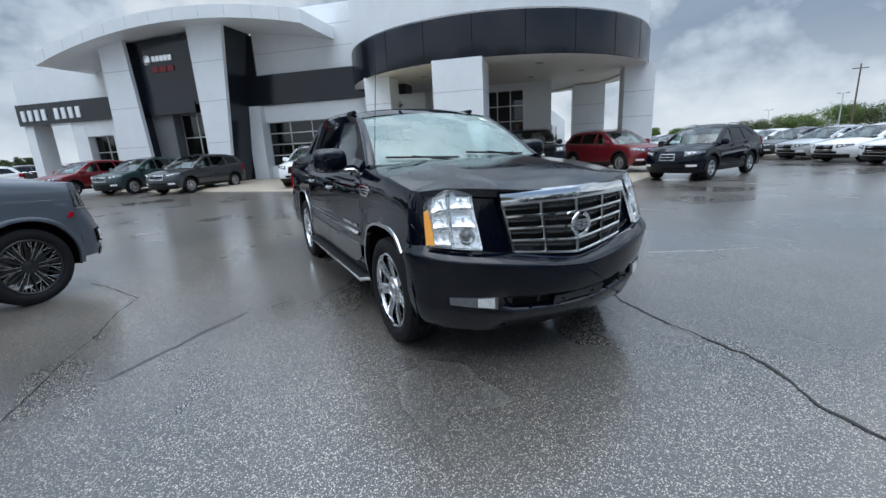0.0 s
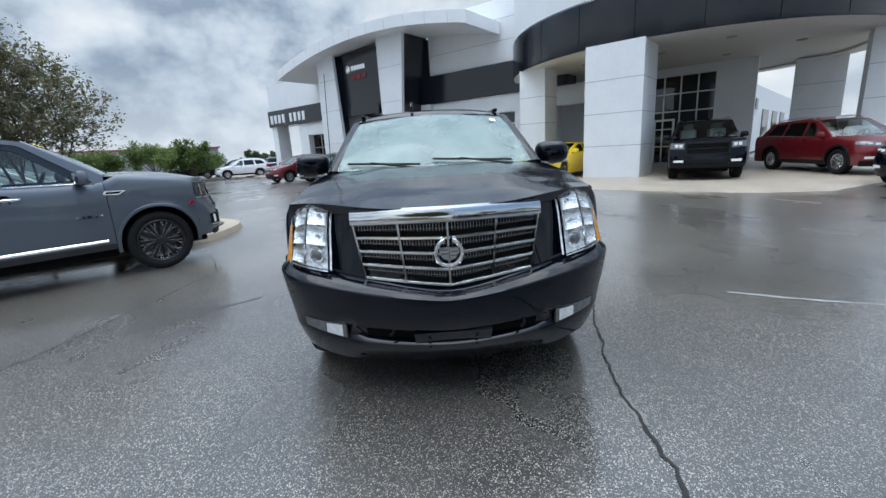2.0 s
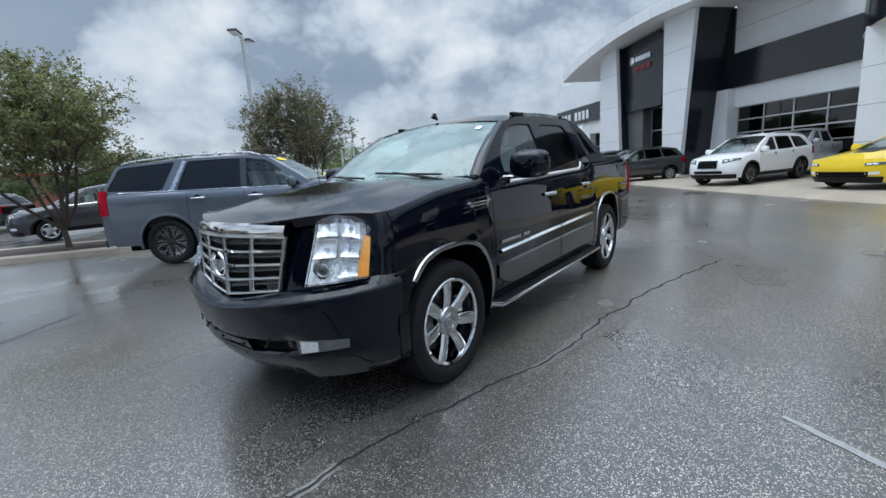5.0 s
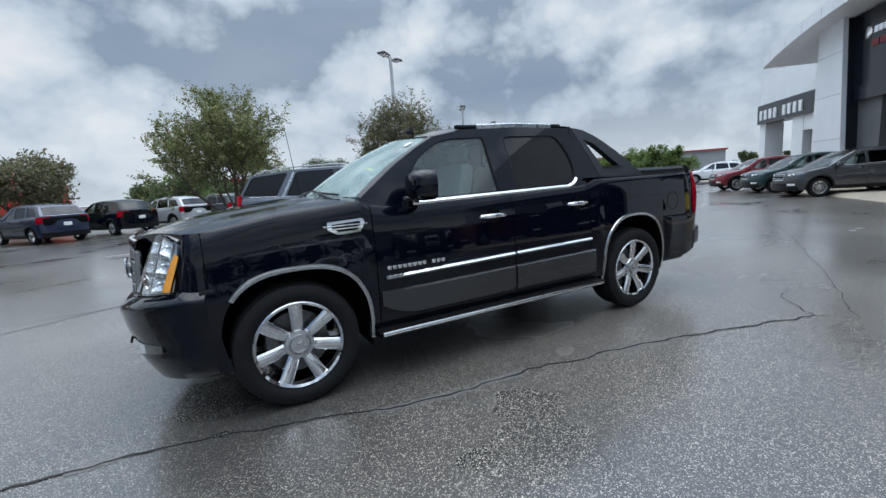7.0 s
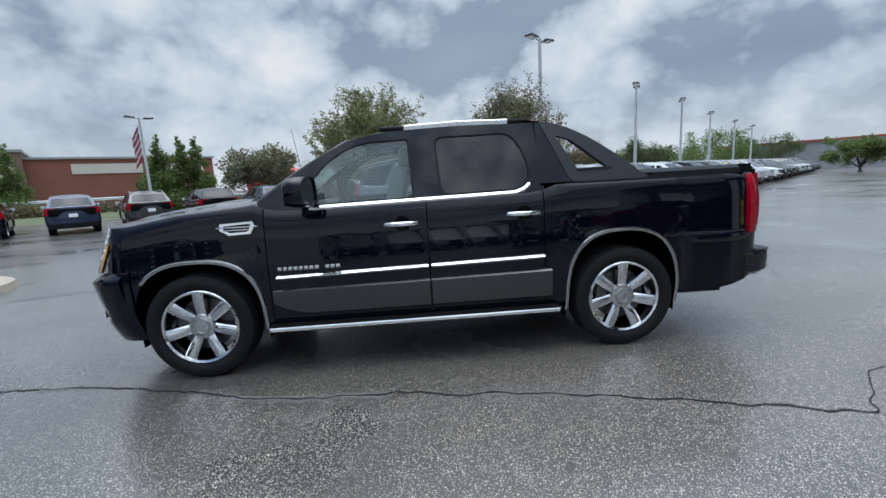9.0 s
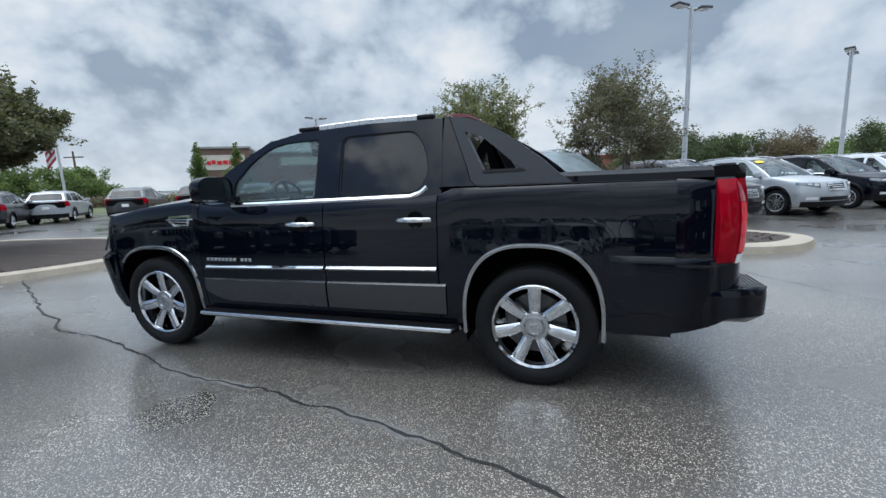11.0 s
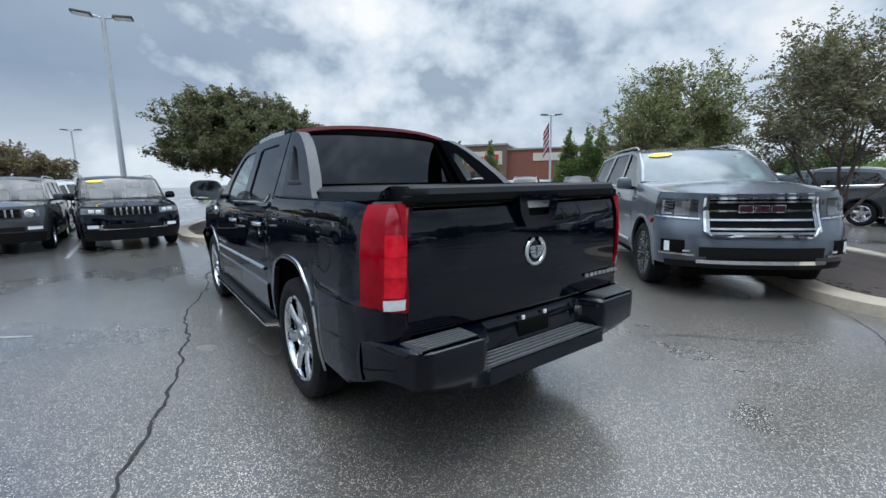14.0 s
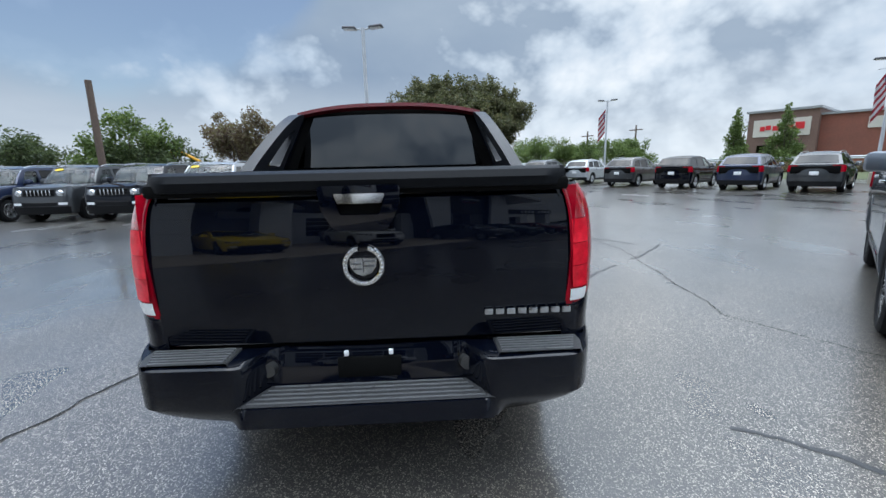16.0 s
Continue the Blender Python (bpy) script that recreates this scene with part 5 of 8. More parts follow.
    for y in (-0.13, 0.13):
        for z in (0.40, 0.455):
            bm = bmesh.new()
            box(bm, (2.604 + 0.2 * (z - 0.40), y, z), (0.012, 0.018, 0.018), 0.003)
            part("plate_clip", bm, M_PLASTIC, pl)
    # grille
    gx = lambda y: 2.588 - 0.085 * (abs(y) / 0.5) ** 1.6 - 0.0
    gtop = lambda y: 1.084
    gbot = lambda y: 0.742 + 0.055 * min(1, abs(y) / 0.46)
    half = lambda z: 0.455 + 0.06 * (z - 0.79) / 0.33
    bm = bmesh.new()
    grid(bm, lambda a, k: (lambda z: (gx(a * half(z)) - 0.022 - 0.03 * k, a * half(z), z))(gbot(a * 0.46) + (1.14 - gbot(a * 0.46)) * k), lin(-1, 1, 17), lin(0, 1, 5))
    grille = part("grille", bm, M_DARK, car, "chrome barred grille")

    def strip(bm, pts, w, dpt):
        """A rounded bar along points on the grille face."""
        rows = []
        for i, p in enumerate(pts):
            a, b = Vector(pts[max(0, i - 1)]), Vector(pts[min(len(pts) - 1, i + 1)])
            t = (b - a).normalized()
            side = Vector((1, 0, 0)).cross(t).normalized()
            p = Vector(p)
            rows.append([p + side * w * c + Vector((dpt * e, 0, 0)) for c, e in ((-0.5, -0.9), (-0.5, 0.45), (-0.28, 0.9), (0.28, 0.9), (0.5, 0.45), (0.5, -0.9))])
        grid(bm, lambda i, j: rows[i][j], range(len(rows)), range(6))
    gp = lambda y, z: (gx(y) + 0.002 - 0.03 * (z - gbot(y)) / 0.37, y, z)
    for s in (-1, 1):
        for r in range(1, 5):               # rows between the bars
            k0 = r / 4
            bm = bmesh.new()
            f = lambda y: gtop(y) - (gtop(y) - gbot(y)) * k0
            strip(bm, [gp(s * yy, f(s * yy)) for yy in lin(0.0, half(f(0.46)), 9)], 0.020, 0.014)
            part("grille_bar", bm, M_CHROME, grille)
    for a in (-1.0, -0.52, 0.0, 0.52, 1.0):
        bm = bmesh.new()
        strip(bm, [gp(a * half(z), z) for z in lin(gbot(a * 0.46), 1.09, 6)], 0.019 if abs(a) < 1 else 0.016, 0.015)
        part("grille_upright", bm, M_ARCH, grille)
    bm = bmesh.new()
    for r in range(4):                      # fine teeth in the cells
        for i in range(60):
            a = -0.985 + 1.97 * i / 59
            y = a * 0.48
            z1 = gtop(y) - (gtop(y) - gbot(y)) * (r / 4) - 0.010
            z0 = gtop(y) - (gtop(y) - gbot(y)) * ((r + 1) / 4) + 0.034
            yy = a * half((z0 + z1) / 2)
            box(bm, (gp(yy, (z0 + z1) / 2)[0] - 0.016, yy, (z0 + z1) / 2), (0.010, 0.0040, z1 - z0))
        for q in (0.42,):
            f = lambda y: gtop(y) - (gtop(y) - gbot(y)) * ((r + q) / 4)
            strip(bm, [tuple(Vector(gp(yy, f(yy))) - Vector((0.012, 0, 0))) for yy in lin(-half(f(0.46)), half(f(0.46)), 17)], 0.0045, 0.004)
    part("grille_mesh", bm, M_MESH, grille)
    bm = bmesh.new()
    grid(bm, lambda y, j: (gx(y) + (0.002, 0.020, 0.024, 0.010, -0.022)[j] - 0.028, y, (1.070, 1.082, 1.112, 1.150, 1.160)[j] + 0.004 * (1 - (y / 0.52) ** 2)), lin(-0.522, 0.522, 17), range(5))
    part("grille_header", bm, M_CHROME, grille, "broad chrome header bar")
    badge("front_emblem", car, 2.612, 0.0, 0.925, 0.082, 1)
    # headlights
    for s in (1, -1):
        def lamp(i, k, o=0.0):
            c = 0.665 + (0.942 - 0.665) * i / 14
            q = i / 14
            z0, z1 = 0.835 + 0.03 * q, 1.190 + 0.012 * math.sin(math.pi * q) - 0.015 * q - 0.06 * q ** 5
            z = z0 + (z1 - z0) * k
            back = 0.135 * k * (1 - q) + 0.085 * k * q
            o = 0.018 + o * 0.35
            x, y = sh.fx(c, z, 0.002 + o)
            x = x - back + 0.005
            y = y + 0.015 * k * (1 - q) - 0.020 * k * q
            return (x, s * y, z)
        bm = bmesh.new()
        grid(bm, lambda i, k: lamp(i, k, -0.10), range(15), lin(0, 1, 7))
        hl = part("headlight", bm, M_REFLECT, car, "tall clear headlight with amber corner")
        bm = bmesh.new()
        for i in (0, 14):
            grid(bm, lambda k, o, i=i: lamp(i, k, o), lin(0, 1, 6), (0.006, -0.05))
        for k in (0.0, 1.0):
            grid(bm, lambda i, o, k=k: lamp(i, k, o), range(15), (0.006, -0.05))
        part("lamp_rim", bm, M_CHROME, hl)
        bm = bmesh.new()
        grid(bm, lambda i, k: lamp(i, k, 0.006), range(15), lin(0, 1, 9))
        part("lamp_lens", bm, M_LENS, hl)
        bm = bmesh.new()
        grid(bm, lambda i, k: lamp(min(14, i * 0.9 + 12.2 + 0.9 * k ** 2), 0.03 + 0.76 * k, -0.004), range(3), lin(0, 1, 8))
        part("turn_signal", bm, M_AMBER, hl, "amber turn signal")
        for i0, i1, k0, k1 in ((0.8, 7.3, 0.37, 0.64), (0.8, 7.3, 0.68, 0.95), (8.2, 12.2, 0.06, 0.32), (8.2, 12.2, 0.37, 0.64), (8.2, 12.2, 0.68, 0.95)):
            bm = bmesh.new()                 # smooth reflector bowl with its bulb
            grid(bm, lambda a, b: lamp(i0 + (i1 - i0) * a, k0 + (k1 - k0) * b, -0.020 - 0.075 * (1 - (2 * a - 1) ** 4) * (1 - (2 * b - 1) ** 4)), lin(0, 1, 9), lin(0, 1, 9))
            bowl = part("reflector_bowl", bm, M_LAMPCHROME, hl, "chrome reflector bowl")
            bm = bmesh.new()
            c = Vector(lamp((i0 + i1) / 2, (k0 + k1) / 2, -0.05))
            lathe(bm, [(0.0001, 0.012), (0.007, 0.009), (0.010, 0.0), (0.010, -0.02)], 10, Matrix.Translation(c) @ Vector((0.9, s * 0.35, 0.05)).normalized().to_track_quat("Z", "Y").to_matrix().to_4x4())
            part("bulb_shield", bm, M_CHROME, bowl)
        bm = bmesh.new()
        p, n_ = Vector(lamp(4, 0.20, -0.085)), Vector((0.9, s * 0.35, 0.05)).normalized()
        m = Matrix.Translation(p) @ n_.to_track_quat("Z", "Y").to_matrix().to_4x4()
        r = 0.050
        lathe(bm, [(0.0001, 0.012), (r * 0.5, 0.010), (r * 0.72, 0.0), (r * 0.8, 0.012), (r, 0.014), (r * 1.02, -0.02)], 20, m)
        part("lamp_bulb_housing", bm, M_CHROME, hl)
        bm = bmesh.new()
        p = Vector(lamp(4, 0.20, -0.060))
        lathe(bm, [(0.0001, 0.016), (0.018, 0.012), (0.030, 0.0)], 18, Matrix.Translation(p) @ Vector((0.9, s * 0.35, 0.05)).normalized().to_track_quat("Z", "Y").to_matrix().to_4x4())
        part("projector", bm, M_DISC, hl)
        bm = bmesh.new()
        for k in (0.345, 0.660):
            grid(bm, lambda i, o, k=k: lamp(i, k + (0.012 if o > -0.02 else 0.0), o), range(9), (-0.05, -0.012))
        for i in (7.75,):
            grid(bm, lambda k, o, i=i: lamp(i, k, o), lin(0.04, 0.96, 5), (-0.05, -0.014))
        part("lamp_ribs", bm, M_ARCH, hl)
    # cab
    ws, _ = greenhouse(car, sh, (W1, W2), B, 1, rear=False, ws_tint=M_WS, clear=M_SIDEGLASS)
    seats(car, sh, (0.25, -0.72))
    bm = bmesh.new()
    grid(bm, lambda t, v: (-1.01 - 0.14 * (1 - t) * 1.0, v * (0.86 - 0.19 * t), 1.36 + 0.47 * t + 0.03 * t * (1 - v * v)), lin(0, 1, 5), lin(-1, 1, 9))
    part("cab_back", bm, M_DARK, car)
    bm = bmesh.new()
    grid(bm, lambda t, v: (-1.045 - 0.125 * (1 - t), v * (0.70 - 0.12 * t), 1.42 + 0.38 * t + 0.02 * t * (1 - v * v)), lin(0, 1, 5), lin(-1, 1, 9))
    part("rear_window", bm, M_TINT, car, "dark tinted glass")
    # red high brake lamp across the roof's rear edge
    bm = bmesh.new()
    grid(bm, lambda v, j: (-1.0 - (0.0, 0.055, 0.075, 0.05)[j] - 0.03 * (1 - v * v), v * 0.70, 1.822 + 0.062 * (1 - abs(v) ** 2.6) + (0.012, 0.010, -0.018, -0.040)[j]), lin(-1, 1, 21), range(4))
    part("high_brake_lamp", bm, M_BRAKERED, car, "dark red brake lamp strip")
    # aerial
    bm = bmesh.new()
    box(bm, (0.22, -0.18, 1.91), (0.11, 0.035, 0.06), 0.014, Matrix.Rotation(radians(-14), 3, "Y"), 0.4)
    part("roof_aerial", bm, B, car)
    bm = bmesh.new()
    rod(bm, (1.20, -0.86, 1.255), (1.205, -0.857, 1.30), 0.014, 0.008, 8)
    rod(bm, (1.205, -0.857, 1.29), (1.30, -0.81, 2.06), 0.0035, 0.0025, 6)
    part("mast_aerial", bm, M_PLASTIC, car, "thin black mast aerial")
    # wipers
    bm = bmesh.new()
    for y0, y1, k0, k1 in ((0.62, -0.02, 0.02, 0.10), (-0.12, -0.72, 0.03, 0.09)):
        vv = lin(y0 / 0.80, y1 / 0.80, 7)
        pts = [Vector(ws(k0 + (k1 - k0) * i / 6, v)) + Vector((0.02, 0, 0.012)) for i, v in enumerate(vv)]
        for a, b in zip(pts, pts[1:]):
            rod(bm, a, b, 0.009, seg=6)
        rod(bm, pts[0] + Vector((0.06, 0, -0.03)), pts[4] + Vector((0.015, 0, 0.01)), 0.011, 0.007, 6)
    part("wiper", bm, M_PLASTIC, car)
    bm = bmesh.new()
    c = [Vector(ws(t, v)) + Vector((0.006, 0, 0.008)) for t, v in ((0.80, 0.80), (0.80, 0.87), (0.87, 0.87), (0.87, 0.80))]
    bm.faces.new([bm.verts.new(p) for p in c])
    part("windscreen_label", bm, M_LAMPWHITE, car, "small pale windscreen label", smooth=False)
    bm = bmesh.new()
    p = Vector(ws(0.90, 0.0))
    box(bm, (p.x - 0.10, 0, p.z - 0.05), (0.03, 0.26, 0.07), 0.012)
    rod(bm, (p.x - 0.10, 0, p.z - 0.03), (p.x - 0.06, 0, p.z + 0.03), 0.01)
    part("interior_mirror", bm, M_PLASTIC, car)
    # mirrors
    for s in (1, -1):
        bm = bmesh.new()
        turn = Matrix.Rotation(radians(-7 * s), 3, "Z")
        pw = lambda c, e: math.copysign(abs(c) ** e, c)

        def pod(a, b, k=1.0):
            c = pw(math.cos(b), 0.55)
            v = turn @ Vector((0.120 * pw(math.sin(b), 0.8) * k, 0.150 * c * pw(math.cos(a), 0.6), 0.106 * c * pw(math.sin(a), 0.7)))
            return (0.745 + v.x, s * 1.112 + v.y, 1.375 + v.z)
        grid(bm, pod, lin(0, 2 * math.pi, 33), lin(-0.30, math.pi / 2, 13))
        mshell = part("mirror", bm, B, car)
        bm = bmesh.new()                     # bright band under the shell, running in to the door
        grid(bm, lambda t, j: (0.775 + 0.075 * math.cos(2 * math.pi * j / 10) * (1 - 0.35 * (1 - t)), s * (0.915 + 0.325 * t), 1.288 + 0.012 * t + (0.020 - 0.004 * t) * math.sin(2 * math.pi * j / 10)), lin(0, 1, 9), range(11))
        part("mirror_trim", bm, M_SILVERTRIM, mshell, "satin lower shell")
        bm = bmesh.new()
        box(bm, (0.745, s * 0.945, 1.305), (0.11, 0.10, 0.055), 0.02)
        part("mirror_arm", bm, B, mshell)
        bm = bmesh.new()
        ring = [Vector(pod(a, -0.28)) + Vector((0.012, 0, 0)) for a in lin(0, 2 * math.pi, 33)[:-1]]
        bm.faces.new([bm.verts.new(q) for q in ring])
        part("mirror_glass", bm, M_MIRROR, mshell, smooth=False)
    # bed cover
    bm = bmesh.new()
    def cov(x, j):
        e = smoothstep((-2.35 - x) / 0.45)
        return (x, (-0.86, -0.845, -0.80, -0.3, 0.3, 0.80, 0.845, 0.86)[j], (1.335, 1.375, 1.398, 1.405, 1.405, 1.398, 1.375, 1.335)[j] + 0.004 * e)
    grid(bm, cov, lin(-1.16, -2.655, 12), range(8))
    cover = part("bed_cover", bm, M_COVER, car, "black hard bed cover")
    for s in (1, -1):
        bm = bmesh.new()
        lathe(bm, [(0.0001, 0.006), (0.012, 0.005), (0.013, 0.0)], 12, Matrix.Translation((-1.90, s * 0.862, 1.365)) @ Matrix.Rotation(-s * math.pi / 2, 4, "X"))
        part("cover_lock", bm, M_DARK, cover)
    # lip along the tailgate's top
    bm = bmesh.new()
    lip = ((-2.660, 1.335), (-2.662, 1.398), (-2.70, 1.404), (-2.79, 1.402), (-2.835, 1.392), (-2.852, 1.365), (-2.846, 1.330), (-2.80, 1.326))
    grid(bm, lambda y, j: (lip[j][0] + 0.10 * (max(0, abs(y) - 0.70) / 0.10) ** 2 * (j > 3) * 0.5, y, lip[j][1]), [-0.80, -0.78, -0.74, -0.70] + lin(-0.6, 0.6, 7) + [0.70, 0.74, 0.78, 0.80], range(8))
    for y in (-0.80, 0.80):
        bm.faces.new([bm.verts.new((p[0] + (0.05 if i > 3 else 0), y, p[1])) for i, p in enumerate(lip)])
    part("tailgate_lip", bm, M_COVER, car, "black lip above the tailgate")
    # tailgate
    bm = bmesh.new()

    def gate(u, k):
        z = 0.70 + 0.61 * k
        bulge = 0.022 * math.sin(math.pi * min(1, k * 1.05)) ** 0.6
        return (-2.80 - bulge - 0.018 * (1 - u * u) + (0.03 if k > 0.985 else 0) + (0.02 if k < 0.015 else 0), u * (0.810 + 0.032 * k), z)
    grid(bm, gate, lin(-1, 1, 25), [0, 0.01] + lin(0.03, 0.97, 14) + [0.99, 1.0])
    tg = part("tailgate", bm, B, car)
    bm = bmesh.new()
    box(bm, (-2.795, 0, 1.335), (0.06, 1.62, 0.05), 0.012)
    part("gate_gap", bm, M_DARK, tg)
    bm = bmesh.new()
    plate(bm, rounded([(-0.155, 1.345), (0.155, 1.345), (0.145, 1.255), (0.10, 1.175), (-0.10, 1.175), (-0.145, 1.255)], 0.02), [rounded([(-0.098, 1.315), (0.098, 1.315), (0.075, 1.235), (-0.075, 1.235)], 0.01)], lambda y, z, k: (-2.868 + k, y, z), 0.05)
    hb = part("tailgate_handle", bm, B, tg, "black handle bezel")
    bm = bmesh.new()
    plate(bm, rounded([(-0.096, 1.314), (0.096, 1.314), (0.082, 1.277), (-0.082, 1.277)], 0.006), [], lambda y, z, k: (-2.862 + k, y, z), 0.03)
    part("handle_pull", bm, M_CHROME, hb, "chrome handle pull")
    bm = bmesh.new()
    plate(bm, [(-0.096, 1.316), (0.096, 1.316), (0.074, 1.236), (-0.074, 1.236)], [], lambda y, z, k: (-2.836 + k, y, z), 0.0)
    part("handle_recess", bm, M_DARK, hb)
    badge("rear_emblem", tg, -2.842, 0.0, 1.035, 0.083, -1)
    for i in range(8):
        bm = bmesh.new()
        box(bm, (-2.840, -0.492 - 0.0456 * i, 0.824), (0.008, 0.034, 0.024), 0.002)
        part("badge_letter", bm, M_SILVERTRIM, tg)
    for s in (1, -1):
        # corner post and tail lamp
        bm = bmesh.new()
        crn = lambda a, z, o=0.0: (-2.45 - (0.355 + o) * math.sin(a), s * (sh.w(-2.42, z) - 0.182 + (0.182 + o) * max(0, math.cos(a))), z)
        grid(bm, lambda a, k: crn(a, 0.66 + 0.675 * k), lin(0, math.pi / 2, 9), [1 - (1 - k) ** 1.5 for k in lin(0, 1, 14)])
        part("rear_corner", bm, B, car)
        bm = bmesh.new()                     # fuller lower flank with its ledge
        fl = ((0.425, 0.0), (0.432, 0.016), (0.54, 0.018), (0.65, 0.018), (0.76, 0.018), (0.850, 0.016), (0.868, 0.012), (0.893, -0.004))
        grid(bm, lambda x, j: (x, s * (sh.w(x, fl[j][0]) + fl[j][1] * min(1, (-2.10 - x) / 0.06 + 0.05)), fl[j][0] + 0.012 * (x + 2.45)), lin(-2.10, -2.452, 8), range(8))
        grid(bm, lambda a, j: crn(a, max(fl[j][0], 0.425 + 0.10 * a) - 0.025 * (a > 1) * (j > 4), fl[j][1] - (0.012 if a > 1.5 else 0)), lin(0, math.pi / 2, 8), range(8))
        part("lower_flank", bm, B, car)
        bm = bmesh.new()

        def tl(q, k, o=0.012):
            z = 0.835 + 0.49 * k
            fat = 0.030 * math.sin(math.pi * min(1.0, 0.06 + 0.94 * k)) ** 0.8 - 0.012
            a = q
            x = -2.45 - (0.358 + o + fat) * math.sin(a)
            y = sh.w(-2.42, z) - 0.182 + (0.184 + o + fat) * max(0, math.cos(a))
            if a > math.pi / 2 - 0.01:
                y = 0.812 + 0.033 * k
            return (x, s * y, z)
        qs = [0.60, 0.66, 0.75, 0.86, 1.0, 1.15, 1.3, 1.45, math.pi / 2]
        grid(bm, tl, qs, lin(0, 1, 12))
        grid(bm, lambda k, o: tl(0.60, k, o), lin(0, 1, 12), (0.012, -0.02))
        grid(bm, lambda k, o: tl(math.pi / 2, k, o), lin(0, 1, 12), (0.012, -0.02))
        for k in (0, 1):
            grid(bm, lambda q, o, k=k: tl(q, k, o), qs, (0.012, -0.02))
        lampo = part("tail_lamp", bm, M_RED, car, "tall red tail lamp")
        bm = bmesh.new()
        grid(bm, lambda q, k: tl(q, 0.030 + 0.105 * k + 0.02 * (q - 1.16), 0.015), lin(1.02, 1.46, 6), lin(0, 1, 4))
        part("reversing_lamp", bm, M_LAMPWHITE, lampo, "clear reversing lamp")
        for k0, k1, mt in ((0.155, 0.340, M_REDBRIGHT), (0.345, 0.530, M_REDBRIGHT), (0.535, 0.730, M_REDBRIGHT)):
            bm = bmesh.new()                 # round-cornered reflector bowl under the lens
            grid(bm, lambda a, b: tl(1.02 + 0.40 * a, k0 + (k1 - k0) * b, 0.0185 - 0.004 * (1 - (2 * a - 1) ** 2) * (1 - (2 * b - 1) ** 2)), lin(0, 1, 8), lin(0, 1, 8))
            part("reflector_cell", bm, mt, lampo)
        bm = bmesh.new()
        grid(bm, lambda a, b: tl(1.02 + 0.40 * a, 0.735 + 0.235 * b, 0.0165), lin(0, 1, 7), lin(0, 1, 5))
        part("upper_lens", bm, M_REDDEEP, lampo)
    # rear bumper with step
    bm = bmesh.new()

    def rb(u, j):
        a = abs(u)
        y = u * 0.976
        notch = smoothstep(((0.50, 0.50, 0.50, 0.50, 0.52, 0.56, 0.58, 0.58)[j] - a) / (0.13 if j < 5 else 0.10))
        zt_ = 0.700 - 0.015 * (1 - a)
        x_out = -2.975 + 0.34 * max(0, (a - 0.80) / 0.20) ** 2.2
        rows = ((max(-2.80, x_out + 0.06), zt_), (x_out + 0.03, zt_ + 0.002), (x_out + 0.004, zt_ - 0.014), (x_out, zt_ - 0.06), (x_out + 0.005, zt_ - 0.17), (x_out + 0.03, 0.452 + 0.14 * a ** 5), (x_out + 0.09, 0.405 + 0.17 * a ** 5), (max(-2.70, x_out + 0.12), 0.40 + 0.17 * a ** 5))
        cut = ((-2.80, zt_ + 0.006), (-2.815, zt_ + 0.004), (-2.825, zt_ - 0.02), (-2.835, zt_ - 0.08), (-2.85, 0.545), (-2.975, 0.515), (-2.985, 0.440), (-2.70, 0.40))
        p = Vector(rows[j]).lerp(Vector(cut[j]), notch)
        return (p.x, y, p.y)
    grid(bm, rb, lin(-1, 1, 121), range(8))
    rbp = part("rear_bumper", bm, B, car)
    for s in (1, -1):
        bm = bmesh.new()
        grid(bm, lambda x, k: (x, s * (0.972 + 0.012 * math.sin(math.pi * k)), (lambda zb: zb + (0.70 - zb) * k)(0.42 + 0.06 * (-2.10 - x) / 0.53)), lin(-2.57, -2.642, 4), lin(0, 1, 6))
        part("bumper_side", bm, M_PLASTIC, rbp)
        bm = bmesh.new()
        grid(bm, lambda x, j: (x, s * (0.512, 0.516, 0.86 - 0.35 * max(0, -2.88 - x), 0.866 - 0.35 * max(0, -2.88 - x))[j], (0.690, 0.7005, 0.7025, 0.690)[j]), lin(-2.815, -2.958, 6), range(4))
        pad = part("step_pad", bm, M_PAD, rbp, "ribbed rubber step pad")
        for i in range(6):                  # raised ribs
            bm = bmesh.new()
            box(bm, (-2.832 - 0.023 * i, s * (0.688 - 0.004 * i), 0.704), (0.011, 0.32 - 0.008 * i, 0.008), 0.002)
            part("rib", bm, M_RIB, pad)
        bm = bmesh.new()
        lathe(bm, [(0.0001, 0.0), (0.028, 0.0), (0.034, -0.03)], 14, Matrix.Translation((-2.872, s * 0.40, 0.62)) @ Matrix.Rotation(radians(-90), 4, "Y"))
        part("bumper_lamp", bm, M_DISC, rbp)
    bm = bmesh.new()
    grid(bm, lambda x, j: (x, ((-1, -0.98, 0.98, 1)[j]) * (0.40 + 0.95 * (-2.855 - x)), (0.535, 0.5475, 0.5475, 0.535)[j] + 0.24 * (x + 2.855)), lin(-2.855, -2.968, 5), range(4))
    pad = part("centre_step_pad", bm, M_PAD, rbp, "ribbed rubber step pad")
    for i in range(5):
        bm = bmesh.new()
        box(bm, (-2.868 - 0.022 * i, 0, 0.5475 - 0.0053 * i), (0.011, 0.76 + 0.04 * i, 0.008), 0.002)
        part("rib", bm, M_RIB, pad)
    for y in (-0.09, 0.09):
        bm = bmesh.new()
        box(bm, (-2.845, y, 0.672), (0.012, 0.018, 0.022), 0.002)
        part("plate_bolt", bm, M_LAMPWHITE, rbp)
    bm = bmesh.new()
    box(bm, (-2.835, 0, 0.60), (0.02, 0.26, 0.10), 0.006)
    part("plate_recess", bm, M_DARK, rbp)
    return car


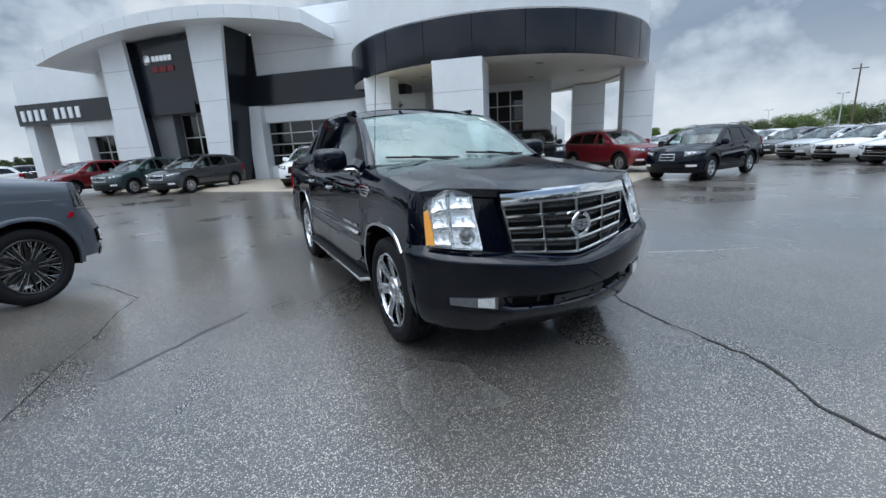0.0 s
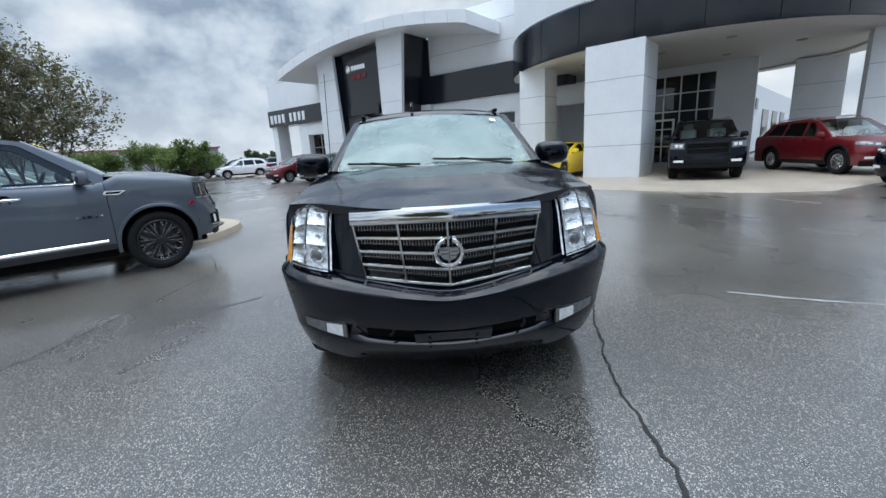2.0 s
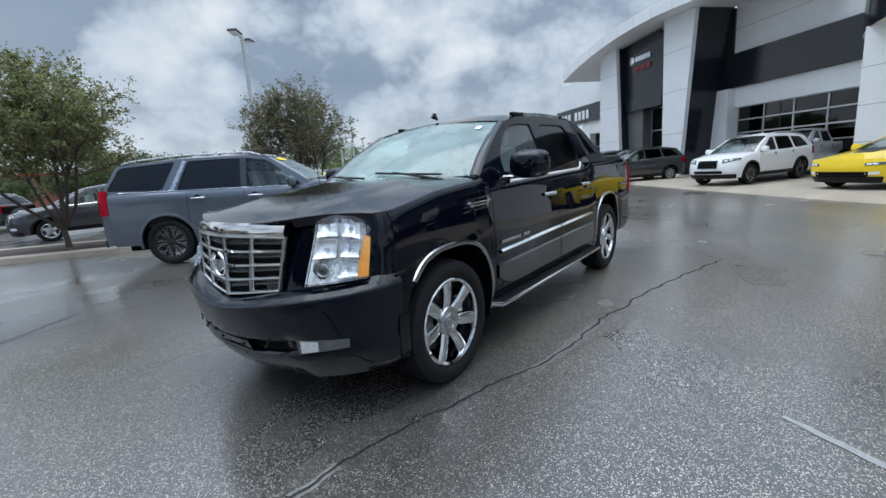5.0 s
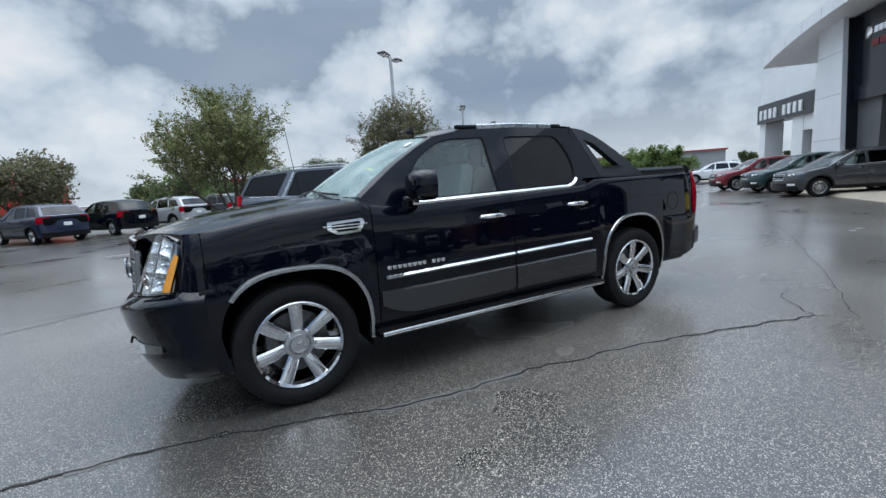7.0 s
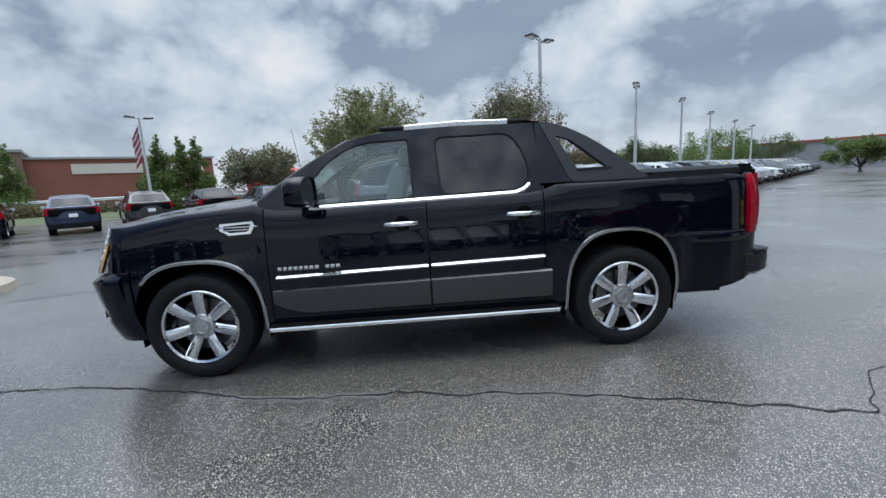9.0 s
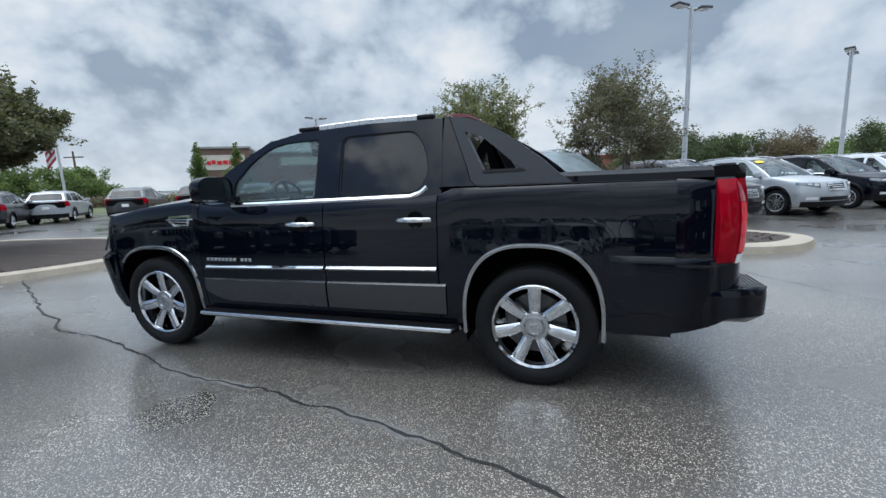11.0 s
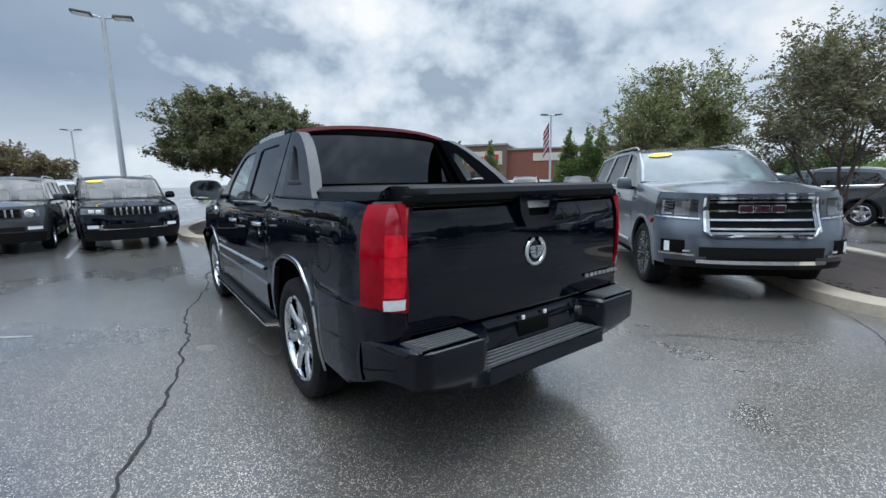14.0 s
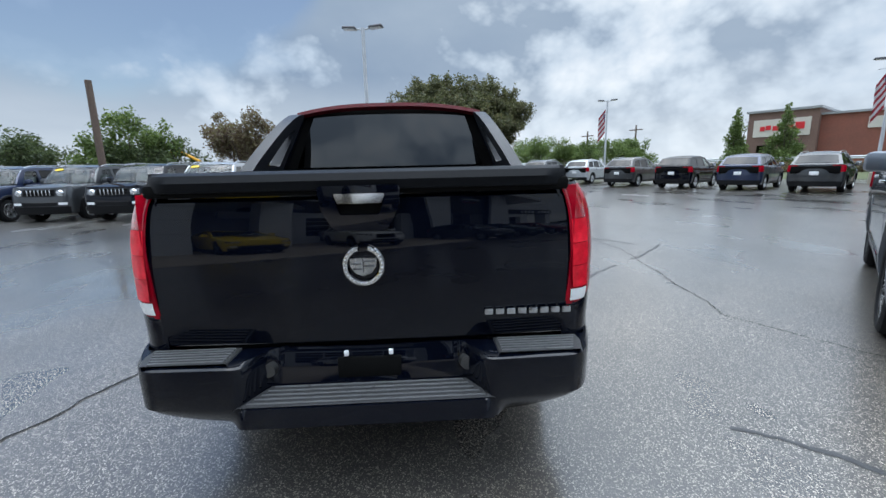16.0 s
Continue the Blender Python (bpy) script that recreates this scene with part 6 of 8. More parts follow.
def badge(name, parent, x, y, z, r, s):
    """Wreath and shield as plain bright shapes; faces +X for s 1, -X for s -1."""
    m = Matrix.Translation((x, y, z)) @ Matrix.Rotation(s * math.pi / 2, 4, "Y")
    bm = bmesh.new()
    prof = [(r * 0.86 + r * 0.14 * math.cos(t), 0.004 + 0.008 * math.sin(t)) for t in lin(0, 2 * math.pi, 9)]
    gap = radians(16)
    base = math.pi if s > 0 else 0
    lathe(bm, prof, 40, m, (base + gap, base + 2 * math.pi - gap))
    for i in range(26):
        a = base + gap + (2 * math.pi - 2 * gap) * (i + 0.5) / 26
        p = m @ Vector((r * 0.88 * math.cos(a), r * 0.88 * math.sin(a), 0.012))
        box(bm, p, (0.006, 0.010, 0.010), 0.002)
    ob = part(name, bm, M_CHROME, parent, "bright wreath emblem")
    bm = bmesh.new()
    pts = [(-0.62, 0.36), (0.62, 0.36), (0.60, -0.05), (0.36, -0.36), (0, -0.50), (-0.36, -0.36), (-0.60, -0.05)]
    plate(bm, [(a * r, b * r) for a, b in pts], [], lambda a, b, k: (x + s * (0.012 - k), y + a, z + b), 0.012)
    sh_ = part("shield", bm, M_SILVERTRIM, ob)
    for a, b, w, h in ((-0.3, 0.22, 0.5, 0.06), (0.32, 0.10, 0.46, 0.06), (-0.28, -0.02, 0.5, 0.06), (0.26, -0.14, 0.4, 0.06), (0, 0.0, 0.05, 0.6)):
        bm = bmesh.new()
        box(bm, (x + s * 0.0145, y + a * r, z + b * r), (0.004, w * r, h * r))
        part("shield_bar", bm, M_LAMPDARK, sh_)
    return ob


M_BRAKERED = plain("dull_red_lens", (0.075, 0.003, 0.007), 0.55, 0, 0.2, 20, 0.0, 0.0, 0.15)
M_REDBRIGHT = plain("bright_red_reflector", (0.95, 0.012, 0.030), 0.22, 0.10, 0.45, 24, 0.35, 0.3, 0.1)
M_REDDEEP = plain("deep_red_lens", (0.30, 0.004, 0.014), 0.2, 0, 0.4, 30, 0.0, 0.8)
M_FOG = plain("fog_lens_glass", (0.72, 0.73, 0.74), 0.12, 0.4, 0.35, 60, 0.0, 0.6)
M_FOGCASE = plain("smoked_fog_housing", (0.16, 0.165, 0.17), 0.2, 0.6, 0.3, 40)
M_ARCH = plain("brushed_arch_metal", (0.40, 0.405, 0.41), 0.10, 1.0, 0.1, 20)
M_MESH = plain("grey_grille_mesh", (0.34, 0.345, 0.35), 0.22, 0.9, 0.15, 30)
# rib rubber painted paler than the pad, for the sky it reflects
M_RIB = plain("sky_lit_rubber_rib", (0.110, 0.112, 0.116), 0.32, 0, 0.25, 30, 0.2)
M_COVER = plain("textured_black_cover", (0.0045, 0.0052, 0.0068), 0.42, 0, 0.2, 50, 0.12, 0.0, 0.12)
M_SAIL = plain("satin_sail_panel", (0.016, 0.018, 0.023), 0.36, 0, 0.15, 50, 0.1, 0.0, 0.35)
M_PAD = plain("grey_rubber_pad", (0.040, 0.041, 0.043), 0.5, 0, 0.2, 30, 0.2)
M_SIDEGLASS = sky_filmed("side_window_glass", (0.74, 0.84, 0.82), (0.42, 0.50, 0.49), 0.10)
# the film's pale green holds the screen's sky reflection as well as haze
M_WS = sky_filmed("windscreen_glass", (0.66, 0.84, 0.80), (0.40, 0.53, 0.51), 0.38)
black_truck()

# ---------------------------------------------------------------- ground
GX = [-900, -200, -60, -25, -12, -6, 0, 6, 12, 25, 60, 200, 900]
bm = bmesh.new()
grid(bm, lambda x, y: (x, y, 0.0), GX, GX)
solid("ground", bm, M_ASPHALT, "wet dark asphalt parking lot", "ground", kind="structure", smooth=False)

BLD_O, BLD_A = (23.0, 2.22), 49.0
BU = Vector((math.cos(radians(BLD_A)), math.sin(radians(BLD_A))))
BN = Vector((-BU.y, BU.x))


def bw(u, n, z=0.0):
    """From the showroom's own axes (along, out, up) to the world."""
    return (BLD_O[0] + BU.x * u + BN.x * n, BLD_O[1] + BU.y * u + BN.y * n, z)


APRON = 0.10


def apron_edge(u):
    return interp([(-45, -11), (-26, -7), (-23.2, -1.5), (-21.8, 4.6), (-20.4, 6.4), (-18, 6.5), (-13, 5.9), (-9, 5.2), (-1, 3.7), (3, 2.9), (6, 0.5), (30, -1.6)], u)


bm = bmesh.new()
grid(bm, lambda u, k: bw(u, (apron_edge(u) + 0.35, apron_edge(u), -12.0)[k], (0.004, APRON, APRON)[k]), lin(-45, 30, 60), range(3))
solid("pavement", bm, M_CONCRETE, "tan concrete apron before the showroom, wet", "pavement", kind="structure")


M_TAR = plain("tar_seam", (0.042, 0.043, 0.045), 0.35, 0, 0.5, 18, 0.3)


def ribbon(bm, pts, w, z, jitter, step=0.05, seed=0.0, broken=None):
    """A crooked ribbon on the ground."""
    dense = []
    for a, b in zip(pts, pts[1:]):
        n = max(1, int((Vector(b) - Vector(a)).length / step))
        dense += [Vector(a).lerp(Vector(b), i / n) for i in range(n)]
    dense.append(Vector(pts[-1]))
    prev = None
    for i, p in enumerate(dense):
        a, b = dense[max(0, i - 1)], dense[min(len(dense) - 1, i + 1)]
        t = (b - a).normalized() if (b - a).length > 1e-6 else Vector((1, 0))
        nrm = Vector((-t.y, t.x))
        o = noise.noise(Vector((i * step * 3.1 + seed, 1.7, 0))) * jitter + noise.noise(Vector((i * step * 11 + seed, 4.2, 0))) * jitter * 0.55
        ww = w * (0.55 + 0.9 * abs(noise.noise(Vector((i * step * 4 + seed, 9.3, 0)))))
        q = p + nrm * o
        off = broken(i * step) if broken else 1.0
        cur = (bm.verts.new((*(q + nrm * ww / 2), z)), bm.verts.new((*(q - nrm * ww / 2), z))) if off > 0 else None
        if prev and cur:
            bm.faces.new((prev[0], prev[1], cur[1], cur[0]))
        prev = cur


MAIN_CRACK = [(-7.5, 0.9), (-5.6, 0.1), (-4.5, -0.42), (-3.67, -0.68), (-3.19, -0.93), (-2.65, -0.99), (-2.11, -1.09), (-1.6, -1.22), (-0.95, -1.42), (-0.18, -1.48), (0.67, -1.62), (1.28, -1.77), (2.12, -2.02), (2.52, -2.15)]
CRACKS = [(MAIN_CRACK, 0.026), ([(2.52, -2.15), (2.75, -1.91), (2.95, -1.70), (3.3, -1.62)], 0.010), ([(4.4, 0.6), (5.16, 1.79), (6.0, 0.84), (8.5, -1.6)], 0.008), ([(2.52, -2.15), (2.70, -2.37), (4.3, -1.6), (7.3, -0.05), (10, 1.6)], 0.009), ([(1.72, 5.58), (3.32, 4.3), (3.76, 3.6), (4.1, 2.69), (5.2, 0.9)], 0.012), ([(5.4, 4.0), (6.2, 2.6), (7.0, 0.4)], 0.012), ([(-4.8, 3.2), (-2.2, 3.5), (0.9, 3.0), (2.0, 3.6)], 0.012)]
bm = bmesh.new()
for i, (pts, w) in enumerate(CRACKS):
    ribbon(bm, pts, w, 0.0042, 0.05 if i == 0 else 0.04, 0.04, i * 17.0)
solid("asphalt_crack", bm, M_CRACK, "dark crooked cracks in the asphalt", "crack", kind="stuff", smooth=False)
bm = bmesh.new()
ribbon(bm, MAIN_CRACK, 0.085, 0.0025, 0.05, 0.04, 0.0, lambda a: 1 if noise.noise(Vector((a * 1.7, 7.7, 0))) > (-0.15 if 5.5 < a < 9.0 else 0.30) else -1)
solid("crack_silt", bm, M_SILT, "pale washed silt along the crack", "crack", kind="stuff", smooth=False)
bm = bmesh.new()
for i, pts in enumerate(([(-0.3, 1.95), (-0.9, 2.65), (-1.6, 3.45), (-2.5, 4.3)], [(2.5, 1.85), (2.75, 2.2), (3.3, 2.6), (3.7, 2.95)], [(-6.0, 2.2), (-4.2, 2.9), (-2.6, 3.9)], [(3.4, -3.4), (2.7, -4.7), (2.0, -6.1), (1.4, -7.6)])):
    ribbon(bm, pts, 0.05, 0.002, 0.04, 0.05, 40.0 + i * 9, lambda a: 1 if noise.noise(Vector((a * 1.1, 3.3, 0))) > -0.3 else -1)
solid("tar_seam", bm, M_TAR, "dark patched seams in the asphalt", "crack", kind="stuff", smooth=False)
bm = bmesh.new()
ribbon(bm, [(-1.13, -2.68), (-1.38, -3.05), (-1.62, -3.55), (-1.8, -3.9)], 0.045, 0.003, 0.015, 0.05, 3.0)
solid("painted_line", bm, M_LINE, "worn pale painted line on the asphalt", "road marking", kind="structure", smooth=False)
for i in range(9):                           # bays of the parked row behind
    y = 1.71 - 2.33 * i
    if y > 0:
        continue
    bm = bmesh.new()
    ribbon(bm, [(-7.0, y), (-12.2, y)], 0.10, 0.003, 0.01, 0.2, i * 3.0)
    solid("bay_line", bm, M_LINE, "white painted parking bay line", "road marking", "bay lines", "structure", smooth=False)


def island(name, outline, label):
    """A kerbed planting bed."""
    bed = thing(name, label, "planting bed")
    out = rounded(outline, 1.3, 8)
    c = Vector((sum(p[0] for p in out) / len(out), sum(p[1] for p in out) / len(out)))

    def inset(d):
        res = []
        n = len(out)
        for i in range(n):
            a, b = Vector(out[i - 1]), Vector(out[(i + 1) % n])
            t = (b - a).normalized()
            nrm = Vector((-t.y, t.x))
            p = Vector(out[i])
            if (c - p).dot(nrm) < 0:
                nrm = -nrm
            res.append(p + nrm * d)
        return res
    bm = bmesh.new()
    rings = [(0.0, 0.0), (0.035, 0.115), (0.07, 0.13), (0.34, 0.135), (0.36, 0.10)]
    loops = [inset(a) for a, _ in rings]
    grid(bm, lambda i, j: (*loops[j][i % len(out)], rings[j][1]), range(len(out) + 1), range(len(rings)))
    part("kerb", bm, M_KERB, bed, "pale concrete kerb")
    bm = bmesh.new()
    inn = inset(0.35)
    cc = bm.verts.new((*c, 0.20))
    mid = [bm.verts.new((*(q.lerp(c, 0.45)), 0.18 + 0.03 * noise.noise(Vector((q.x, q.y, 0)) * 2))) for q in inn]
    vs = [bm.verts.new((*q, 0.115)) for q in inn]
    n = len(vs)
    for i in range(n):
        bm.faces.new((vs[i], vs[(i + 1) % n], mid[(i + 1) % n], mid[i]))
        bm.faces.new((mid[i], mid[(i + 1) % n], cc))
    rnd = random.Random(5)
    for _ in range(900):                     # chips
        k = rnd.random() ** 0.5
        q = inn[rnd.randrange(n)].lerp(c, 1 - k * 0.97)
        z = 0.125 + 0.06 * (1 - k)
        box(bm, (q.x, q.y, z), (rnd.uniform(0.03, 0.09), rnd.uniform(0.012, 0.03), 0.012), 0, Matrix.Rotation(rnd.uniform(0, 6.3), 3, "Z") @ Matrix.Rotation(rnd.uniform(-0.4, 0.4), 3, "X"))
    part("mulch_bed", bm, M_MULCH, bed, "dark brown wood mulch", smooth=False)
    return bed


island("planting_island", [(3.3, 4.1), (5.2, 4.25), (6.1, 5.6), (4.4, 7.2), (0.2, 11.4), (-3.2, 14.4), (-4.6, 12.8), (-2.4, 10.6), (-0.3, 8.9)], "long kerbed planting island with dark mulch")
island("planting_island", [(-6.7, 3.6), (-6.7, 1.4), (-7.9, -0.8), (-11.5, -0.8), (-15.5, 0.6), (-15.5, 4.4), (-11, 5.2)], "kerbed planting island with dark mulch under a tree")

# ---------------------------------------------------------------- trees


def leaf_cloud(bm, clusters, count, size, rnd):
    """Many small bent leaves round the given clusters (centre, radius)."""
    tot = sum(r ** 2 for _, r in clusters)
    for c, r in clusters:
        for _ in range(int(count * r * r / tot)):
            while True:
                p = Vector((rnd.uniform(-1, 1), rnd.uniform(-1, 1), rnd.uniform(-1, 1)))
                if 0.15 < p.length < 1:
                    break
            p = Vector(c) + p * r * (0.6 + 0.4 * rnd.random())
            s = size * rnd.uniform(0.6, 1.4)
            a = Vector((rnd.gauss(0, 1), rnd.gauss(0, 1), rnd.gauss(0, 0.7))).normalized()
            b = a.orthogonal().normalized()
            b.rotate(Matrix.Rotation(rnd.uniform(0, 6.28), 3, a))
            v = [bm.verts.new(q) for q in (p - a * s, p + b * s * 0.5, p + a * s, p - b * s * 0.5)]
            bm.faces.new(v)


def tree(loc, height, radius, label, leafmat, seed, count=5200, size=0.055, trunk_r=0.10, fork=1.2, group="", shape="round", lean=(0.0, 0.0), low=0.35):
    """Tapered trunk, forking limbs and a loose crown of leaves."""
    rnd = random.Random(seed)
    t = thing("tree", label, "tree", group, loc)
    bm = bmesh.new()
    clusters = []
    base = Vector((0, 0, 0))
    top = Vector((rnd.uniform(-0.1, 0.1), rnd.uniform(-0.1, 0.1), fork))
    rod(bm, base, top * 0.5, trunk_r * 1.25, trunk_r, 10)
    rod(bm, top * 0.5, top, trunk_r, trunk_r * 0.85, 10)
    n = 9 if shape == "round" else 5
    for i in range(n):
        a = 2 * math.pi * i / n + rnd.uniform(-0.3, 0.3)
        up = rnd.uniform(low, 0.95)
        reach = radius * rnd.uniform(0.55, 0.9) * (1.15 - 0.5 * up)
        if shape == "column":
            reach, up = radius * rnd.uniform(0.3, 0.8), rnd.uniform(0.5, 1.0)
        tip = Vector((math.cos(a) * reach + lean[0], math.sin(a) * reach + lean[1], fork + (height - fork) * up * 0.86))
        mid = top.lerp(tip, 0.5) + Vector((rnd.uniform(-0.12, 0.12), rnd.uniform(-0.12, 0.12), 0.10 * radius))
        rod(bm, top, mid, trunk_r * 0.55, trunk_r * 0.36, 7)
        rod(bm, mid, tip, trunk_r * 0.36, trunk_r * 0.10, 6)
        for _ in range(5):
            q = mid.lerp(tip, rnd.uniform(0.1, 1.0))
            e = q + Vector((rnd.gauss(0, 0.30), rnd.gauss(0, 0.30), rnd.gauss(0.16, 0.22))) * radius * 0.62
            e.z = min(max(e.z, fork * 0.9), height - 0.1)
            rod(bm, q, e, trunk_r * 0.17, trunk_r * 0.05, 5)
            clusters.append((e, radius * rnd.uniform(0.16, 0.30)))
            f = e + Vector((rnd.gauss(0, 0.2), rnd.gauss(0, 0.2), rnd.gauss(0.15, 0.12))) * radius * 0.5
            f.z = min(f.z, height)
            rod(bm, e, f, trunk_r * 0.07, trunk_r * 0.03, 4)
            clusters.append((f, radius * rnd.uniform(0.10, 0.20)))
        clusters.append((tip, radius * rnd.uniform(0.2, 0.32)))
    if shape == "column":
        clusters = []
        for z in lin(fork * 0.8, height - 0.15, 30):
            r_ = radius * (0.10 + 0.95 * (1 - z / height) ** 0.8)
            clusters.append((Vector((rnd.gauss(0, 0.35) * r_, rnd.gauss(0, 0.35) * r_, z)), r_ * rnd.uniform(0.6, 0.85)))
    part("trunk", bm, M_BARK, t)
    bm = bmesh.new()
    leaf_cloud(bm, clusters, count, size, rnd)
    part("crown", bm, leafmat, t, smooth=False)
    return t


def crabapple(loc, height, radius, label, leafmat, seed, stems=5, fork=0.7, trunk_r=0.06, size=0.036, per=9, low=0.15, flat=1.0, depth=4, sway=(0.0, 0.0)):
    """A tree that branches again and again into upswept twigs, with leaves along the twigs alone."""
    rnd = random.Random(seed)
    t = thing("tree", label, "tree", "", loc)
    bm, lv = bmesh.new(), bmesh.new()
    centre = Vector((sway[0], sway[1], fork + (height - fork) * 0.5))

    def leaves(a, b, n):
        for _ in range(n):
            p = a.lerp(b, rnd.random()) + Vector((rnd.gauss(0, 1), rnd.gauss(0, 1), rnd.gauss(0, 1))) * size * 1.1
            s = size * rnd.uniform(0.55, 1.35)
            d = Vector((rnd.gauss(0, 1), rnd.gauss(0, 1), rnd.gauss(-0.1, 0.6))).normalized()
            e = d.orthogonal().normalized()
            e.rotate(Matrix.Rotation(rnd.uniform(0, 6.28), 3, d))
            lv.faces.new([lv.verts.new(q) for q in (p - d * s, p + e * s * 0.5, p + d * s, p - e * s * 0.5)])

    def grow(p, d, length, r, level):
        steps = 3 if level < depth - 1 else 2
        for i in range(steps):
            lift = 0.10 if level > 0 else 0.04
            d = (d + Vector((rnd.gauss(0, 0.16), rnd.gauss(0, 0.16), rnd.gauss(lift, 0.10)))).normalized()
            q = p + d * length / steps
            out = Vector(((q.x - centre.x) / radius, (q.y - centre.y) / radius, (q.z - centre.z) / (height - fork) * 2))
            over = out.length > 1.0 + 0.10 * rnd.gauss(0, 1)
            rod(bm, p, q, r * (1 - 0.25 * i / steps), r * (1 - 0.25 * (i + 1) / steps), 6 if level < 2 else 3)
            if level >= depth - 2:
                leaves(p, q, int(per * (2.2 if level >= depth - 1 else 0.8)))
            if level < depth and (i > 0 or level > 0):
                for _ in range(2 if level < 2 else rnd.choice((1, 2, 2))):
                    side = d.orthogonal().normalized()
                    side.rotate(Matrix.Rotation(rnd.uniform(0, 6.28), 3, d))
                    nd = d * rnd.uniform(0.45, 0.9) + side * rnd.uniform(0.6, 1.0)
                    nd.z = nd.z * flat + (low if nd.z < 0 else 0.0)
                    grow(q, nd.normalized(), length * rnd.uniform(0.50, 0.72), r * 0.52, level + 1)
            p = q
            if over:
                leaves(p, p + d * size * 3, per)
                return
    top = Vector((rnd.uniform(-0.05, 0.05), rnd.uniform(-0.05, 0.05), fork))
    rod(bm, (0, 0, 0), top * 0.35, trunk_r * 1.45, trunk_r * 1.05, 10)
    rod(bm, top * 0.35, top, trunk_r * 1.05, trunk_r * 0.95, 10)
    for i in range(stems):
        a = 2 * math.pi * i / stems + rnd.uniform(-0.3, 0.3)
        tilt = rnd.uniform(0.35, 1.1) if i else 0.15
        d = Vector((math.cos(a) * tilt + sway[0] * 0.35, math.sin(a) * tilt + sway[1] * 0.35, 1.0 * flat)).normalized()
        reach = math.hypot(radius * min(1, tilt), (height - fork) * 0.8) * rnd.uniform(0.55, 0.72)
        grow(top, d, reach, trunk_r * 0.62, 0)
    part("trunk", bm, M_BARK, t)
    part("crown", lv, leafmat, t, smooth=False)
    return t


crabapple((2.85, 6.8, 0.15), 3.40, 1.22, "small crabapple tree with sparse bronze-green leaves in a mulch bed", M_LEAFSPARSE, 14, 7, 0.55, 0.036, 0.027, 4)
crabapple((-1.35, 10.7, 0.15), 4.1, 1.65, "leafy crabapple tree in a mulch bed", M_LEAF, 3, 7, 0.45, 0.060, 0.036, 5, 0.3)
crabapple((-11.6, 2.0, 0.2), 4.15, 2.9, "spreading crabapple tree with dark green leaves", M_LEAFDEEP, 11, 8, 0.95, 0.085, 0.048, 10, 0.15, 0.62, 4, (-0.15, -0.35))

# ---------------------------------------------------------------- light poles


def lamp_post(loc, h, heading, label="pale steel car park light pole with two lamp heads", r=0.09):
    p = thing("street_lamp", label, "street lamp", "car park lights", loc, heading)
    bm = bmesh.new()
    rod(bm, (0, 0, 0.6), (0, 0, h), r, r * 0.7, 14)
    part("pole", bm, M_POLE, p)
    bm = bmesh.new()
    lathe(bm, [(0.0001, 0.62), (0.22, 0.62), (0.26, 0.58), (0.27, 0.0)], 20)
    part("concrete_base", bm, M_KERB, p)
    for s in (1, -1):
        bm = bmesh.new()
        rod(bm, (0, 0, h - 0.08), (s * 0.30, 0, h - 0.02), 0.03, 0.03, 8)
        arm = part("arm", bm, M_POLE, p)
        bm = bmesh.new()
        box(bm, (s * 0.52, 0, h + 0.01), (0.55, 0.36, 0.09), 0.03, Matrix.Rotation(-s * radians(4), 3, "Y"), 0.9)
        hd = part("lamp_head", bm, M_LAMPHEAD, p)
        bm = bmesh.new()
        box(bm, (s * 0.52, 0, h - 0.042), (0.42, 0.28, 0.02), 0.005, Matrix.Rotation(-s * radians(4), 3, "Y"))
        part("lamp_lens", bm, M_LAMPWHITE, hd)
    return p


def flag(loc, heading, w=0.9, h=1.5):
    f = thing("flag", "striped flag hanging from a light pole", "flag", "flags", loc, heading)
    rows = 9
    for i in range(rows):
        bm = bmesh.new()
        grid(bm, lambda a, k: (0.12 + w * a * 0.45, 0.06 * math.sin(a * 9 + k + i) * a, -h * (i + k) / rows - 0.75 * a), lin(0, 1, 8), (0, 1))
        part("stripe", bm, M_REDFLAG if i % 2 == 0 else M_WHITECLOTH, f)
    bm = bmesh.new()
    grid(bm, lambda a, k: (0.12 + w * a * 0.19, 0.06 * math.sin(a * 4 + k) * a - 0.012, -h * 0.45 * k - 0.32 * a), lin(0, 1, 4), (0, 1))
    part("canton", bm, M_BLUEFLAG, f, "blue field")
    bm = bmesh.new()
    rod(bm, (0, 0, 0.05), (0.58, 0, -0.02), 0.012, seg=6)
    part("flag_staff", bm, M_POLE, f)


lamp_post((5.35, 13.4, 0), 6.75, 38)
lamp_post((-13.1, -1.87, 0.0), 6.7, 80)
lamp_post((-16.7, 23.9, 0), 6.25, 55)
flag((-16.7, 23.9, 5.75), 235, 0.95, 1.9)
lamp_post((12.6, 19.5, 0), 6.0, 60)
lamp_post((18.1, 23.9, 0), 5.8, 60)
lamp_post((23.7, 28.9, 0), 5.5, 60)
lamp_post((30.5, 35.0, 0), 5.4, 60)
lamp_post((38.0, 42.0, 0), 5.5, 60)
lamp_post((-32.1, 16.1, 0), 6.6, 65)
flag((-32.1, 16.1, 5.9), 245, 1.2, 2.0)
lamp_post((-46.5, -5.4, 0), 6.6, 70)
lamp_post((28.1, -87.2, 0), 6.5, 20)
lamp_post((51.7, -115.2, 0), 6.0, 20)
lamp_post((25.2, -93.5, 0), 2.2, 20)

# ---------------------------------------------------------------- showroom


M_MIDGREY = plain("mid_grey_panel", (0.13, 0.135, 0.14), 0.4, 0, 0.1, 1.0)


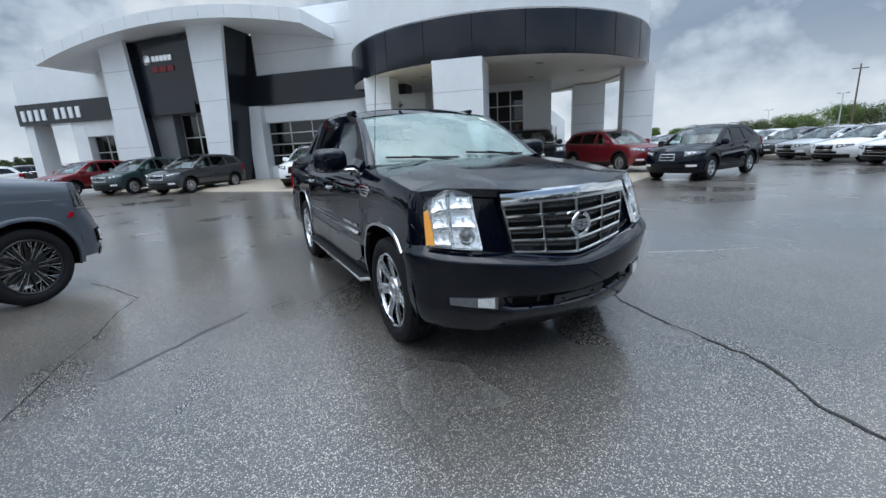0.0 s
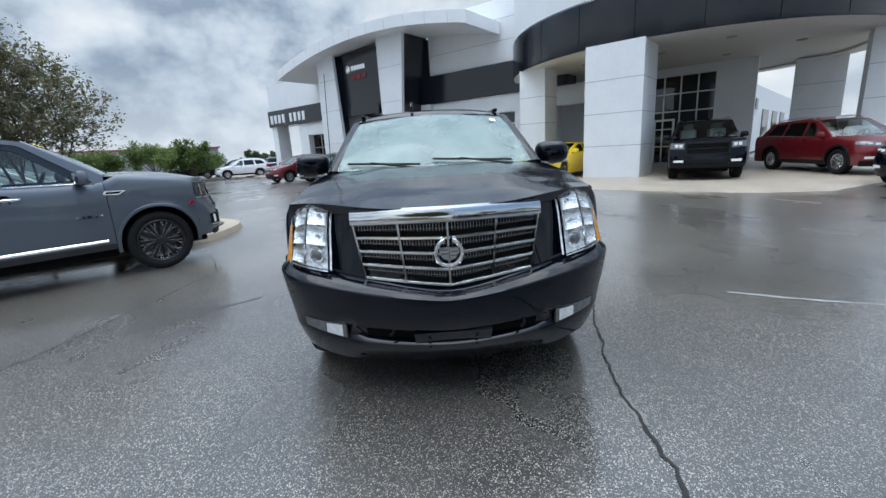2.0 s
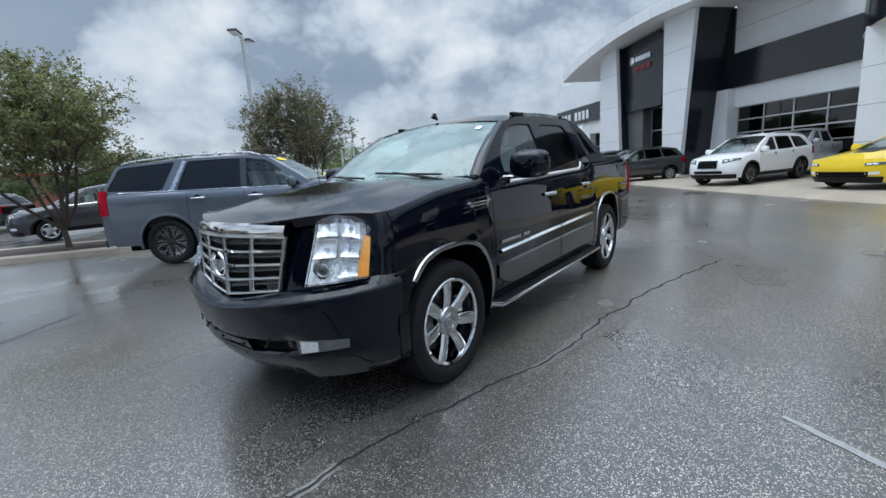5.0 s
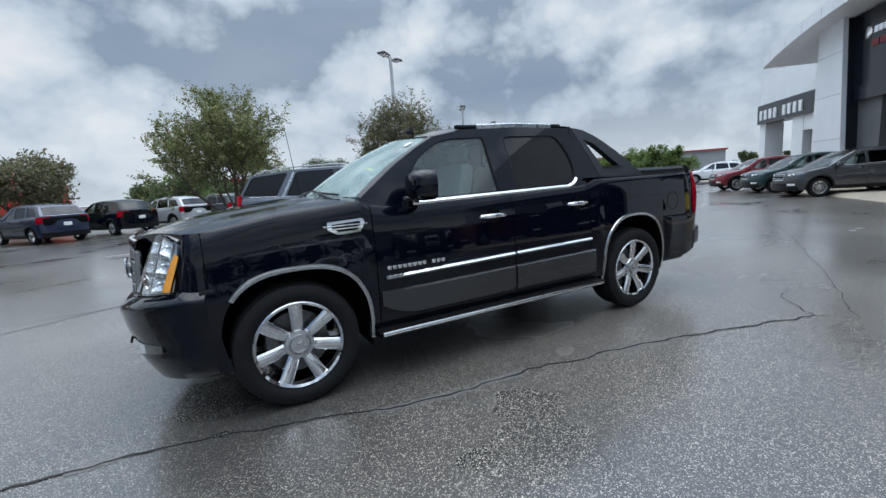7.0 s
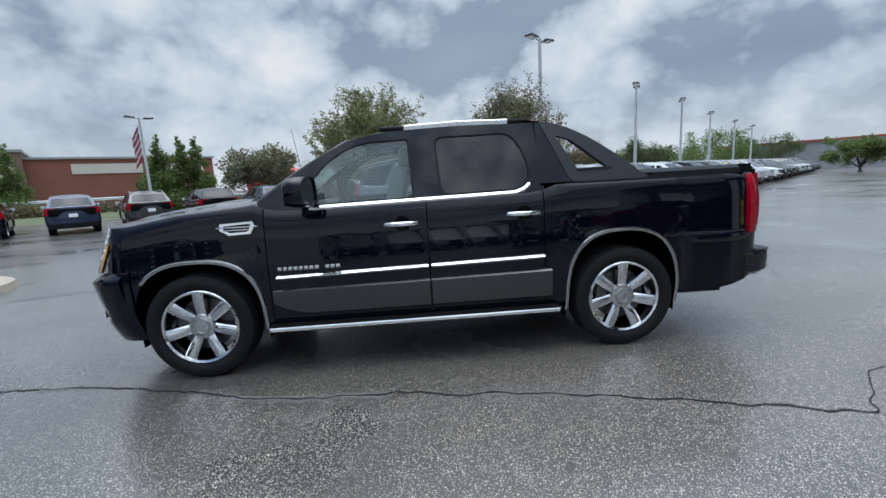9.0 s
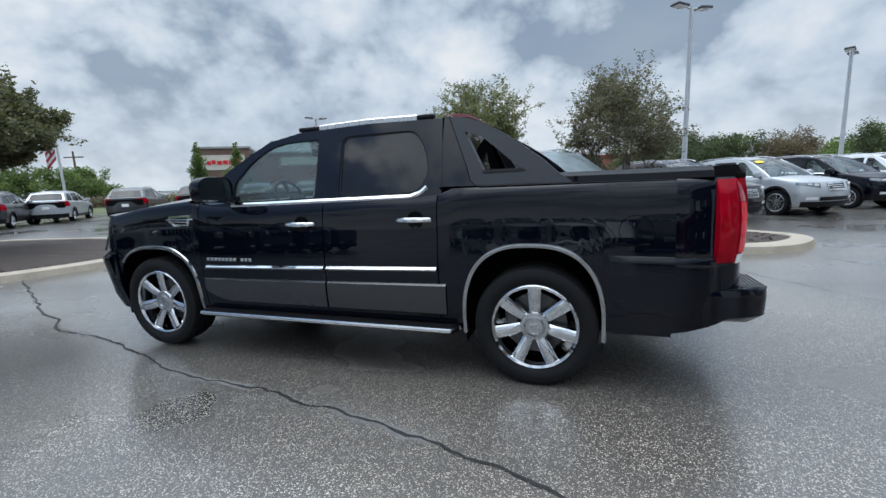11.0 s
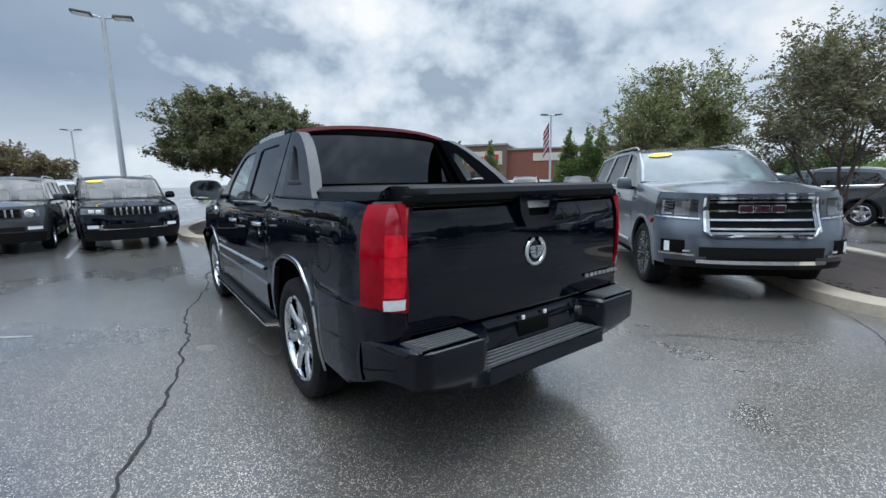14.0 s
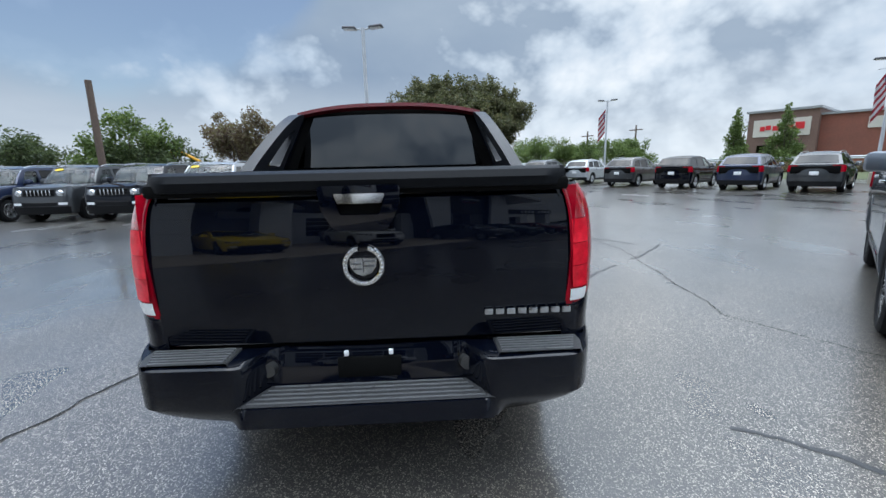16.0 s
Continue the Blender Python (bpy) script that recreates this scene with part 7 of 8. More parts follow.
def showroom():
    b = thing("showroom_building", "white and charcoal panelled car showroom with a curved roof arch", "building", "", (*BLD_O, APRON), BLD_A)

    def bx(name, mat_, u0, u1, n0, n1, z0, z1, parent=None, label="", bevel=0.0):
        bm = bmesh.new()
        box(bm, ((u0 + u1) / 2, (n0 + n1) / 2, (z0 + z1) / 2), (u1 - u0, n1 - n0, z1 - z0), bevel)
        return part(name, bm, mat_, parent or b, label, smooth=False)
    WN = -2.3
    # right wing: upper wall, dark band, lower wall with glazing
    upper = bx("upper_wall", M_WHITEPANEL, -14.0, -1.95, WN - 7, WN, 5.85, 9.1)
    for z in (7.0, 8.1):
        bx("panel_joint", M_GREYPANEL, -14.0, -1.95, WN, WN + 0.006, z, z + 0.02, upper)
    bx("fascia_band", M_DARKPANEL, -11.0, -1.95, WN - 1, WN + 0.18, 4.22, 5.85, label="charcoal fascia band")
    bx("dark_wall", M_DARKPANEL, -1.98, 6.2, WN - 7, WN + 0.10, 0, 8.0)
    bx("lower_wall", M_WHITEPANEL, -12.0, -1.2, WN - 0.5, WN + 0.02, 3.25, 4.20)
    bx("wall_pier", M_WHITEPANEL, -2.15, -1.2, WN - 0.5, WN + 0.45, 0.0, 4.18)
    bx("window_sill_wall", M_WHITEPANEL, -12.0, -2.15, WN - 0.5, WN, 0.0, 0.70)
    window(b, -7.9, -2.15, WN - 0.25, 0.70, 3.25, 4, 4)
    bx("side_pier", M_WHITEPANEL, -9.2, -7.9, WN - 0.5, WN, 0.7, 3.25)
    # floor slab and dark rooms behind the glass
    bx("back_wall", M_GREYPANEL, -17.2, 14.0, -12.0, -11.6, 0.0, 5.8)
    bx("inner_floor", M_GREYPANEL, -17.2, 14.0, -11.6, -2.8, -0.02, 0.02)
    bx("flat_roof", M_GREYPANEL, -14.0, 16.9, -11.6, WN - 0.01, 5.60, 5.84)
    # tower between the white piers
    tower = bx("tower_wall", M_DARKPANEL, -0.2, 4.7, WN, -0.55, 4.4, 7.95, label="charcoal tower wall")
    bx("awning", M_DARKPANEL, 1.0, 4.3, -1.3, -0.50, 3.95, 4.60)
    bx("tower_lower_wall", M_MIDGREY, 2.9, 4.8, WN, -0.75, 0.0, 3.95)
    window(b, -0.4, 2.9, -1.4, 0.0, 3.95, 3, 3)
    for u0t, u1t, u0b, u1b, zt in ((4.60, 6.34, 4.08, 6.48, 8.02), (-1.92, 0.28, -1.12, 0.18, 8.35)):
        bm = bmesh.new()
        v = [bm.verts.new(p) for p in ((u0b, -0.22, 0), (u1b, -0.22, 0), (u1b, 0, 0), (u0b, 0, 0), (u0t, -0.22, zt), (u1t, -0.22, zt), (u1t, 0, zt), (u0t, 0, zt))]
        for q in ((0, 1, 2, 3), (4, 5, 6, 7), (0, 1, 5, 4), (1, 2, 6, 5), (2, 3, 7, 6), (3, 0, 4, 7)):
            bm.faces.new([v[i] for i in q])
        pier = part("tower_pier", bm, M_WHITEPANEL, b, "tapered white pier", smooth=False)
        bm = bmesh.new()                     # charcoal flank behind the white face
        v = [bm.verts.new(p) for p in ((u0b + 0.06, WN, 0), (u1b - 0.06, WN, 0), (u1b - 0.06, -0.22, 0), (u0b + 0.06, -0.22, 0), (u0t + 0.06, WN, zt - 0.1), (u1t - 0.06, WN, zt - 0.1), (u1t - 0.06, -0.22, zt - 0.1), (u0t + 0.06, -0.22, zt - 0.1))]
        for q in ((0, 1, 2, 3), (4, 5, 6, 7), (0, 1, 5, 4), (1, 2, 6, 5), (2, 3, 7, 6), (3, 0, 4, 7)):
            bm.faces.new([v[i] for i in q])
        part("pier_flank", bm, M_DARKPANEL, pier, "charcoal panel", smooth=False)
        for z in (2.2, 4.4, 6.4):
            k = z / zt
            bx("panel_joint", M_GREYPANEL, u0b + (u0t - u0b) * k, u1b + (u1t - u1b) * k, 0.0, 0.006, z, z + 0.02, pier)
    # arch beam
    az = lambda u: 8.82 - 0.0148 * (u - 0.7) ** 2
    bm = bmesh.new()
    sec = ((1.0, 0.0), (1.0, -0.60), (0.9, -0.62), (-2.25, -0.62), (-2.25, 0.0))
    rows = grid(bm, lambda u, j: (u, sec[j % 5][0], az(u) + sec[j % 5][1] - 0.02 * (u > 9)), lin(-7.1, 9.8, 44), range(6))
    for r in (rows[0], rows[-1]):
        bm.faces.new(r[:5])
    arch = part("roof_arch", bm, M_WHITEPANEL, b, "white curved roof beam", angle=20)
    for u in lin(-6, 9.0, 11):
        bx("panel_joint", M_GREYPANEL, u, u + 0.015, 1.0, 1.004, az(u) - 0.58, az(u) - 0.02, arch)
    # left wing
    left = bx("left_wing_wall", M_WHITEPANEL, 6.2, 17.0, WN - 7, WN, 5.55, 7.72)
    band = bx("left_fascia", M_DARKPANEL, 6.2, 17.15, WN - 1, WN + 0.15, 4.18, 5.55, label="charcoal fascia with pale letter bars")
    for u0, u1 in ((16.2, 17.0), (11.6, 12.8), (6.4, 9.4)):
        bx("wing_pier", M_WHITEPANEL, u0, u1, WN - 1.2, WN, 0, 4.18)
    bx("wing_side_wall", M_WHITEPANEL, 12.8, 17.0, WN - 5.2, WN - 5, 0, 4.18)
    bx("end_wall", M_WHITEPANEL, 16.8, 17.0, -11.6, WN - 3.2, 0, 4.18)
    window(b, 9.4, 11.6, WN - 0.5, 0.0, 3.2, 2, 3)
    bx("door_head", M_WHITEPANEL, 9.4, 11.6, WN - 1.0, WN - 0.02, 3.2, 4.18)
    for u in (16.7, 16.08, 15.46, 14.84, 13.7, 13.08, 12.46, 11.84):
        bx("letter_bar", M_WHITEPANEL, u - 0.34, u, WN + 0.15, WN + 0.22, 4.45, 5.15, band, "white letter bar")
    bm = bmesh.new()
    lathe(bm, [(0.0001, 0.05), (0.20, 0.05), (0.26, 0.03), (0.27, 0.0)], 20, Matrix.Translation((3.75, -0.545, 6.95)) @ Matrix.Rotation(radians(-90), 4, "X"))
    bars(bm, lambda a, q: (3.35 - a, -0.50, 6.82 + q), (0.24,) * 5, 0.28, 0.15)
    part("brand_sign", bm, M_CHROME, tower, "pale sign bars")
    bm = bmesh.new()
    bars(bm, lambda a, q: (3.45 - a, -0.50, 6.25 + q), (0.42, 0.5, 0.42), 0.30, 0.15)
    part("brand_sign", bm, M_SIGNRED2, tower, "dull red sign bars")
    # canopy drum
    cu, cn, R = -15.5, -4.53, 7.75
    drum = thing("entrance_canopy", "round drive-through canopy with charcoal band and white piers", "canopy", "", (*BLD_O, APRON), BLD_A)
    m = Matrix.Translation((cu, cn, 0))
    bm = bmesh.new()
    lathe(bm, [(R, 4.62), (R + 0.02, 4.70), (R + 0.02, 6.2), (R - 0.02, 6.27)], 72, m)
    bandd = part("canopy_band", bm, M_DARKPANEL, drum, "glossy charcoal band", angle=20)
    bm = bmesh.new()
    lathe(bm, [(R - 0.06, 6.25), (R - 0.06, 9.6), (R - 0.4, 9.6)], 72, m)
    part("canopy_wall", bm, M_WHITEPANEL, drum, angle=20)
    bm = bmesh.new()
    lathe(bm, [(0.001, 4.72), (R - 1.0, 4.72), (R - 0.98, 4.62), (R, 4.62)], 72, m)
    part("canopy_soffit", bm, M_SOFFIT, drum, angle=20)
    bm = bmesh.new()
    lathe(bm, [(0.001, 9.58), (R - 0.2, 9.58)], 48, m)
    part("canopy_roof", bm, M_GREYPANEL, drum)
    for i in range(24):
        a = 2 * math.pi * i / 24
        bm = bmesh.new()
        box(bm, (cu + (R + 0.022) * math.cos(a), cn + (R + 0.022) * math.sin(a), 5.45), (0.008, 0.02, 1.5), 0, Matrix.Rotation(a, 3, "Z"))
        part("band_joint", bm, M_DARK, bandd)
    for u, n, wu, wn_ in ((-14.87, 2.33, 2.02, 1.9), (-10.6, 0.35, 1.25, 1.3), (-22.6, -2.9, 1.35, 1.4), (-20.9, -9.2, 1.9, 1.5)):
        bm = bmesh.new()
        box(bm, (u, n, 2.33), (wu, wn_, 4.66))
        pier = part("canopy_pier", bm, M_WHITEPANEL, drum, "square white panelled pier", smooth=False)
        for z in (1.15, 2.3, 3.45):
            bm = bmesh.new()
            box(bm, (u, n, z), (wu + 0.008, wn_ + 0.008, 0.018))
            part("panel_joint", bm, M_GREYPANEL, pier)
    for i, (u, n) in enumerate(((-12.5, -0.5), (-15.5, -0.8), (-18.0, 0.2), (-13.5, -3.5), (-17.5, -3.8), (-20.0, -3.0))):
        lt = thing("downlight", "round recessed canopy downlight", "ceiling light", "canopy downlights", bw(u, n, APRON + 4.72))
        bm = bmesh.new()
        lathe(bm, [(0.0001, -0.01), (0.13, -0.01), (0.17, -0.03), (0.18, 0.0)], 20)
        part("trim_ring", bm, M_GREYPANEL, lt)
    # entrance behind the canopy
    bx("entrance_wall", M_WHITEPANEL, -13.2, -8.2, -6.2, -5.7, 0, 5.8)
    bx("entrance_wall", M_WHITEPANEL, -18.6, -17.0, -6.2, -5.7, 0, 5.8)
    bx("entrance_head", M_WHITEPANEL, -17.0, -13.2, -6.2, -5.7, 4.35, 5.8)
    window(b, -17.0, -13.2, -5.9, 0.0, 4.35, 5, 5, door=True)
    bx("return_wall", M_WHITEPANEL, -9.2, -8.2, -5.7, WN, 0, 5.8)
    # long service wing that runs back behind the canopy
    bm = bmesh.new()
    c = ((-17.3, -9.5), (-21.4, -54.0), (-11.0, -54.0), (-8.0, -9.5))
    lo, hi = [bm.verts.new((*p, 0)) for p in c], [bm.verts.new((*p, 4.5)) for p in c]
    bm.faces.new(hi)
    for i in range(4):
        bm.faces.new((lo[i], lo[(i + 1) % 4], hi[(i + 1) % 4], hi[i]))
    wing = part("service_wing", bm, M_WHITEPANEL, b, smooth=False)
    turn = Matrix.Rotation(math.atan2(-44.5, -4.1), 3, "Z")
    for k, z0, z1, w in ((0.06, 0.3, 2.9, 1.6), (0.16, 2.9, 3.6, 0.9), (0.20, 2.9, 3.6, 0.9), (0.30, 0.0, 3.0, 3.0), (0.42, 0.0, 3.0, 3.0), (0.54, 0.0, 3.0, 3.0)):
        bm = bmesh.new()
        box(bm, (-17.33 - 4.1 * k, -9.5 - 44.5 * k, (z0 + z1) / 2), (w, 0.06, z1 - z0), 0, turn)
        part("wing_window", bm, M_TINT, wing, smooth=False)
    bm = bmesh.new()
    for i in range(4):
        k = 0.085 + 0.017 * i
        box(bm, (-17.36 - 4.1 * k, -9.5 - 44.5 * k, 3.95), (0.5, 0.08, 0.5), 0, turn)
    part("wing_sign", bm, M_SILVERTRIM, wing, "silver sign bars", smooth=False)
    return b


def window(parent, u0, u1, n, z0, z1, cols, rows, door=False, thin=False):
    bm = bmesh.new()
    w = 0.06
    for u in lin(u0, u1, cols + 1):
        box(bm, (u, n, (z0 + z1) / 2), (w, 0.10, z1 - z0))
    for z in lin(z0, z1, rows + 1):
        box(bm, ((u0 + u1) / 2, n + 0.003, z), (u1 - u0 + w, 0.094, w))
    if door:
        for du in (u1 - (u1 - u0) / cols * 1.5 - 0.9, u1 - (u1 - u0) / cols * 1.5 + 0.9, u1 - (u1 - u0) / cols * 1.5):
            box(bm, (du, n + 0.05, 1.1), (0.10, 0.06, 2.2))
        box(bm, (u1 - (u1 - u0) / cols * 1.5, n + 0.05, 2.2), (1.9, 0.06, 0.10))
    fr = part("window_frame", bm, M_MULLION, parent, "aluminium framed glazing", smooth=False)
    us_, zs_ = lin(u0, u1, cols + 1), lin(z0, z1, rows + 1)
    for i in range(cols):
        for j in range(rows):
            bm = bmesh.new()
            box(bm, ((us_[i] + us_[i + 1]) / 2, n - 0.01, (zs_[j] + zs_[j + 1]) / 2), (us_[i + 1] - us_[i] - w, 0.012, zs_[j + 1] - zs_[j] - w))
            part("pane", bm, M_SHOPGLASS, fr, smooth=False)
    if thin:
        bm = bmesh.new()
        box(bm, ((u0 + u1) / 2, n - 0.02, (z0 + z1) / 2), (u1 - u0, 0.01, z1 - z0))
        part("blind", bm, M_DARK, fr, smooth=False)


M_SIGNRED2 = plain("dull_red_sign", (0.22, 0.03, 0.035), 0.35, 0.3, 0.1, 3)
showroom()

# ---------------------------------------------------------------- other vehicles
P_SILVER = paint("silver_paint", (0.42, 0.44, 0.46), 0.3)
P_WHITE = paint("white_paint", (0.78, 0.79, 0.80), 0.1)
P_REDCAR = paint("dark_red_paint", (0.16, 0.008, 0.014), 0.3)
P_YELLOW = paint("yellow_paint", (0.85, 0.58, 0.0), 0.1)
P_CHAR = paint("charcoal_paint", (0.035, 0.038, 0.042), 0.3)
P_NAVY = paint("dark_blue_paint", (0.012, 0.022, 0.06), 0.3)
P_GREEN = paint("dark_green_paint", (0.012, 0.035, 0.035), 0.3)
P_BROWN = paint("dark_bronze_paint", (0.019, 0.015, 0.017), 0.3)

M_BADGE = plain("dull_red_badge", (0.045, 0.014, 0.017), 0.3, 0.3, 0.2, 20)
M_WAGONSILL = plain("dark_grey_cladding", (0.022, 0.023, 0.026), 0.45, 0, 0.2, 20, 0.1)
# pale film colour in place of the sky mirrored in the screen
M_WS2 = sky_filmed("sky_filmed_windscreen", (0.45, 0.52, 0.52), (0.36, 0.43, 0.45), 0.42)

# big grey wagon
yk = Shape(xf=2.58, xr=-2.68, hw=1.03, af=1.60, ar=-1.47, ra=0.485, tr=0.415, tw=0.275, rim=0.295, sill=0.40, bowf=0.46, pf=2.4, bowr=0.28, pr=3.4, hoodf=1.235, cowlx=1.13, cowl=1.385, beltf=1.265, beltr=1.34,
           roof=((1.10, 1.375), (0.42, 1.83), (0.0, 1.895), (-1.2, 1.905), (-2.25, 1.84), (-2.52, 1.34)), crown=0.05, tumble=0.30, splits=(1.08, -0.05, -1.05), lean=0.03, nose=0.07, hcrown=0.065, kind="black", arch="body", low=0.46, handle_mat=M_CHROME)
YW = (win((0.985, 1.29), (0.93, 1.355), (0.38, 1.785), (0.0, 1.845), (-0.02, 1.29)), win((-0.09, 1.29), (-0.09, 1.85), (-1.02, 1.855), (-1.24, 1.335), r=0.06), win((-1.48, 1.355), (-1.24, 1.855), (-2.20, 1.80), (-2.43, 1.40), r=0.06))
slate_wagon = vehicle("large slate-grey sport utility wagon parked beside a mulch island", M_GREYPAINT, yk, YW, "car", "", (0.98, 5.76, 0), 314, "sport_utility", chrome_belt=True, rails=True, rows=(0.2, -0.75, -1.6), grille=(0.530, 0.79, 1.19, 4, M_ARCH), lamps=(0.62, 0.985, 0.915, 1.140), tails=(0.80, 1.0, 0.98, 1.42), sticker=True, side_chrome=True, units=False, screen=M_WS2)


def nose_part(name, mat_, spans, off, label="", parent=None, n=8):
    """Raised pieces of the wagon's nose, each a span (u0, u1, z0, z1) across it."""
    bm = bmesh.new()
    for u0, u1, z0, z1 in spans:
        a, b = sorted((u0, u1))
        patch(bm, yk.fx, a, b, z0, z1, off, max(4, n), 4)
    return part(name, bm, mat_, parent or slate_wagon, label)


def wagon_front():
    low = lambda u: 0.735 + 1.9 * max(0.0, abs(u) - 0.50) + 0.018 * smoothstep((0.34 - abs(u)) / 0.06)
    nose_part("grille_surround", M_CHROME, [(-0.555, 0.555, 1.172, 1.194), (-0.555, 0.555, low, lambda u: low(u) + 0.022)], 0.040, "chrome six-sided grille surround", n=25)
    nose_part("bonnet_trim", M_CHROME, [(-0.54, 0.54, 1.228, 1.236)], 0.030, "bright strip along the bonnet edge", n=21)
    badge_ = nose_part("grille_badge", M_CHROME, [(-0.235, -0.085, 1.020, 1.110), (-0.075, 0.075, 1.020, 1.110), (0.085, 0.235, 1.020, 1.110)], 0.052, "chrome-edged dull red badge shapes", n=4)
    nose_part("badge_face", M_BADGE, [(-0.222, -0.098, 1.032, 1.098), (-0.062, 0.062, 1.032, 1.098), (0.098, 0.222, 1.032, 1.098)], 0.055, "", badge_, 4)
    nose_part("bumper_beam", M_GREYPAINT, [(-0.66, 0.66, 0.632, 0.718)], 0.032, n=21)
    nose_part("lower_grille", M_PLASTIC, [(-0.62, 0.62, 0.515, 0.630)], 0.020, n=21)
    nose_part("bumper_bar", M_CHROME, [(-0.64, 0.64, 0.438, 0.482)], 0.046, "chrome lower bumper bar", n=21)
    for s in (1, -1):
        nose_part("grille_side_frame", M_CHROME, [(s * 0.548, s * 0.572, lambda u: 0.80 + 0.5 * max(0, abs(u) - 0.55), 1.194)], 0.042, "broad chrome frame side")
        guide = nose_part("light_guide", M_SILVERTRIM, [(s * 0.925, s * 0.942, 0.995, 1.165)], 0.019, "pale c-shaped light guide", n=4)
        nose_part("light_bar", M_LAMPDARK, [(s * 0.855, s * 0.925, z, z + 0.018) for z in (0.998, 1.036, 1.074, 1.112, 1.148)], 0.019, "", guide, 4)
        nose_part("lamp_inner", M_LAMPDARK, [(s * 0.70, s * 0.835, 0.985, 1.155)], 0.016, "smoked lamp chamber")
        nose_part("lamp_underline", M_SILVERTRIM, [(s * 0.605, s * 0.99, lambda u: 0.905 + 0.06 * abs(u), lambda u: 0.921 + 0.06 * abs(u))], 0.020, "bright strip under the headlight")
        pk = nose_part("fog_pocket", M_DARK, [(s * 0.755, s * 0.955, 0.530, 0.700)], 0.014, "black fog lamp pocket")
        nose_part("fog_lamp", M_LAMPWHITE, [(s * 0.885, s * 0.925, 0.565, 0.680)], 0.022, "", pk, 4)
        nose_part("pocket_trim", M_CHROME, [(s * 0.655, s * 0.965, lambda u: 0.498 + 0.03 * abs(u), lambda u: 0.522 + 0.03 * abs(u)), (s * 0.700, s * 0.765, 0.565, 0.590)], 0.030, "chrome hook round the fog lamp", pk)


wagon_front()
for s in (1, -1):
    bm = bmesh.new()                         # bright slanting pillar strip
    plate(bm, [(-1.28, 1.345), (-1.35, 1.345), (-1.11, 1.865), (-1.04, 1.865)], [], lambda x, z, k, s=s: (x, s * (yk.gy(z) + 0.008 - k), z), 0.012)
    part("pillar_trim", bm, M_SILVERTRIM, slate_wagon, "satin pillar strip")
    bm = bmesh.new()
    plate(bm, [(0.0, 1.285), (0.02, 1.85), (-0.10, 1.855), (-0.10, 1.285)], [], lambda x, z, k, s=s: (x, s * (yk.gy(z) + 0.006 - k), z), 0.010)
    part("pillar_cover", bm, M_LAMPBLACK, slate_wagon, "gloss black pillar cover")
    bm = bmesh.new()
    plate(bm, rounded([(1.30, 1.165), (1.06, 1.175), (1.045, 1.125), (1.22, 1.115)], 0.015), [], lambda x, z, k, s=s: (x, s * (yk.w(x, z) + 0.014 - k), z), 0.018)
    vent = part("wing_vent", bm, M_CHROME, slate_wagon)
    bm = bmesh.new()
    plate(bm, rounded([(1.255, 1.155), (1.085, 1.160), (1.075, 1.137), (1.215, 1.128)], 0.008), [], lambda x, z, k, s=s: (x, s * (yk.w(x, z) + 0.017 - k), z), 0.004)
    part("vent_mesh", bm, M_DARK, vent)
    bm = bmesh.new()
    bars(bm, lambda a, q: (1.00 - a, s * (yk.w(0.8, 0.86) + 0.004), 0.85 + q), (0.045,) * 5, 0.030, 0.3)
    part("model_badge", bm, M_CHROME, slate_wagon)
    bm = bmesh.new()
    plate(bm, rounded([(2.10, 0.925), (2.055, 0.935), (2.02, 0.885), (2.05, 0.870)], 0.01), [], lambda x, z, k, s=s: (x, s * (yk.w(min(x, 2.1), z) + 0.016 - k), z), 0.012)
    part("side_marker", bm, M_RED, slate_wagon)
    bm = side_panel(yk, yk.af - yk.ra - 0.03, yk.ar + yk.ra + 0.03, s, zhi=0.475, off=0.006, nz=4)
    part("sill_cladding", bm, M_WAGONSILL, slate_wagon, "dark grey sill cladding")


def common_suv(label, body, loc, heading, group="", **k):
    s = dict(k)
    shp = Shape(**s.pop("shape", {}))
    return vehicle(label, body, shp, s.pop("windows", SUV_WIN), "car", group, loc, heading, s.pop("name", "sport_utility"), **s)


SHOW = "cars before the showroom"
MW = (win((0.78, 1.13), (0.16, 1.54), (0.0, 1.57), (-0.01, 1.13)), win((-0.09, 1.13), (-0.09, 1.58), (-0.80, 1.58), (-0.96, 1.17)), win((-1.06, 1.19), (-0.92, 1.57), (-1.30, 1.54), (-1.70, 1.30)))
common_suv("black crossover with a bright v-shaped grille frame", M_BLACK, (4.5, -13.0, 0), 96, SHOW, shape=dict(hw=0.955, xf=2.36, xr=-2.34, tr=0.38, ra=0.435, bowf=0.60, hoodf=0.93, cowl=1.12, beltr=1.26, roof=((1.12, 1.12), (0.20, 1.60), (-0.35, 1.68), (-1.0, 1.66), (-1.62, 1.55), (-2.14, 1.25)), kind="alloy5"), windows=MW, rails=True, grille=(0.24, 0.66, 0.84, 1, M_SILVERTRIM))
common_suv("dark red sport utility wagon on the apron", P_REDCAR, (8.6, -13.2, APRON), 172, SHOW, shape=dict(hw=0.98, tr=0.37, ra=0.42, xf=2.5, xr=-2.55, af=1.5, ar=-1.42), rails=True, chrome_belt=True)
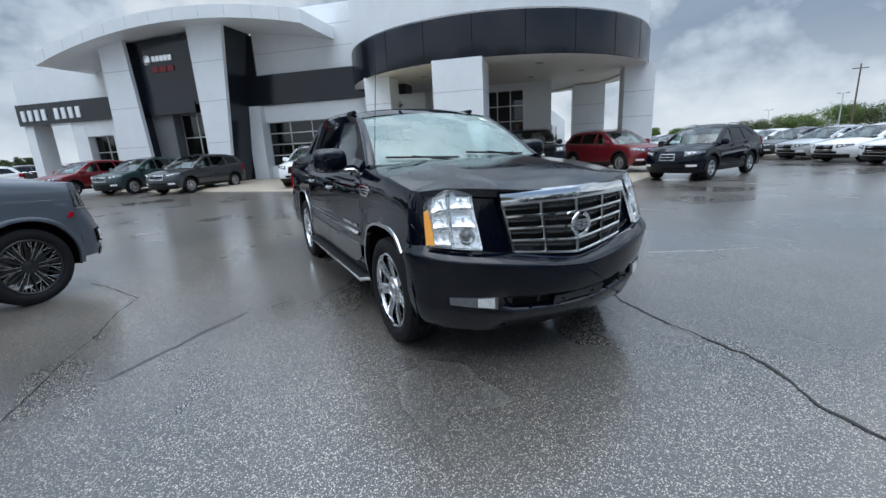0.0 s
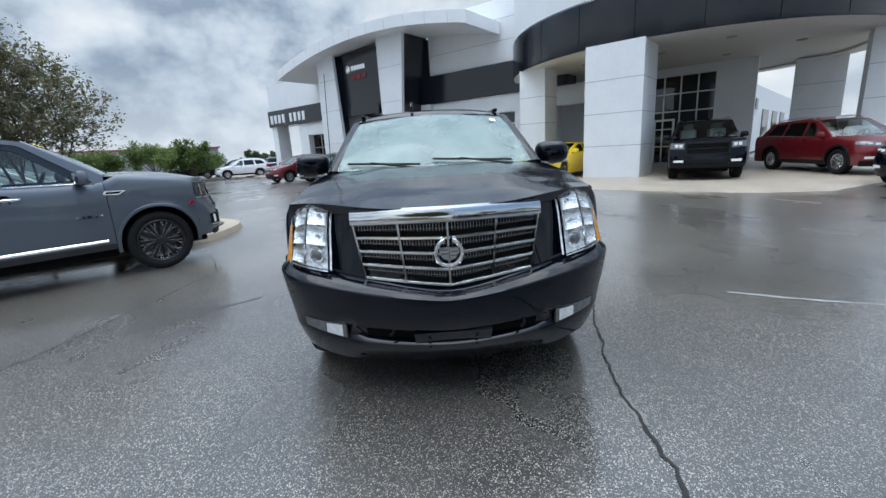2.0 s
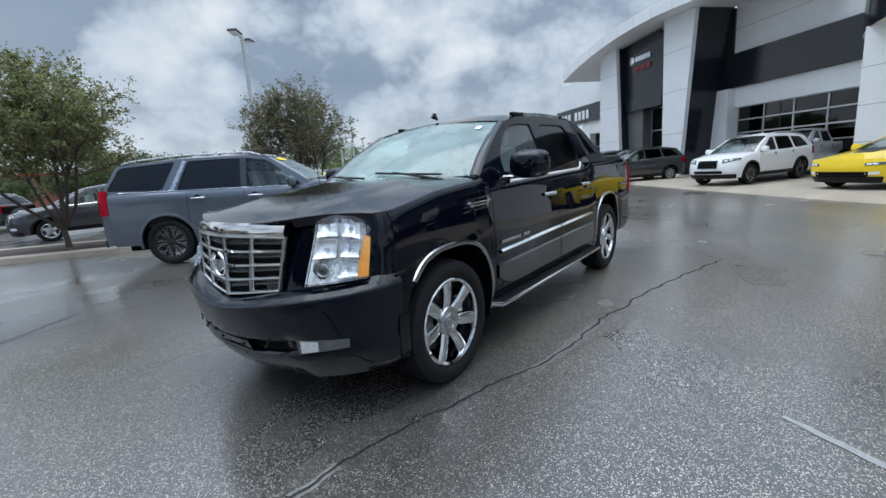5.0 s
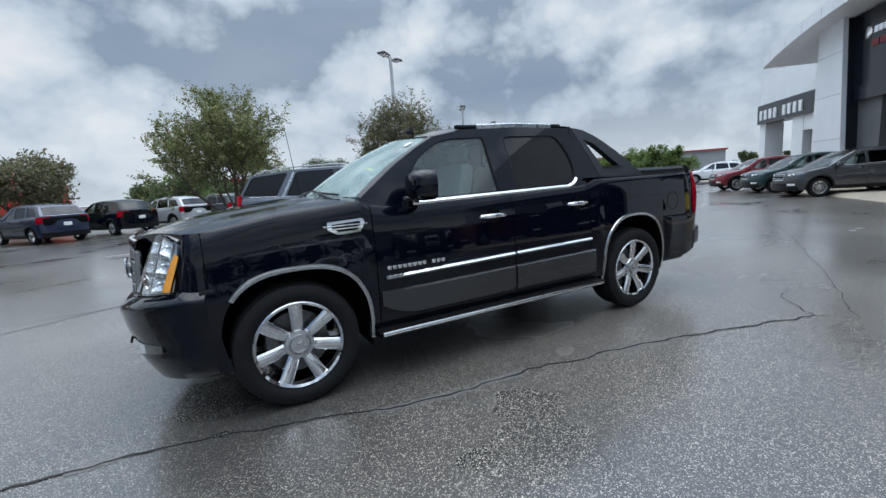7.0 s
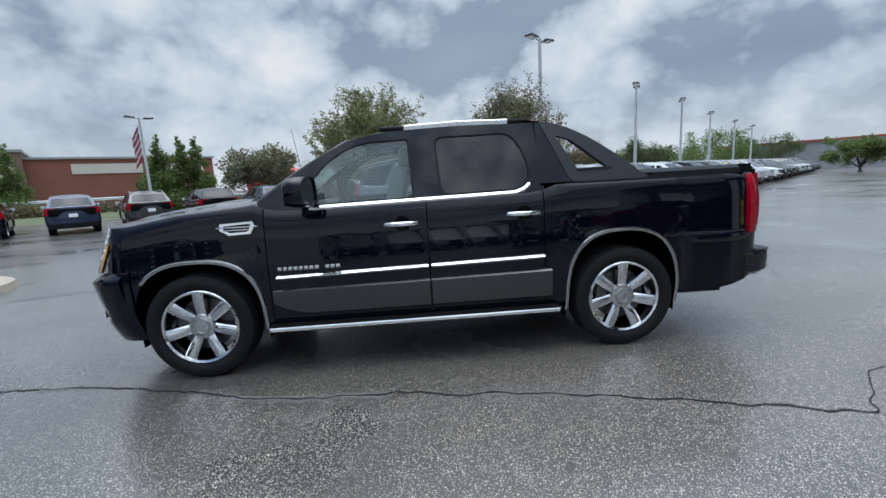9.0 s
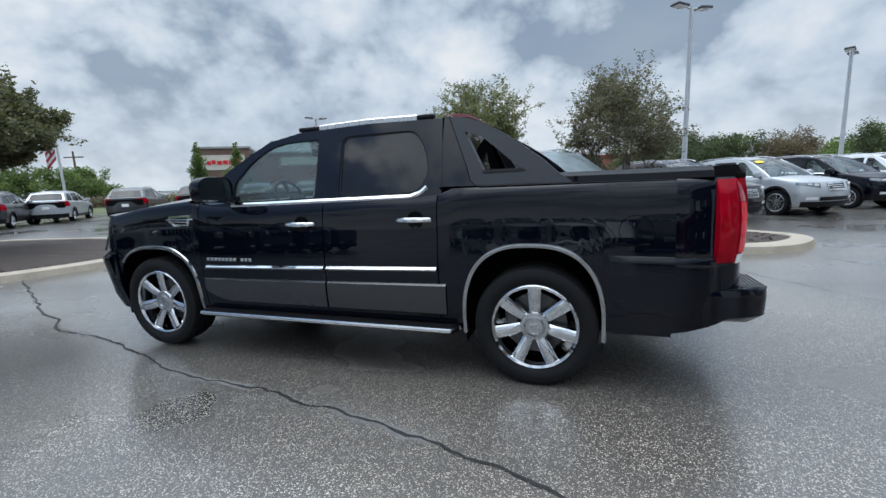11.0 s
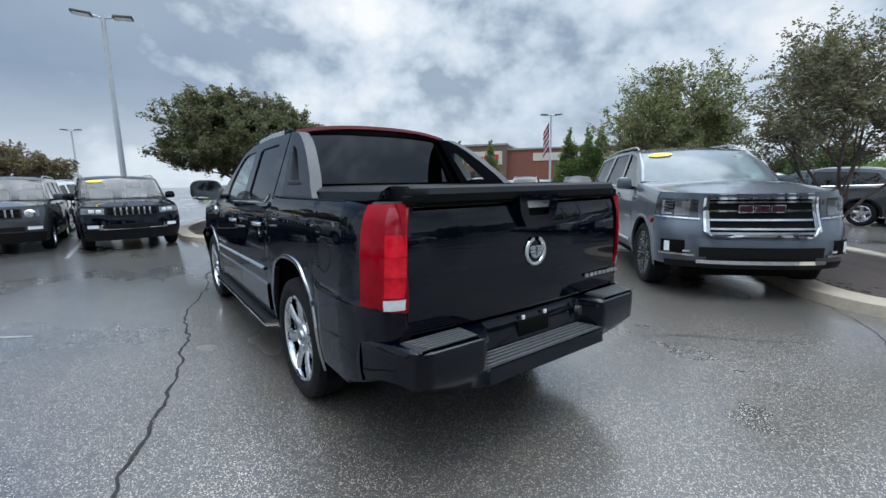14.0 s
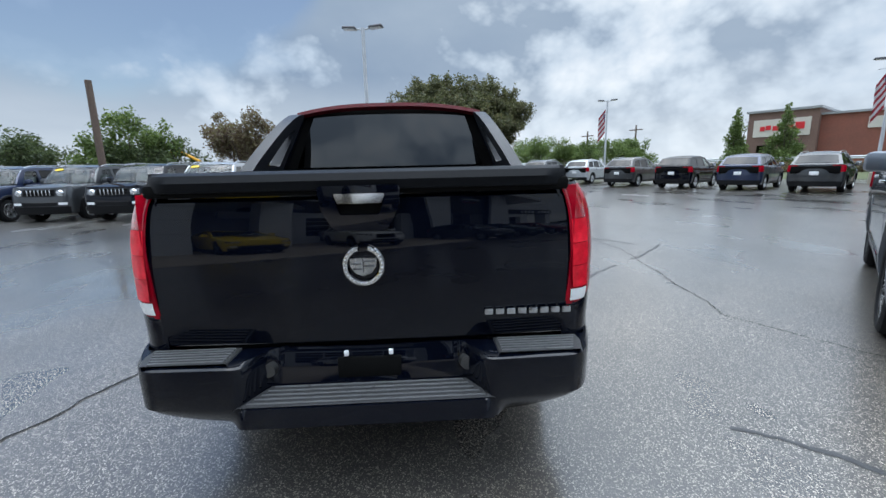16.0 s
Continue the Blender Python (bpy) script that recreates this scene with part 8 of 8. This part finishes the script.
tall_roof = dict(nose=0.03, xf=2.50, xr=-2.58, hw=1.02, af=1.52, ar=-1.43, ra=0.47, tr=0.40, tw=0.27, rim=0.27, sill=0.40, bowf=0.30, pf=2.6, hoodf=1.17, cowlx=1.08, cowl=1.28, beltf=1.22, beltr=1.30,
                  roof=((1.06, 1.28), (0.40, 1.78), (0.0, 1.84), (-1.2, 1.85), (-2.18, 1.80), (-2.42, 1.31)), tumble=0.30, splits=(1.04, -0.06, -1.03), arch="body", low=0.5, kind="alloy5")
common_suv("large black sport utility wagon facing out under the canopy", M_BLACK, (9.9, -9.7, APRON), 150, SHOW, shape=tall_roof, windows=YW, rails=True, rows=(0.2, -0.75), grille=(0.54, 0.80, 1.10, 1, M_PLASTIC), lamps=(0.60, 0.97, 0.92, 1.10))
coupe = Shape(xf=2.38, xr=-2.36, hw=0.95, af=1.44, ar=-1.37, ra=0.375, tr=0.345, tw=0.26, rim=0.26, sill=0.20, bowf=0.36, pf=2.6, bowr=0.25, hoodf=0.76, cowlx=0.85, cowl=0.97, beltf=0.94, beltr=1.02,
              nose=0.05, roof=((0.85, 0.98), (-0.05, 1.31), (-0.45, 1.345), (-0.95, 1.31), (-1.75, 1.03)), crown=0.04, tumble=0.45, splits=(0.86, -0.55), hcrown=0.06, kind="black", arch="none", low=0.34)
CW = (win((0.52, 0.98), (-0.06, 1.25), (-0.45, 1.29), (-0.52, 0.99)), win((-0.62, 1.0), (-0.57, 1.27), (-0.9, 1.25), (-1.25, 1.05)))
yellow_coupe = vehicle("bright yellow two-door sports coupe with black wheels", P_YELLOW, coupe, CW, "car", SHOW, (12.9, -5.6, APRON), 136, "sports_coupe", "coupe", grille=(0.64, 0.31, 0.45, 1, M_PLASTIC), lamps=(0.58, 0.95, 0.575, 0.645), rows=(-0.15,), lowmat=M_PLASTIC)
bm = bmesh.new()
plate(bm, rounded([(1.1, -0.30), (1.75, -0.24), (1.75, 0.24), (1.1, 0.30)], 0.1), [], lambda x, y, k: (x, y, coupe.zt(x) + 0.085 - k), 0.03)
part("bonnet_scoop", bm, M_PLASTIC, yellow_coupe, "black bonnet insert")
common_suv("white crossover with black grille on the apron", P_WHITE, (15.7, -1.95, APRON), 150, SHOW, shape=dict(kind="black"), rails=True, grille=(0.36, 0.62, 0.86, 2, M_PLASTIC))
common_suv("dark grey crossover parked before the tower", P_CHAR, (19.2, 2.9, 0), 137, SHOW, chrome_belt=True)
common_suv("dark green hatchback parked in a row", P_GREEN, (21.9, 5.4, 0), 137, SHOW)
common_suv("red crossover parked in a row", P_REDCAR, (24.3, 8.2, 0), 137, SHOW)
common_suv("silver pickup seen behind a white crossover", P_SILVER, (19.6, -3.4, APRON), 150, SHOW, name="pickup_truck", shape=dict(tr=0.39, ra=0.44, hoodf=1.12, cowl=1.22, beltf=1.20, beltr=1.22, roof=((0.95, 1.24), (0.30, 1.72), (-0.2, 1.78), (-0.62, 1.74), (-0.72, 1.24)), splits=(0.95, 0.0, -0.78), sill=0.42), windows=(win((0.70, 1.26), (0.25, 1.66), (0.05, 1.68), (0.04, 1.26)), win((-0.05, 1.26), (-0.05, 1.68), (-0.55, 1.66), (-0.60, 1.26))), rows=(0.3,))

LOT = "cars parked beyond the island"
bd = common_suv("dark bronze crossover with chrome wheels parked beyond the island", P_BROWN, (4.6, 10.7, 0), 304, LOT, shape=dict(kind="alloy10", rim=0.255, tr=0.36, handle_mat=M_CHROME), chrome_belt=True, rails=True, grille=(0.33, 0.64, 0.83, 5, M_SILVERTRIM))
bs = common_suv("silver crossover parked beyond the island", P_SILVER, (7.2, 12.4, 0), 302, LOT, shape=dict(kind="alloy10", rim=0.245, tr=0.36), chrome_belt=True, rails=True, sticker=True, grille=(0.30, 0.70, 0.90, 4, M_CHROME))
bk = common_suv("black crossover parked in a row", M_BLACK, (9.7, 14.2, 0), 302, LOT, shape=dict(kind="alloy10"), chrome_belt=True, rails=True)
wh = common_suv("white crossover parked in a row", P_WHITE, (12.2, 16.0, 0), 302, LOT, shape=dict(kind="alloy5"), rails=True)
gy = common_suv("dark green-grey crossover parked behind a tree", P_CHAR, (0.61, 16.04, 0), 172, LOT, shape=dict(kind="alloy5"), chrome_belt=True)

SED = dict(xf=2.40, xr=-2.40, hw=0.92, hoodf=0.74, cowlx=1.0, cowl=0.95, beltf=0.94, beltr=1.02, tr=0.335, ra=0.37, roof=((1.0, 0.97), (0.10, 1.38), (-0.4, 1.44), (-0.95, 1.40), (-1.75, 1.05)), splits=(0.90, -0.05, -0.98), arch="none", sill=0.22, low=0.34)
SW = (win((0.66, 0.99), (0.08, 1.33), (-0.06, 1.34), (-0.07, 0.99)), win((-0.14, 1.0), (-0.14, 1.35), (-0.80, 1.33), (-1.12, 1.06), (-1.10, 1.02)))
sedan_w = common_suv("white saloon parked in a far row", P_WHITE, (0.9, -20.9, 0), 66, LOT, shape=SED, windows=SW, name="saloon_car")
sedan_s = common_suv("silver saloon parked in a far row", P_SILVER, (-1.2, -19.3, 0), 66, LOT, shape=SED, windows=SW, name="saloon_car")
sedan_k = common_suv("dark grey saloon parked in a far row", P_CHAR, (-3.3, -17.7, 0), 66, LOT, shape=SED, windows=SW, name="saloon_car")

# boxy four-wheel drives in the bays behind
JP = dict(nose=0.04, xf=2.12, xr=-2.10, hw=0.90, af=1.30, ar=-1.27, ra=0.41, tr=0.35, bowf=0.22, pf=3.2, bowr=0.18, hoodf=1.04, cowlx=0.90, cowl=1.14, beltf=1.12, beltr=1.16, roof=((0.88, 1.16), (0.48, 1.62), (0.0, 1.68), (-1.2, 1.68), (-1.85, 1.63), (-2.0, 1.17)), tumble=0.22, splits=(0.88, -0.05, -0.95), kind="alloy5", low=0.48)
JW = (win((0.66, 1.17), (0.42, 1.55), (0.02, 1.58), (0.0, 1.17)), win((-0.08, 1.17), (-0.08, 1.59), (-0.86, 1.59), (-0.94, 1.18)), win((-1.05, 1.19), (-1.0, 1.58), (-1.66, 1.56), (-1.80, 1.21)))
BAYS = "four-wheel drives in the bays"
GCS = dict(xf=2.38, xr=-2.38, hw=0.96, bowf=0.42, pf=2.5, hoodf=1.0, tr=0.375, ra=0.43, af=1.44, ar=-1.40)


def boxy_car(label, body, loc, sticker=True, heading=0, sleek=False):
    shp = Shape(**({**JP, **GCS} if sleek else JP))
    j = vehicle(label, body, shp, JW, "car", BAYS, loc, heading, "four_wheel_drive", sticker=sticker, rails=True, grille=(0.50, 0.80, 0.98, 1, M_PLASTIC), lamps=(0.54, 0.95, 0.80, 0.93) if sleek else (0.56, 0.84, 0.78, 0.94), rows=(0.1, -0.75))
    bm = bmesh.new()
    for i in range(7):
        y = -0.33 + 0.11 * i
        x, _ = shp.fx(y / 0.9, 0.89, 0.03)
        box(bm, (x, y, 0.89), (0.02, 0.035, 0.17), 0.006)
    part("slotted_grille", bm, M_CHROME if body is not P_SILVER else M_SILVERTRIM, j)
    if sleek:
        bm = bmesh.new()
        patch(bm, shp.fx, -0.62, 0.62, 0.49, 0.51, 0.03, 15, 3)
        for s in (1, -1):
            a, b = sorted((s * 0.60, s * 0.66))
            patch(bm, shp.fx, a, b, 0.49, 0.60, 0.028, 4, 4)
        part("bumper_trim", bm, M_CHROME, j, "bright lower bumper strip")
    for s in (1, -1) if not sleek else ():
        bm = bmesh.new()
        x, y = shp.fx(s * 0.66, 0.87, 0.02)
        lathe(bm, [(0.0001, 0.03), (0.07, 0.025), (0.095, 0.0), (0.10, -0.03)], 18, Matrix.Translation((x, y, 0.875)) @ Matrix.Rotation(math.pi / 2, 4, "Y"))
        part("round_headlight", bm, M_LAMPCHROME, j)
    return j


boxy_car("dark grey boxy four-wheel drive with bright grille slots", P_CHAR, (-10.6, -4.2, 0))
boxy_car("silver boxy four-wheel drive with a yellow sticker", P_SILVER, (-10.3, -6.6, 0))
boxy_car("black boxy four-wheel drive in a bay", M_BLACK, (-10.6, -8.95, 0), False)
boxy_car("black boxy four-wheel drive with a yellow sticker in a bay", P_CHAR, (-10.9, -11.3, 0))
boxy_car("dark blue boxy four-wheel drive in a bay", P_NAVY, (-10.7, -13.6, 0))
boxy_car("grey boxy four-wheel drive in a bay", P_CHAR, (-10.7, -15.9, 0), False)
boxy_car("black four-wheel drive with bright grille slots and yellow sticker", M_BLACK, (-9.9, -2.0, 0), heading=6, sleek=True)

copy_thing(wh, pose(-15.6, -3.9, 0, 0, 0, 165))

# row that stands with its tails to the drive
ROW = "row of parked cars seen from behind"
kinds = [common_suv("black crossover with red tail lamps in a row", M_BLACK, (-11.2, 19.6, 0), 128, ROW), common_suv("charcoal crossover with red tail lamps in a row", P_CHAR, (-13.6, 18.0, 0), 128, ROW, rails=True), common_suv("silver crossover in a row", P_SILVER, (-26.2, 12.4, 0), 134, ROW), common_suv("dark blue crossover with red tail lamps in a row", P_NAVY, (-16.0, 16.6, 0), 128, ROW)]
order = [0, 1, 3, 0, 2, 1]
for i, (x, y) in enumerate(((-18.6, 15.0), (-21.4, 13.4), (-8.8, 21.4), (-6.4, 23.2), (-4.0, 25.0), (-1.6, 26.8))):
    copy_thing(kinds[order[i]], pose(x, y, 0, 0, 0, 128))
for i, (x, y) in enumerate(((-27.6, 6.6), (-25.0, 9.0))):
    copy_thing(kinds[(0, 1)[i]], pose(x, y, 0, 0, 0, 138))
# far rows
for i in range(14):
    k = (bk, wh, bs, bd)[(i * 7 + i // 3) % 4]
    copy_thing(k, pose(14.8 + 2.45 * i, 18.0 + 2.1 * i, 0, 0, 0, 302))
for i in range(12):
    k = (sedan_w, sedan_s, sedan_w, sedan_k)[(i * 5 + i // 2) % 4]
    copy_thing(k, pose(3.0 + 2.1 * i, -22.5 - 1.6 * i, 0, 0, 0, 66))
copy_thing(wh, pose(35.5, 16.6, 0, 0, 0, 118))
for i, (x, y) in enumerate(((42.0, 20.0), (45.0, 17.5), (39.0, 23.0), (48.0, 15.0))):
    copy_thing((bk, bd, bk, bs)[i], pose(x, y, 0, 0, 0, 112))

# ---------------------------------------------------------------- distance


def far_tree(x, y, h, r, mat_, seed, n=12000, shape="round"):
    tree((x, y, 0), h - r * 0.18, r, {"fresh_leaves": "bright green tree in the distance", "dark_leaves": "dark green tree in the distance", "bronze_leaves": "bronze-leaved tree in the distance"}.get(mat_.name, "tree in the distance"), mat_, seed, n, 0.10, 0.12, h * 0.10, "distant trees", shape)


def polar(eye, a, d):
    return eye[0] + d * math.cos(radians(a)), eye[1] + d * math.sin(radians(a))


for i, (a, d, h, r, m) in enumerate(((111.4, 34, 5.0, 3.5, M_LEAFSPARSE), (121.5, 43, 2.9, 2.2, M_LEAFDARK), (98, 45, 4.2, 3.6, M_LEAFDARK), (90, 55, 4.6, 3.8, M_LEAFDARK), (83, 60, 5.0, 4.2, M_LEAFDARK), (78.5, 58, 7.0, 4.6, M_LEAFDARK), (74.5, 60, 6.0, 4.0, M_LEAFDARK), (69, 60, 5.5, 4.2, M_LEAFRED), (62, 66, 6.0, 4.5, M_LEAFDARK), (55, 70, 7.0, 5.0, M_LEAFGREEN), (50, 80, 6.0, 5.0, M_LEAFDARK))):
    far_tree(*polar((1.5, -4), a, d), h, r, m, 20 + i)
for i, (a, d, h, r, m) in enumerate(((191.5, 35, 5.4, 2.7, M_LEAFRED), (201.5, 33, 5.7, 3.1, M_LEAFRED), (196, 48, 4.2, 3.2, M_LEAFDARK), (-146.8 % 360, 34, 5.2, 3.0, M_LEAFGREEN), (212, 34, 4.0, 3.6, M_LEAFDARK), (222, 40, 4.4, 3.8, M_LEAFDARK), (165, 55, 5.0, 4.0, M_LEAFGREEN), (160, 50, 4.4, 3.2, M_LEAFGREEN), (154, 48, 4.0, 3.0, M_LEAFGREEN))):
    far_tree(*polar((4.5, 0), a, d), h, r, m, 40 + i)
for i, (a, d, h, r, m) in enumerate(((30.4, 62, 4.6, 3.5, M_LEAFGREEN), (35.3, 60, 4.0, 2.8, M_LEAFGREEN), (-64, 105, 3.6, 5.0, M_LEAFDARK), (-66.5, 105, 4.3, 5.0, M_LEAFGREEN), (-70.3, 100, 5.2, 5.6, M_LEAFGREEN), (-72.5, 100, 5.2, 5.4, M_LEAFDARK), (-60, 110, 2.8, 4.0, M_LEAFDARK), (-56.5, 110, 3.0, 3.6, M_LEAFGREEN), (-53, 110, 3.4, 2.6, M_LEAFGREEN), (-76, 100, 5.0, 5.4, M_LEAFGREEN), (-50, 110, 3.0, 3.6, M_LEAFDARK), (-46, 110, 3.2, 4.2, M_LEAFGREEN), (26.4, 43.9, 3.8, 2.3, M_LEAFGREEN), (20.0, 59.9, 3.0, 1.9, M_LEAFDARK), (17.2, 61.9, 2.9, 1.5, M_LEAFDARK))):
    far_tree(*polar((-4.6, 1), a, d), h, r, m, 60 + i)
for i, (ex, ey, a, d) in enumerate(((4.5, 0, 142.9, 50), (4.5, 0, 138.6, 50), (0.25, -4.1, 119.9, 38), (0.25, -4.1, 118.0, 39), (0.25, -4.1, 116.3, 39))):
    far_tree(*polar((ex, ey), a, d), 6.6 if i < 2 else 6.2, 1.6 if i < 2 else 1.4, M_LEAFGREEN, 80 + i, 9000, "column")

# wooded rise behind the rows
wood = random.Random(77)
bm = bmesh.new()
hill = []
for i in range(170):
    a, d = wood.uniform(58, 99), wood.uniform(120, 165)
    crest = (d - 112) * 0.19 * (0.62 + 0.24 * math.sin(a * 0.62) + 0.16 * math.sin(a * 1.9 + 1.0))
    hill.append((Vector((*polar((3, -3), a, d), max(2.0, crest))), wood.uniform(2.4, 4.4)))
leaf_cloud(bm, hill, 30000, 0.42, wood)
solid("wooded_rise", bm, M_LEAFGREEN, "distant wooded rise, mixed greens", "woods", kind="stuff", smooth=False)

# grass verge and hedge line
bm = bmesh.new()
vx = [polar((0, 0), a, 36.0) for a in range(95, 176, 4)]
grid(bm, lambda i, k: (vx[i][0] * (1, 1.05, 1.25, 2.2)[k], vx[i][1] * (1, 1.05, 1.25, 2.2)[k], (0.005, 0.35, 0.7, 0.9)[k]), range(len(vx)), range(4))
solid("grass_verge", bm, M_GRASS, "green grass verge beyond the car park", "grass", kind="structure")

hedge = random.Random(31)
bm = bmesh.new()
leaf_cloud(bm, [(Vector((*polar((0, 0), 96 + 0.55 * i, 39 + hedge.uniform(-0.3, 0.3)), 0.75)), hedge.uniform(0.5, 0.8)) for i in range(140)], 26000, 0.09, hedge)
solid("hedge", bm, M_LEAFRED, "low bronze hedge along the verge", "hedge", kind="stuff", smooth=False)


def guard_rail():
    gr = thing("guard_rail", "pale steel guard rail beside the road", "guard rail")
    pts = [polar((0, 0), a, 46.0) for a in range(98, 176, 3)]
    bm = bmesh.new()
    prof = ((0.0, 1.30), (0.05, 1.36), (0.0, 1.43), (0.05, 1.50), (0.0, 1.58))
    grid(bm, lambda i, j: (pts[i][0] * (1 - prof[j][0] / 46), pts[i][1] * (1 - prof[j][0] / 46), prof[j][1]), range(len(pts)), range(5))
    part("rail", bm, M_POLE, gr)
    for x, y in pts[::2]:
        bm = bmesh.new()
        box(bm, (x * 1.002, y * 1.002, 1.0), (0.12, 0.12, 1.1))
        part("post", bm, M_POLE, gr)


guard_rail()


def brick_store():
    st = thing("store_building", "low red-brick store with a pale sign band", "building", "", (-36.5, 46.8, 0.8), 216.0)
    bm = bmesh.new()
    box(bm, (-3.5, -6, 2.6), (18, 12, 5.2))
    part("brick_wall", bm, M_BRICK, st, smooth=False)
    bm = bmesh.new()
    for x, w in ((-8.6, 5.5), (-1.6, 6.5)):
        box(bm, (x, 0.05, 4.1), (w, 0.12, 1.1))
    part("sign_band", bm, M_SIGNBAND, st, smooth=False)
    bm = bmesh.new()
    box(bm, (-3.5, -6, 5.3), (18.4, 12.4, 0.22))
    part("parapet", bm, M_GREYPANEL, st, smooth=False)
    bm = bmesh.new()
    box(bm, (8.6, -5.5, 2.95), (6.4, 13, 5.9))
    ent = part("entrance_block", bm, M_DULLBRICK, st, smooth=False)
    bm = bmesh.new()
    box(bm, (8.6, 1.05, 4.1), (5.2, 0.12, 1.9))
    part("sign_panel", bm, M_SIGNBAND, ent, smooth=False)
    bm = bmesh.new()
    box(bm, (8.6, -5.5, 6.0), (6.8, 13.4, 0.25))
    part("parapet", bm, M_GREYPANEL, ent, smooth=False)
    for x, w, z in ((6.9, 0.8, 4.2), (7.7, 0.5, 4.05), (8.35, 0.6, 4.1), (9.05, 0.6, 4.05), (9.75, 0.5, 4.15), (10.3, 0.45, 4.05)):
        bm = bmesh.new()
        box(bm, (x, 1.14, z), (w, 0.06, 0.75 if w > 0.7 else 0.5), 0.02)
        part("sign_bar", bm, M_SIGNRED, ent, "red sign bar", smooth=False)
    bm = bmesh.new()
    for x in (7.2, 9.9):
        box(bm, (x, 1.02, 1.2), (1.6, 0.06, 2.0))
    part("store_window", bm, M_TINT, ent, smooth=False)


brick_store()


def shed(loc, heading, w, h, label, matw, roofm):
    s = thing("warehouse", label, "building", "", loc, heading)
    bm = bmesh.new()
    box(bm, (0, 0, h / 2), (w, 14, h))
    part("wall", bm, matw, s, smooth=False)
    bm = bmesh.new()
    box(bm, (0, 0, h + 0.12), (w + 0.6, 14.6, 0.3))
    part("roof", bm, roofm, s, smooth=False)


M_SHEDRED = plain("red_roof_trim", (0.32, 0.06, 0.05), 0.5, 0, 0.1, 0.5)
shed((*polar((0, -4), 41, 95), 0), 131, 40, 4.2, "long pale low warehouse in the distance", M_GREYPANEL, M_SHEDRED)
shed((*polar((-4.5, 0), 35, 90), 0), 125, 16, 2.6, "pale low building in the distance", M_GREYPANEL, M_GREYPANEL)
shed((*polar((3.9, -2.5), 87.5, 92), 0), 178, 13, 4.6, "low brick building with a red roof in the distance", M_BRICK, M_SIGNRED)
bm = bmesh.new()
x, y = polar((0, -4), 108, 48)
rs = thing("roadside_shop", "small red-roofed building among trees", "building", "", (x, y, 0.5), 20)
box(bm, (0, 0, 1.4), (5, 4, 2.8))
part("wall", bm, M_SIGNRED, rs, smooth=False)
bm = bmesh.new()
box(bm, (0, 0, 3.3), (5.4, 4.4, 1.2), 0, None, 0.35)
part("roof", bm, M_SIGNRED, rs, smooth=False)
# leaning timber pole, power poles
for (a, d, h, lean) in ((-144.3, 22, 5.0, 0.0),):
    x, y = polar((4.45, 0.24), a, d)
    up = thing("utility_pole", "weathered leaning timber pole", "utility pole", "", (x, y, 0))
    bm = bmesh.new()
    rod(bm, (0, 0, 0), (0, 0, h), 0.15, 0.12, 10)
    part("post", bm, M_WOOD, up)
for eye, a, d, h in (((-4.55, 1.97), -70.8, 90, 10.1), ((4.5, 0), 158.5, 60, 5.5), ((4.5, 0), 153.0, 60, 6.0), ((4.5, 0), 162.0, 70, 5.0)):
    x, y = polar(eye, a, d)
    up = thing("utility_pole", "far timber power pole with crossarm", "utility pole", "power poles", (x, y, 0), 30)
    bm = bmesh.new()
    rod(bm, (0, 0, 0), (0, 0, h), 0.14, 0.09, 8)
    part("post", bm, M_WOOD, up)
    bm = bmesh.new()
    box(bm, (0, 0, h - 0.6), (1.8, 0.1, 0.12))
    part("crossarm", bm, M_WOOD, up)
# digger arm beyond the bays
x, y = polar((4.5, 0), -149.3, 36)
dg = thing("excavator", "yellow excavator with raised boom behind parked cars", "excavator", "", (x, y, 0), 70)
bm = bmesh.new()
box(bm, (0, 0, 1.3), (2.4, 1.8, 1.2), 0.15)
part("cab", bm, M_YELLOWSTEEL, dg)
bm = bmesh.new()
box(bm, (0, 0, 0.4), (3.0, 2.2, 0.7), 0.3)
part("track", bm, M_PLASTIC, dg)
bm = bmesh.new()
for a, b, w in (((0.6, 0, 1.6), (1.6, 0, 2.75), 0.18), ((1.6, 0, 2.75), (2.3, 0, 2.8), 0.16), ((2.3, 0, 2.8), (4.0, 0, 2.1), 0.13)):
    rod(bm, a, b, w, w * 0.8, 8)
part("boom", bm, M_YELLOWSTEEL, dg)
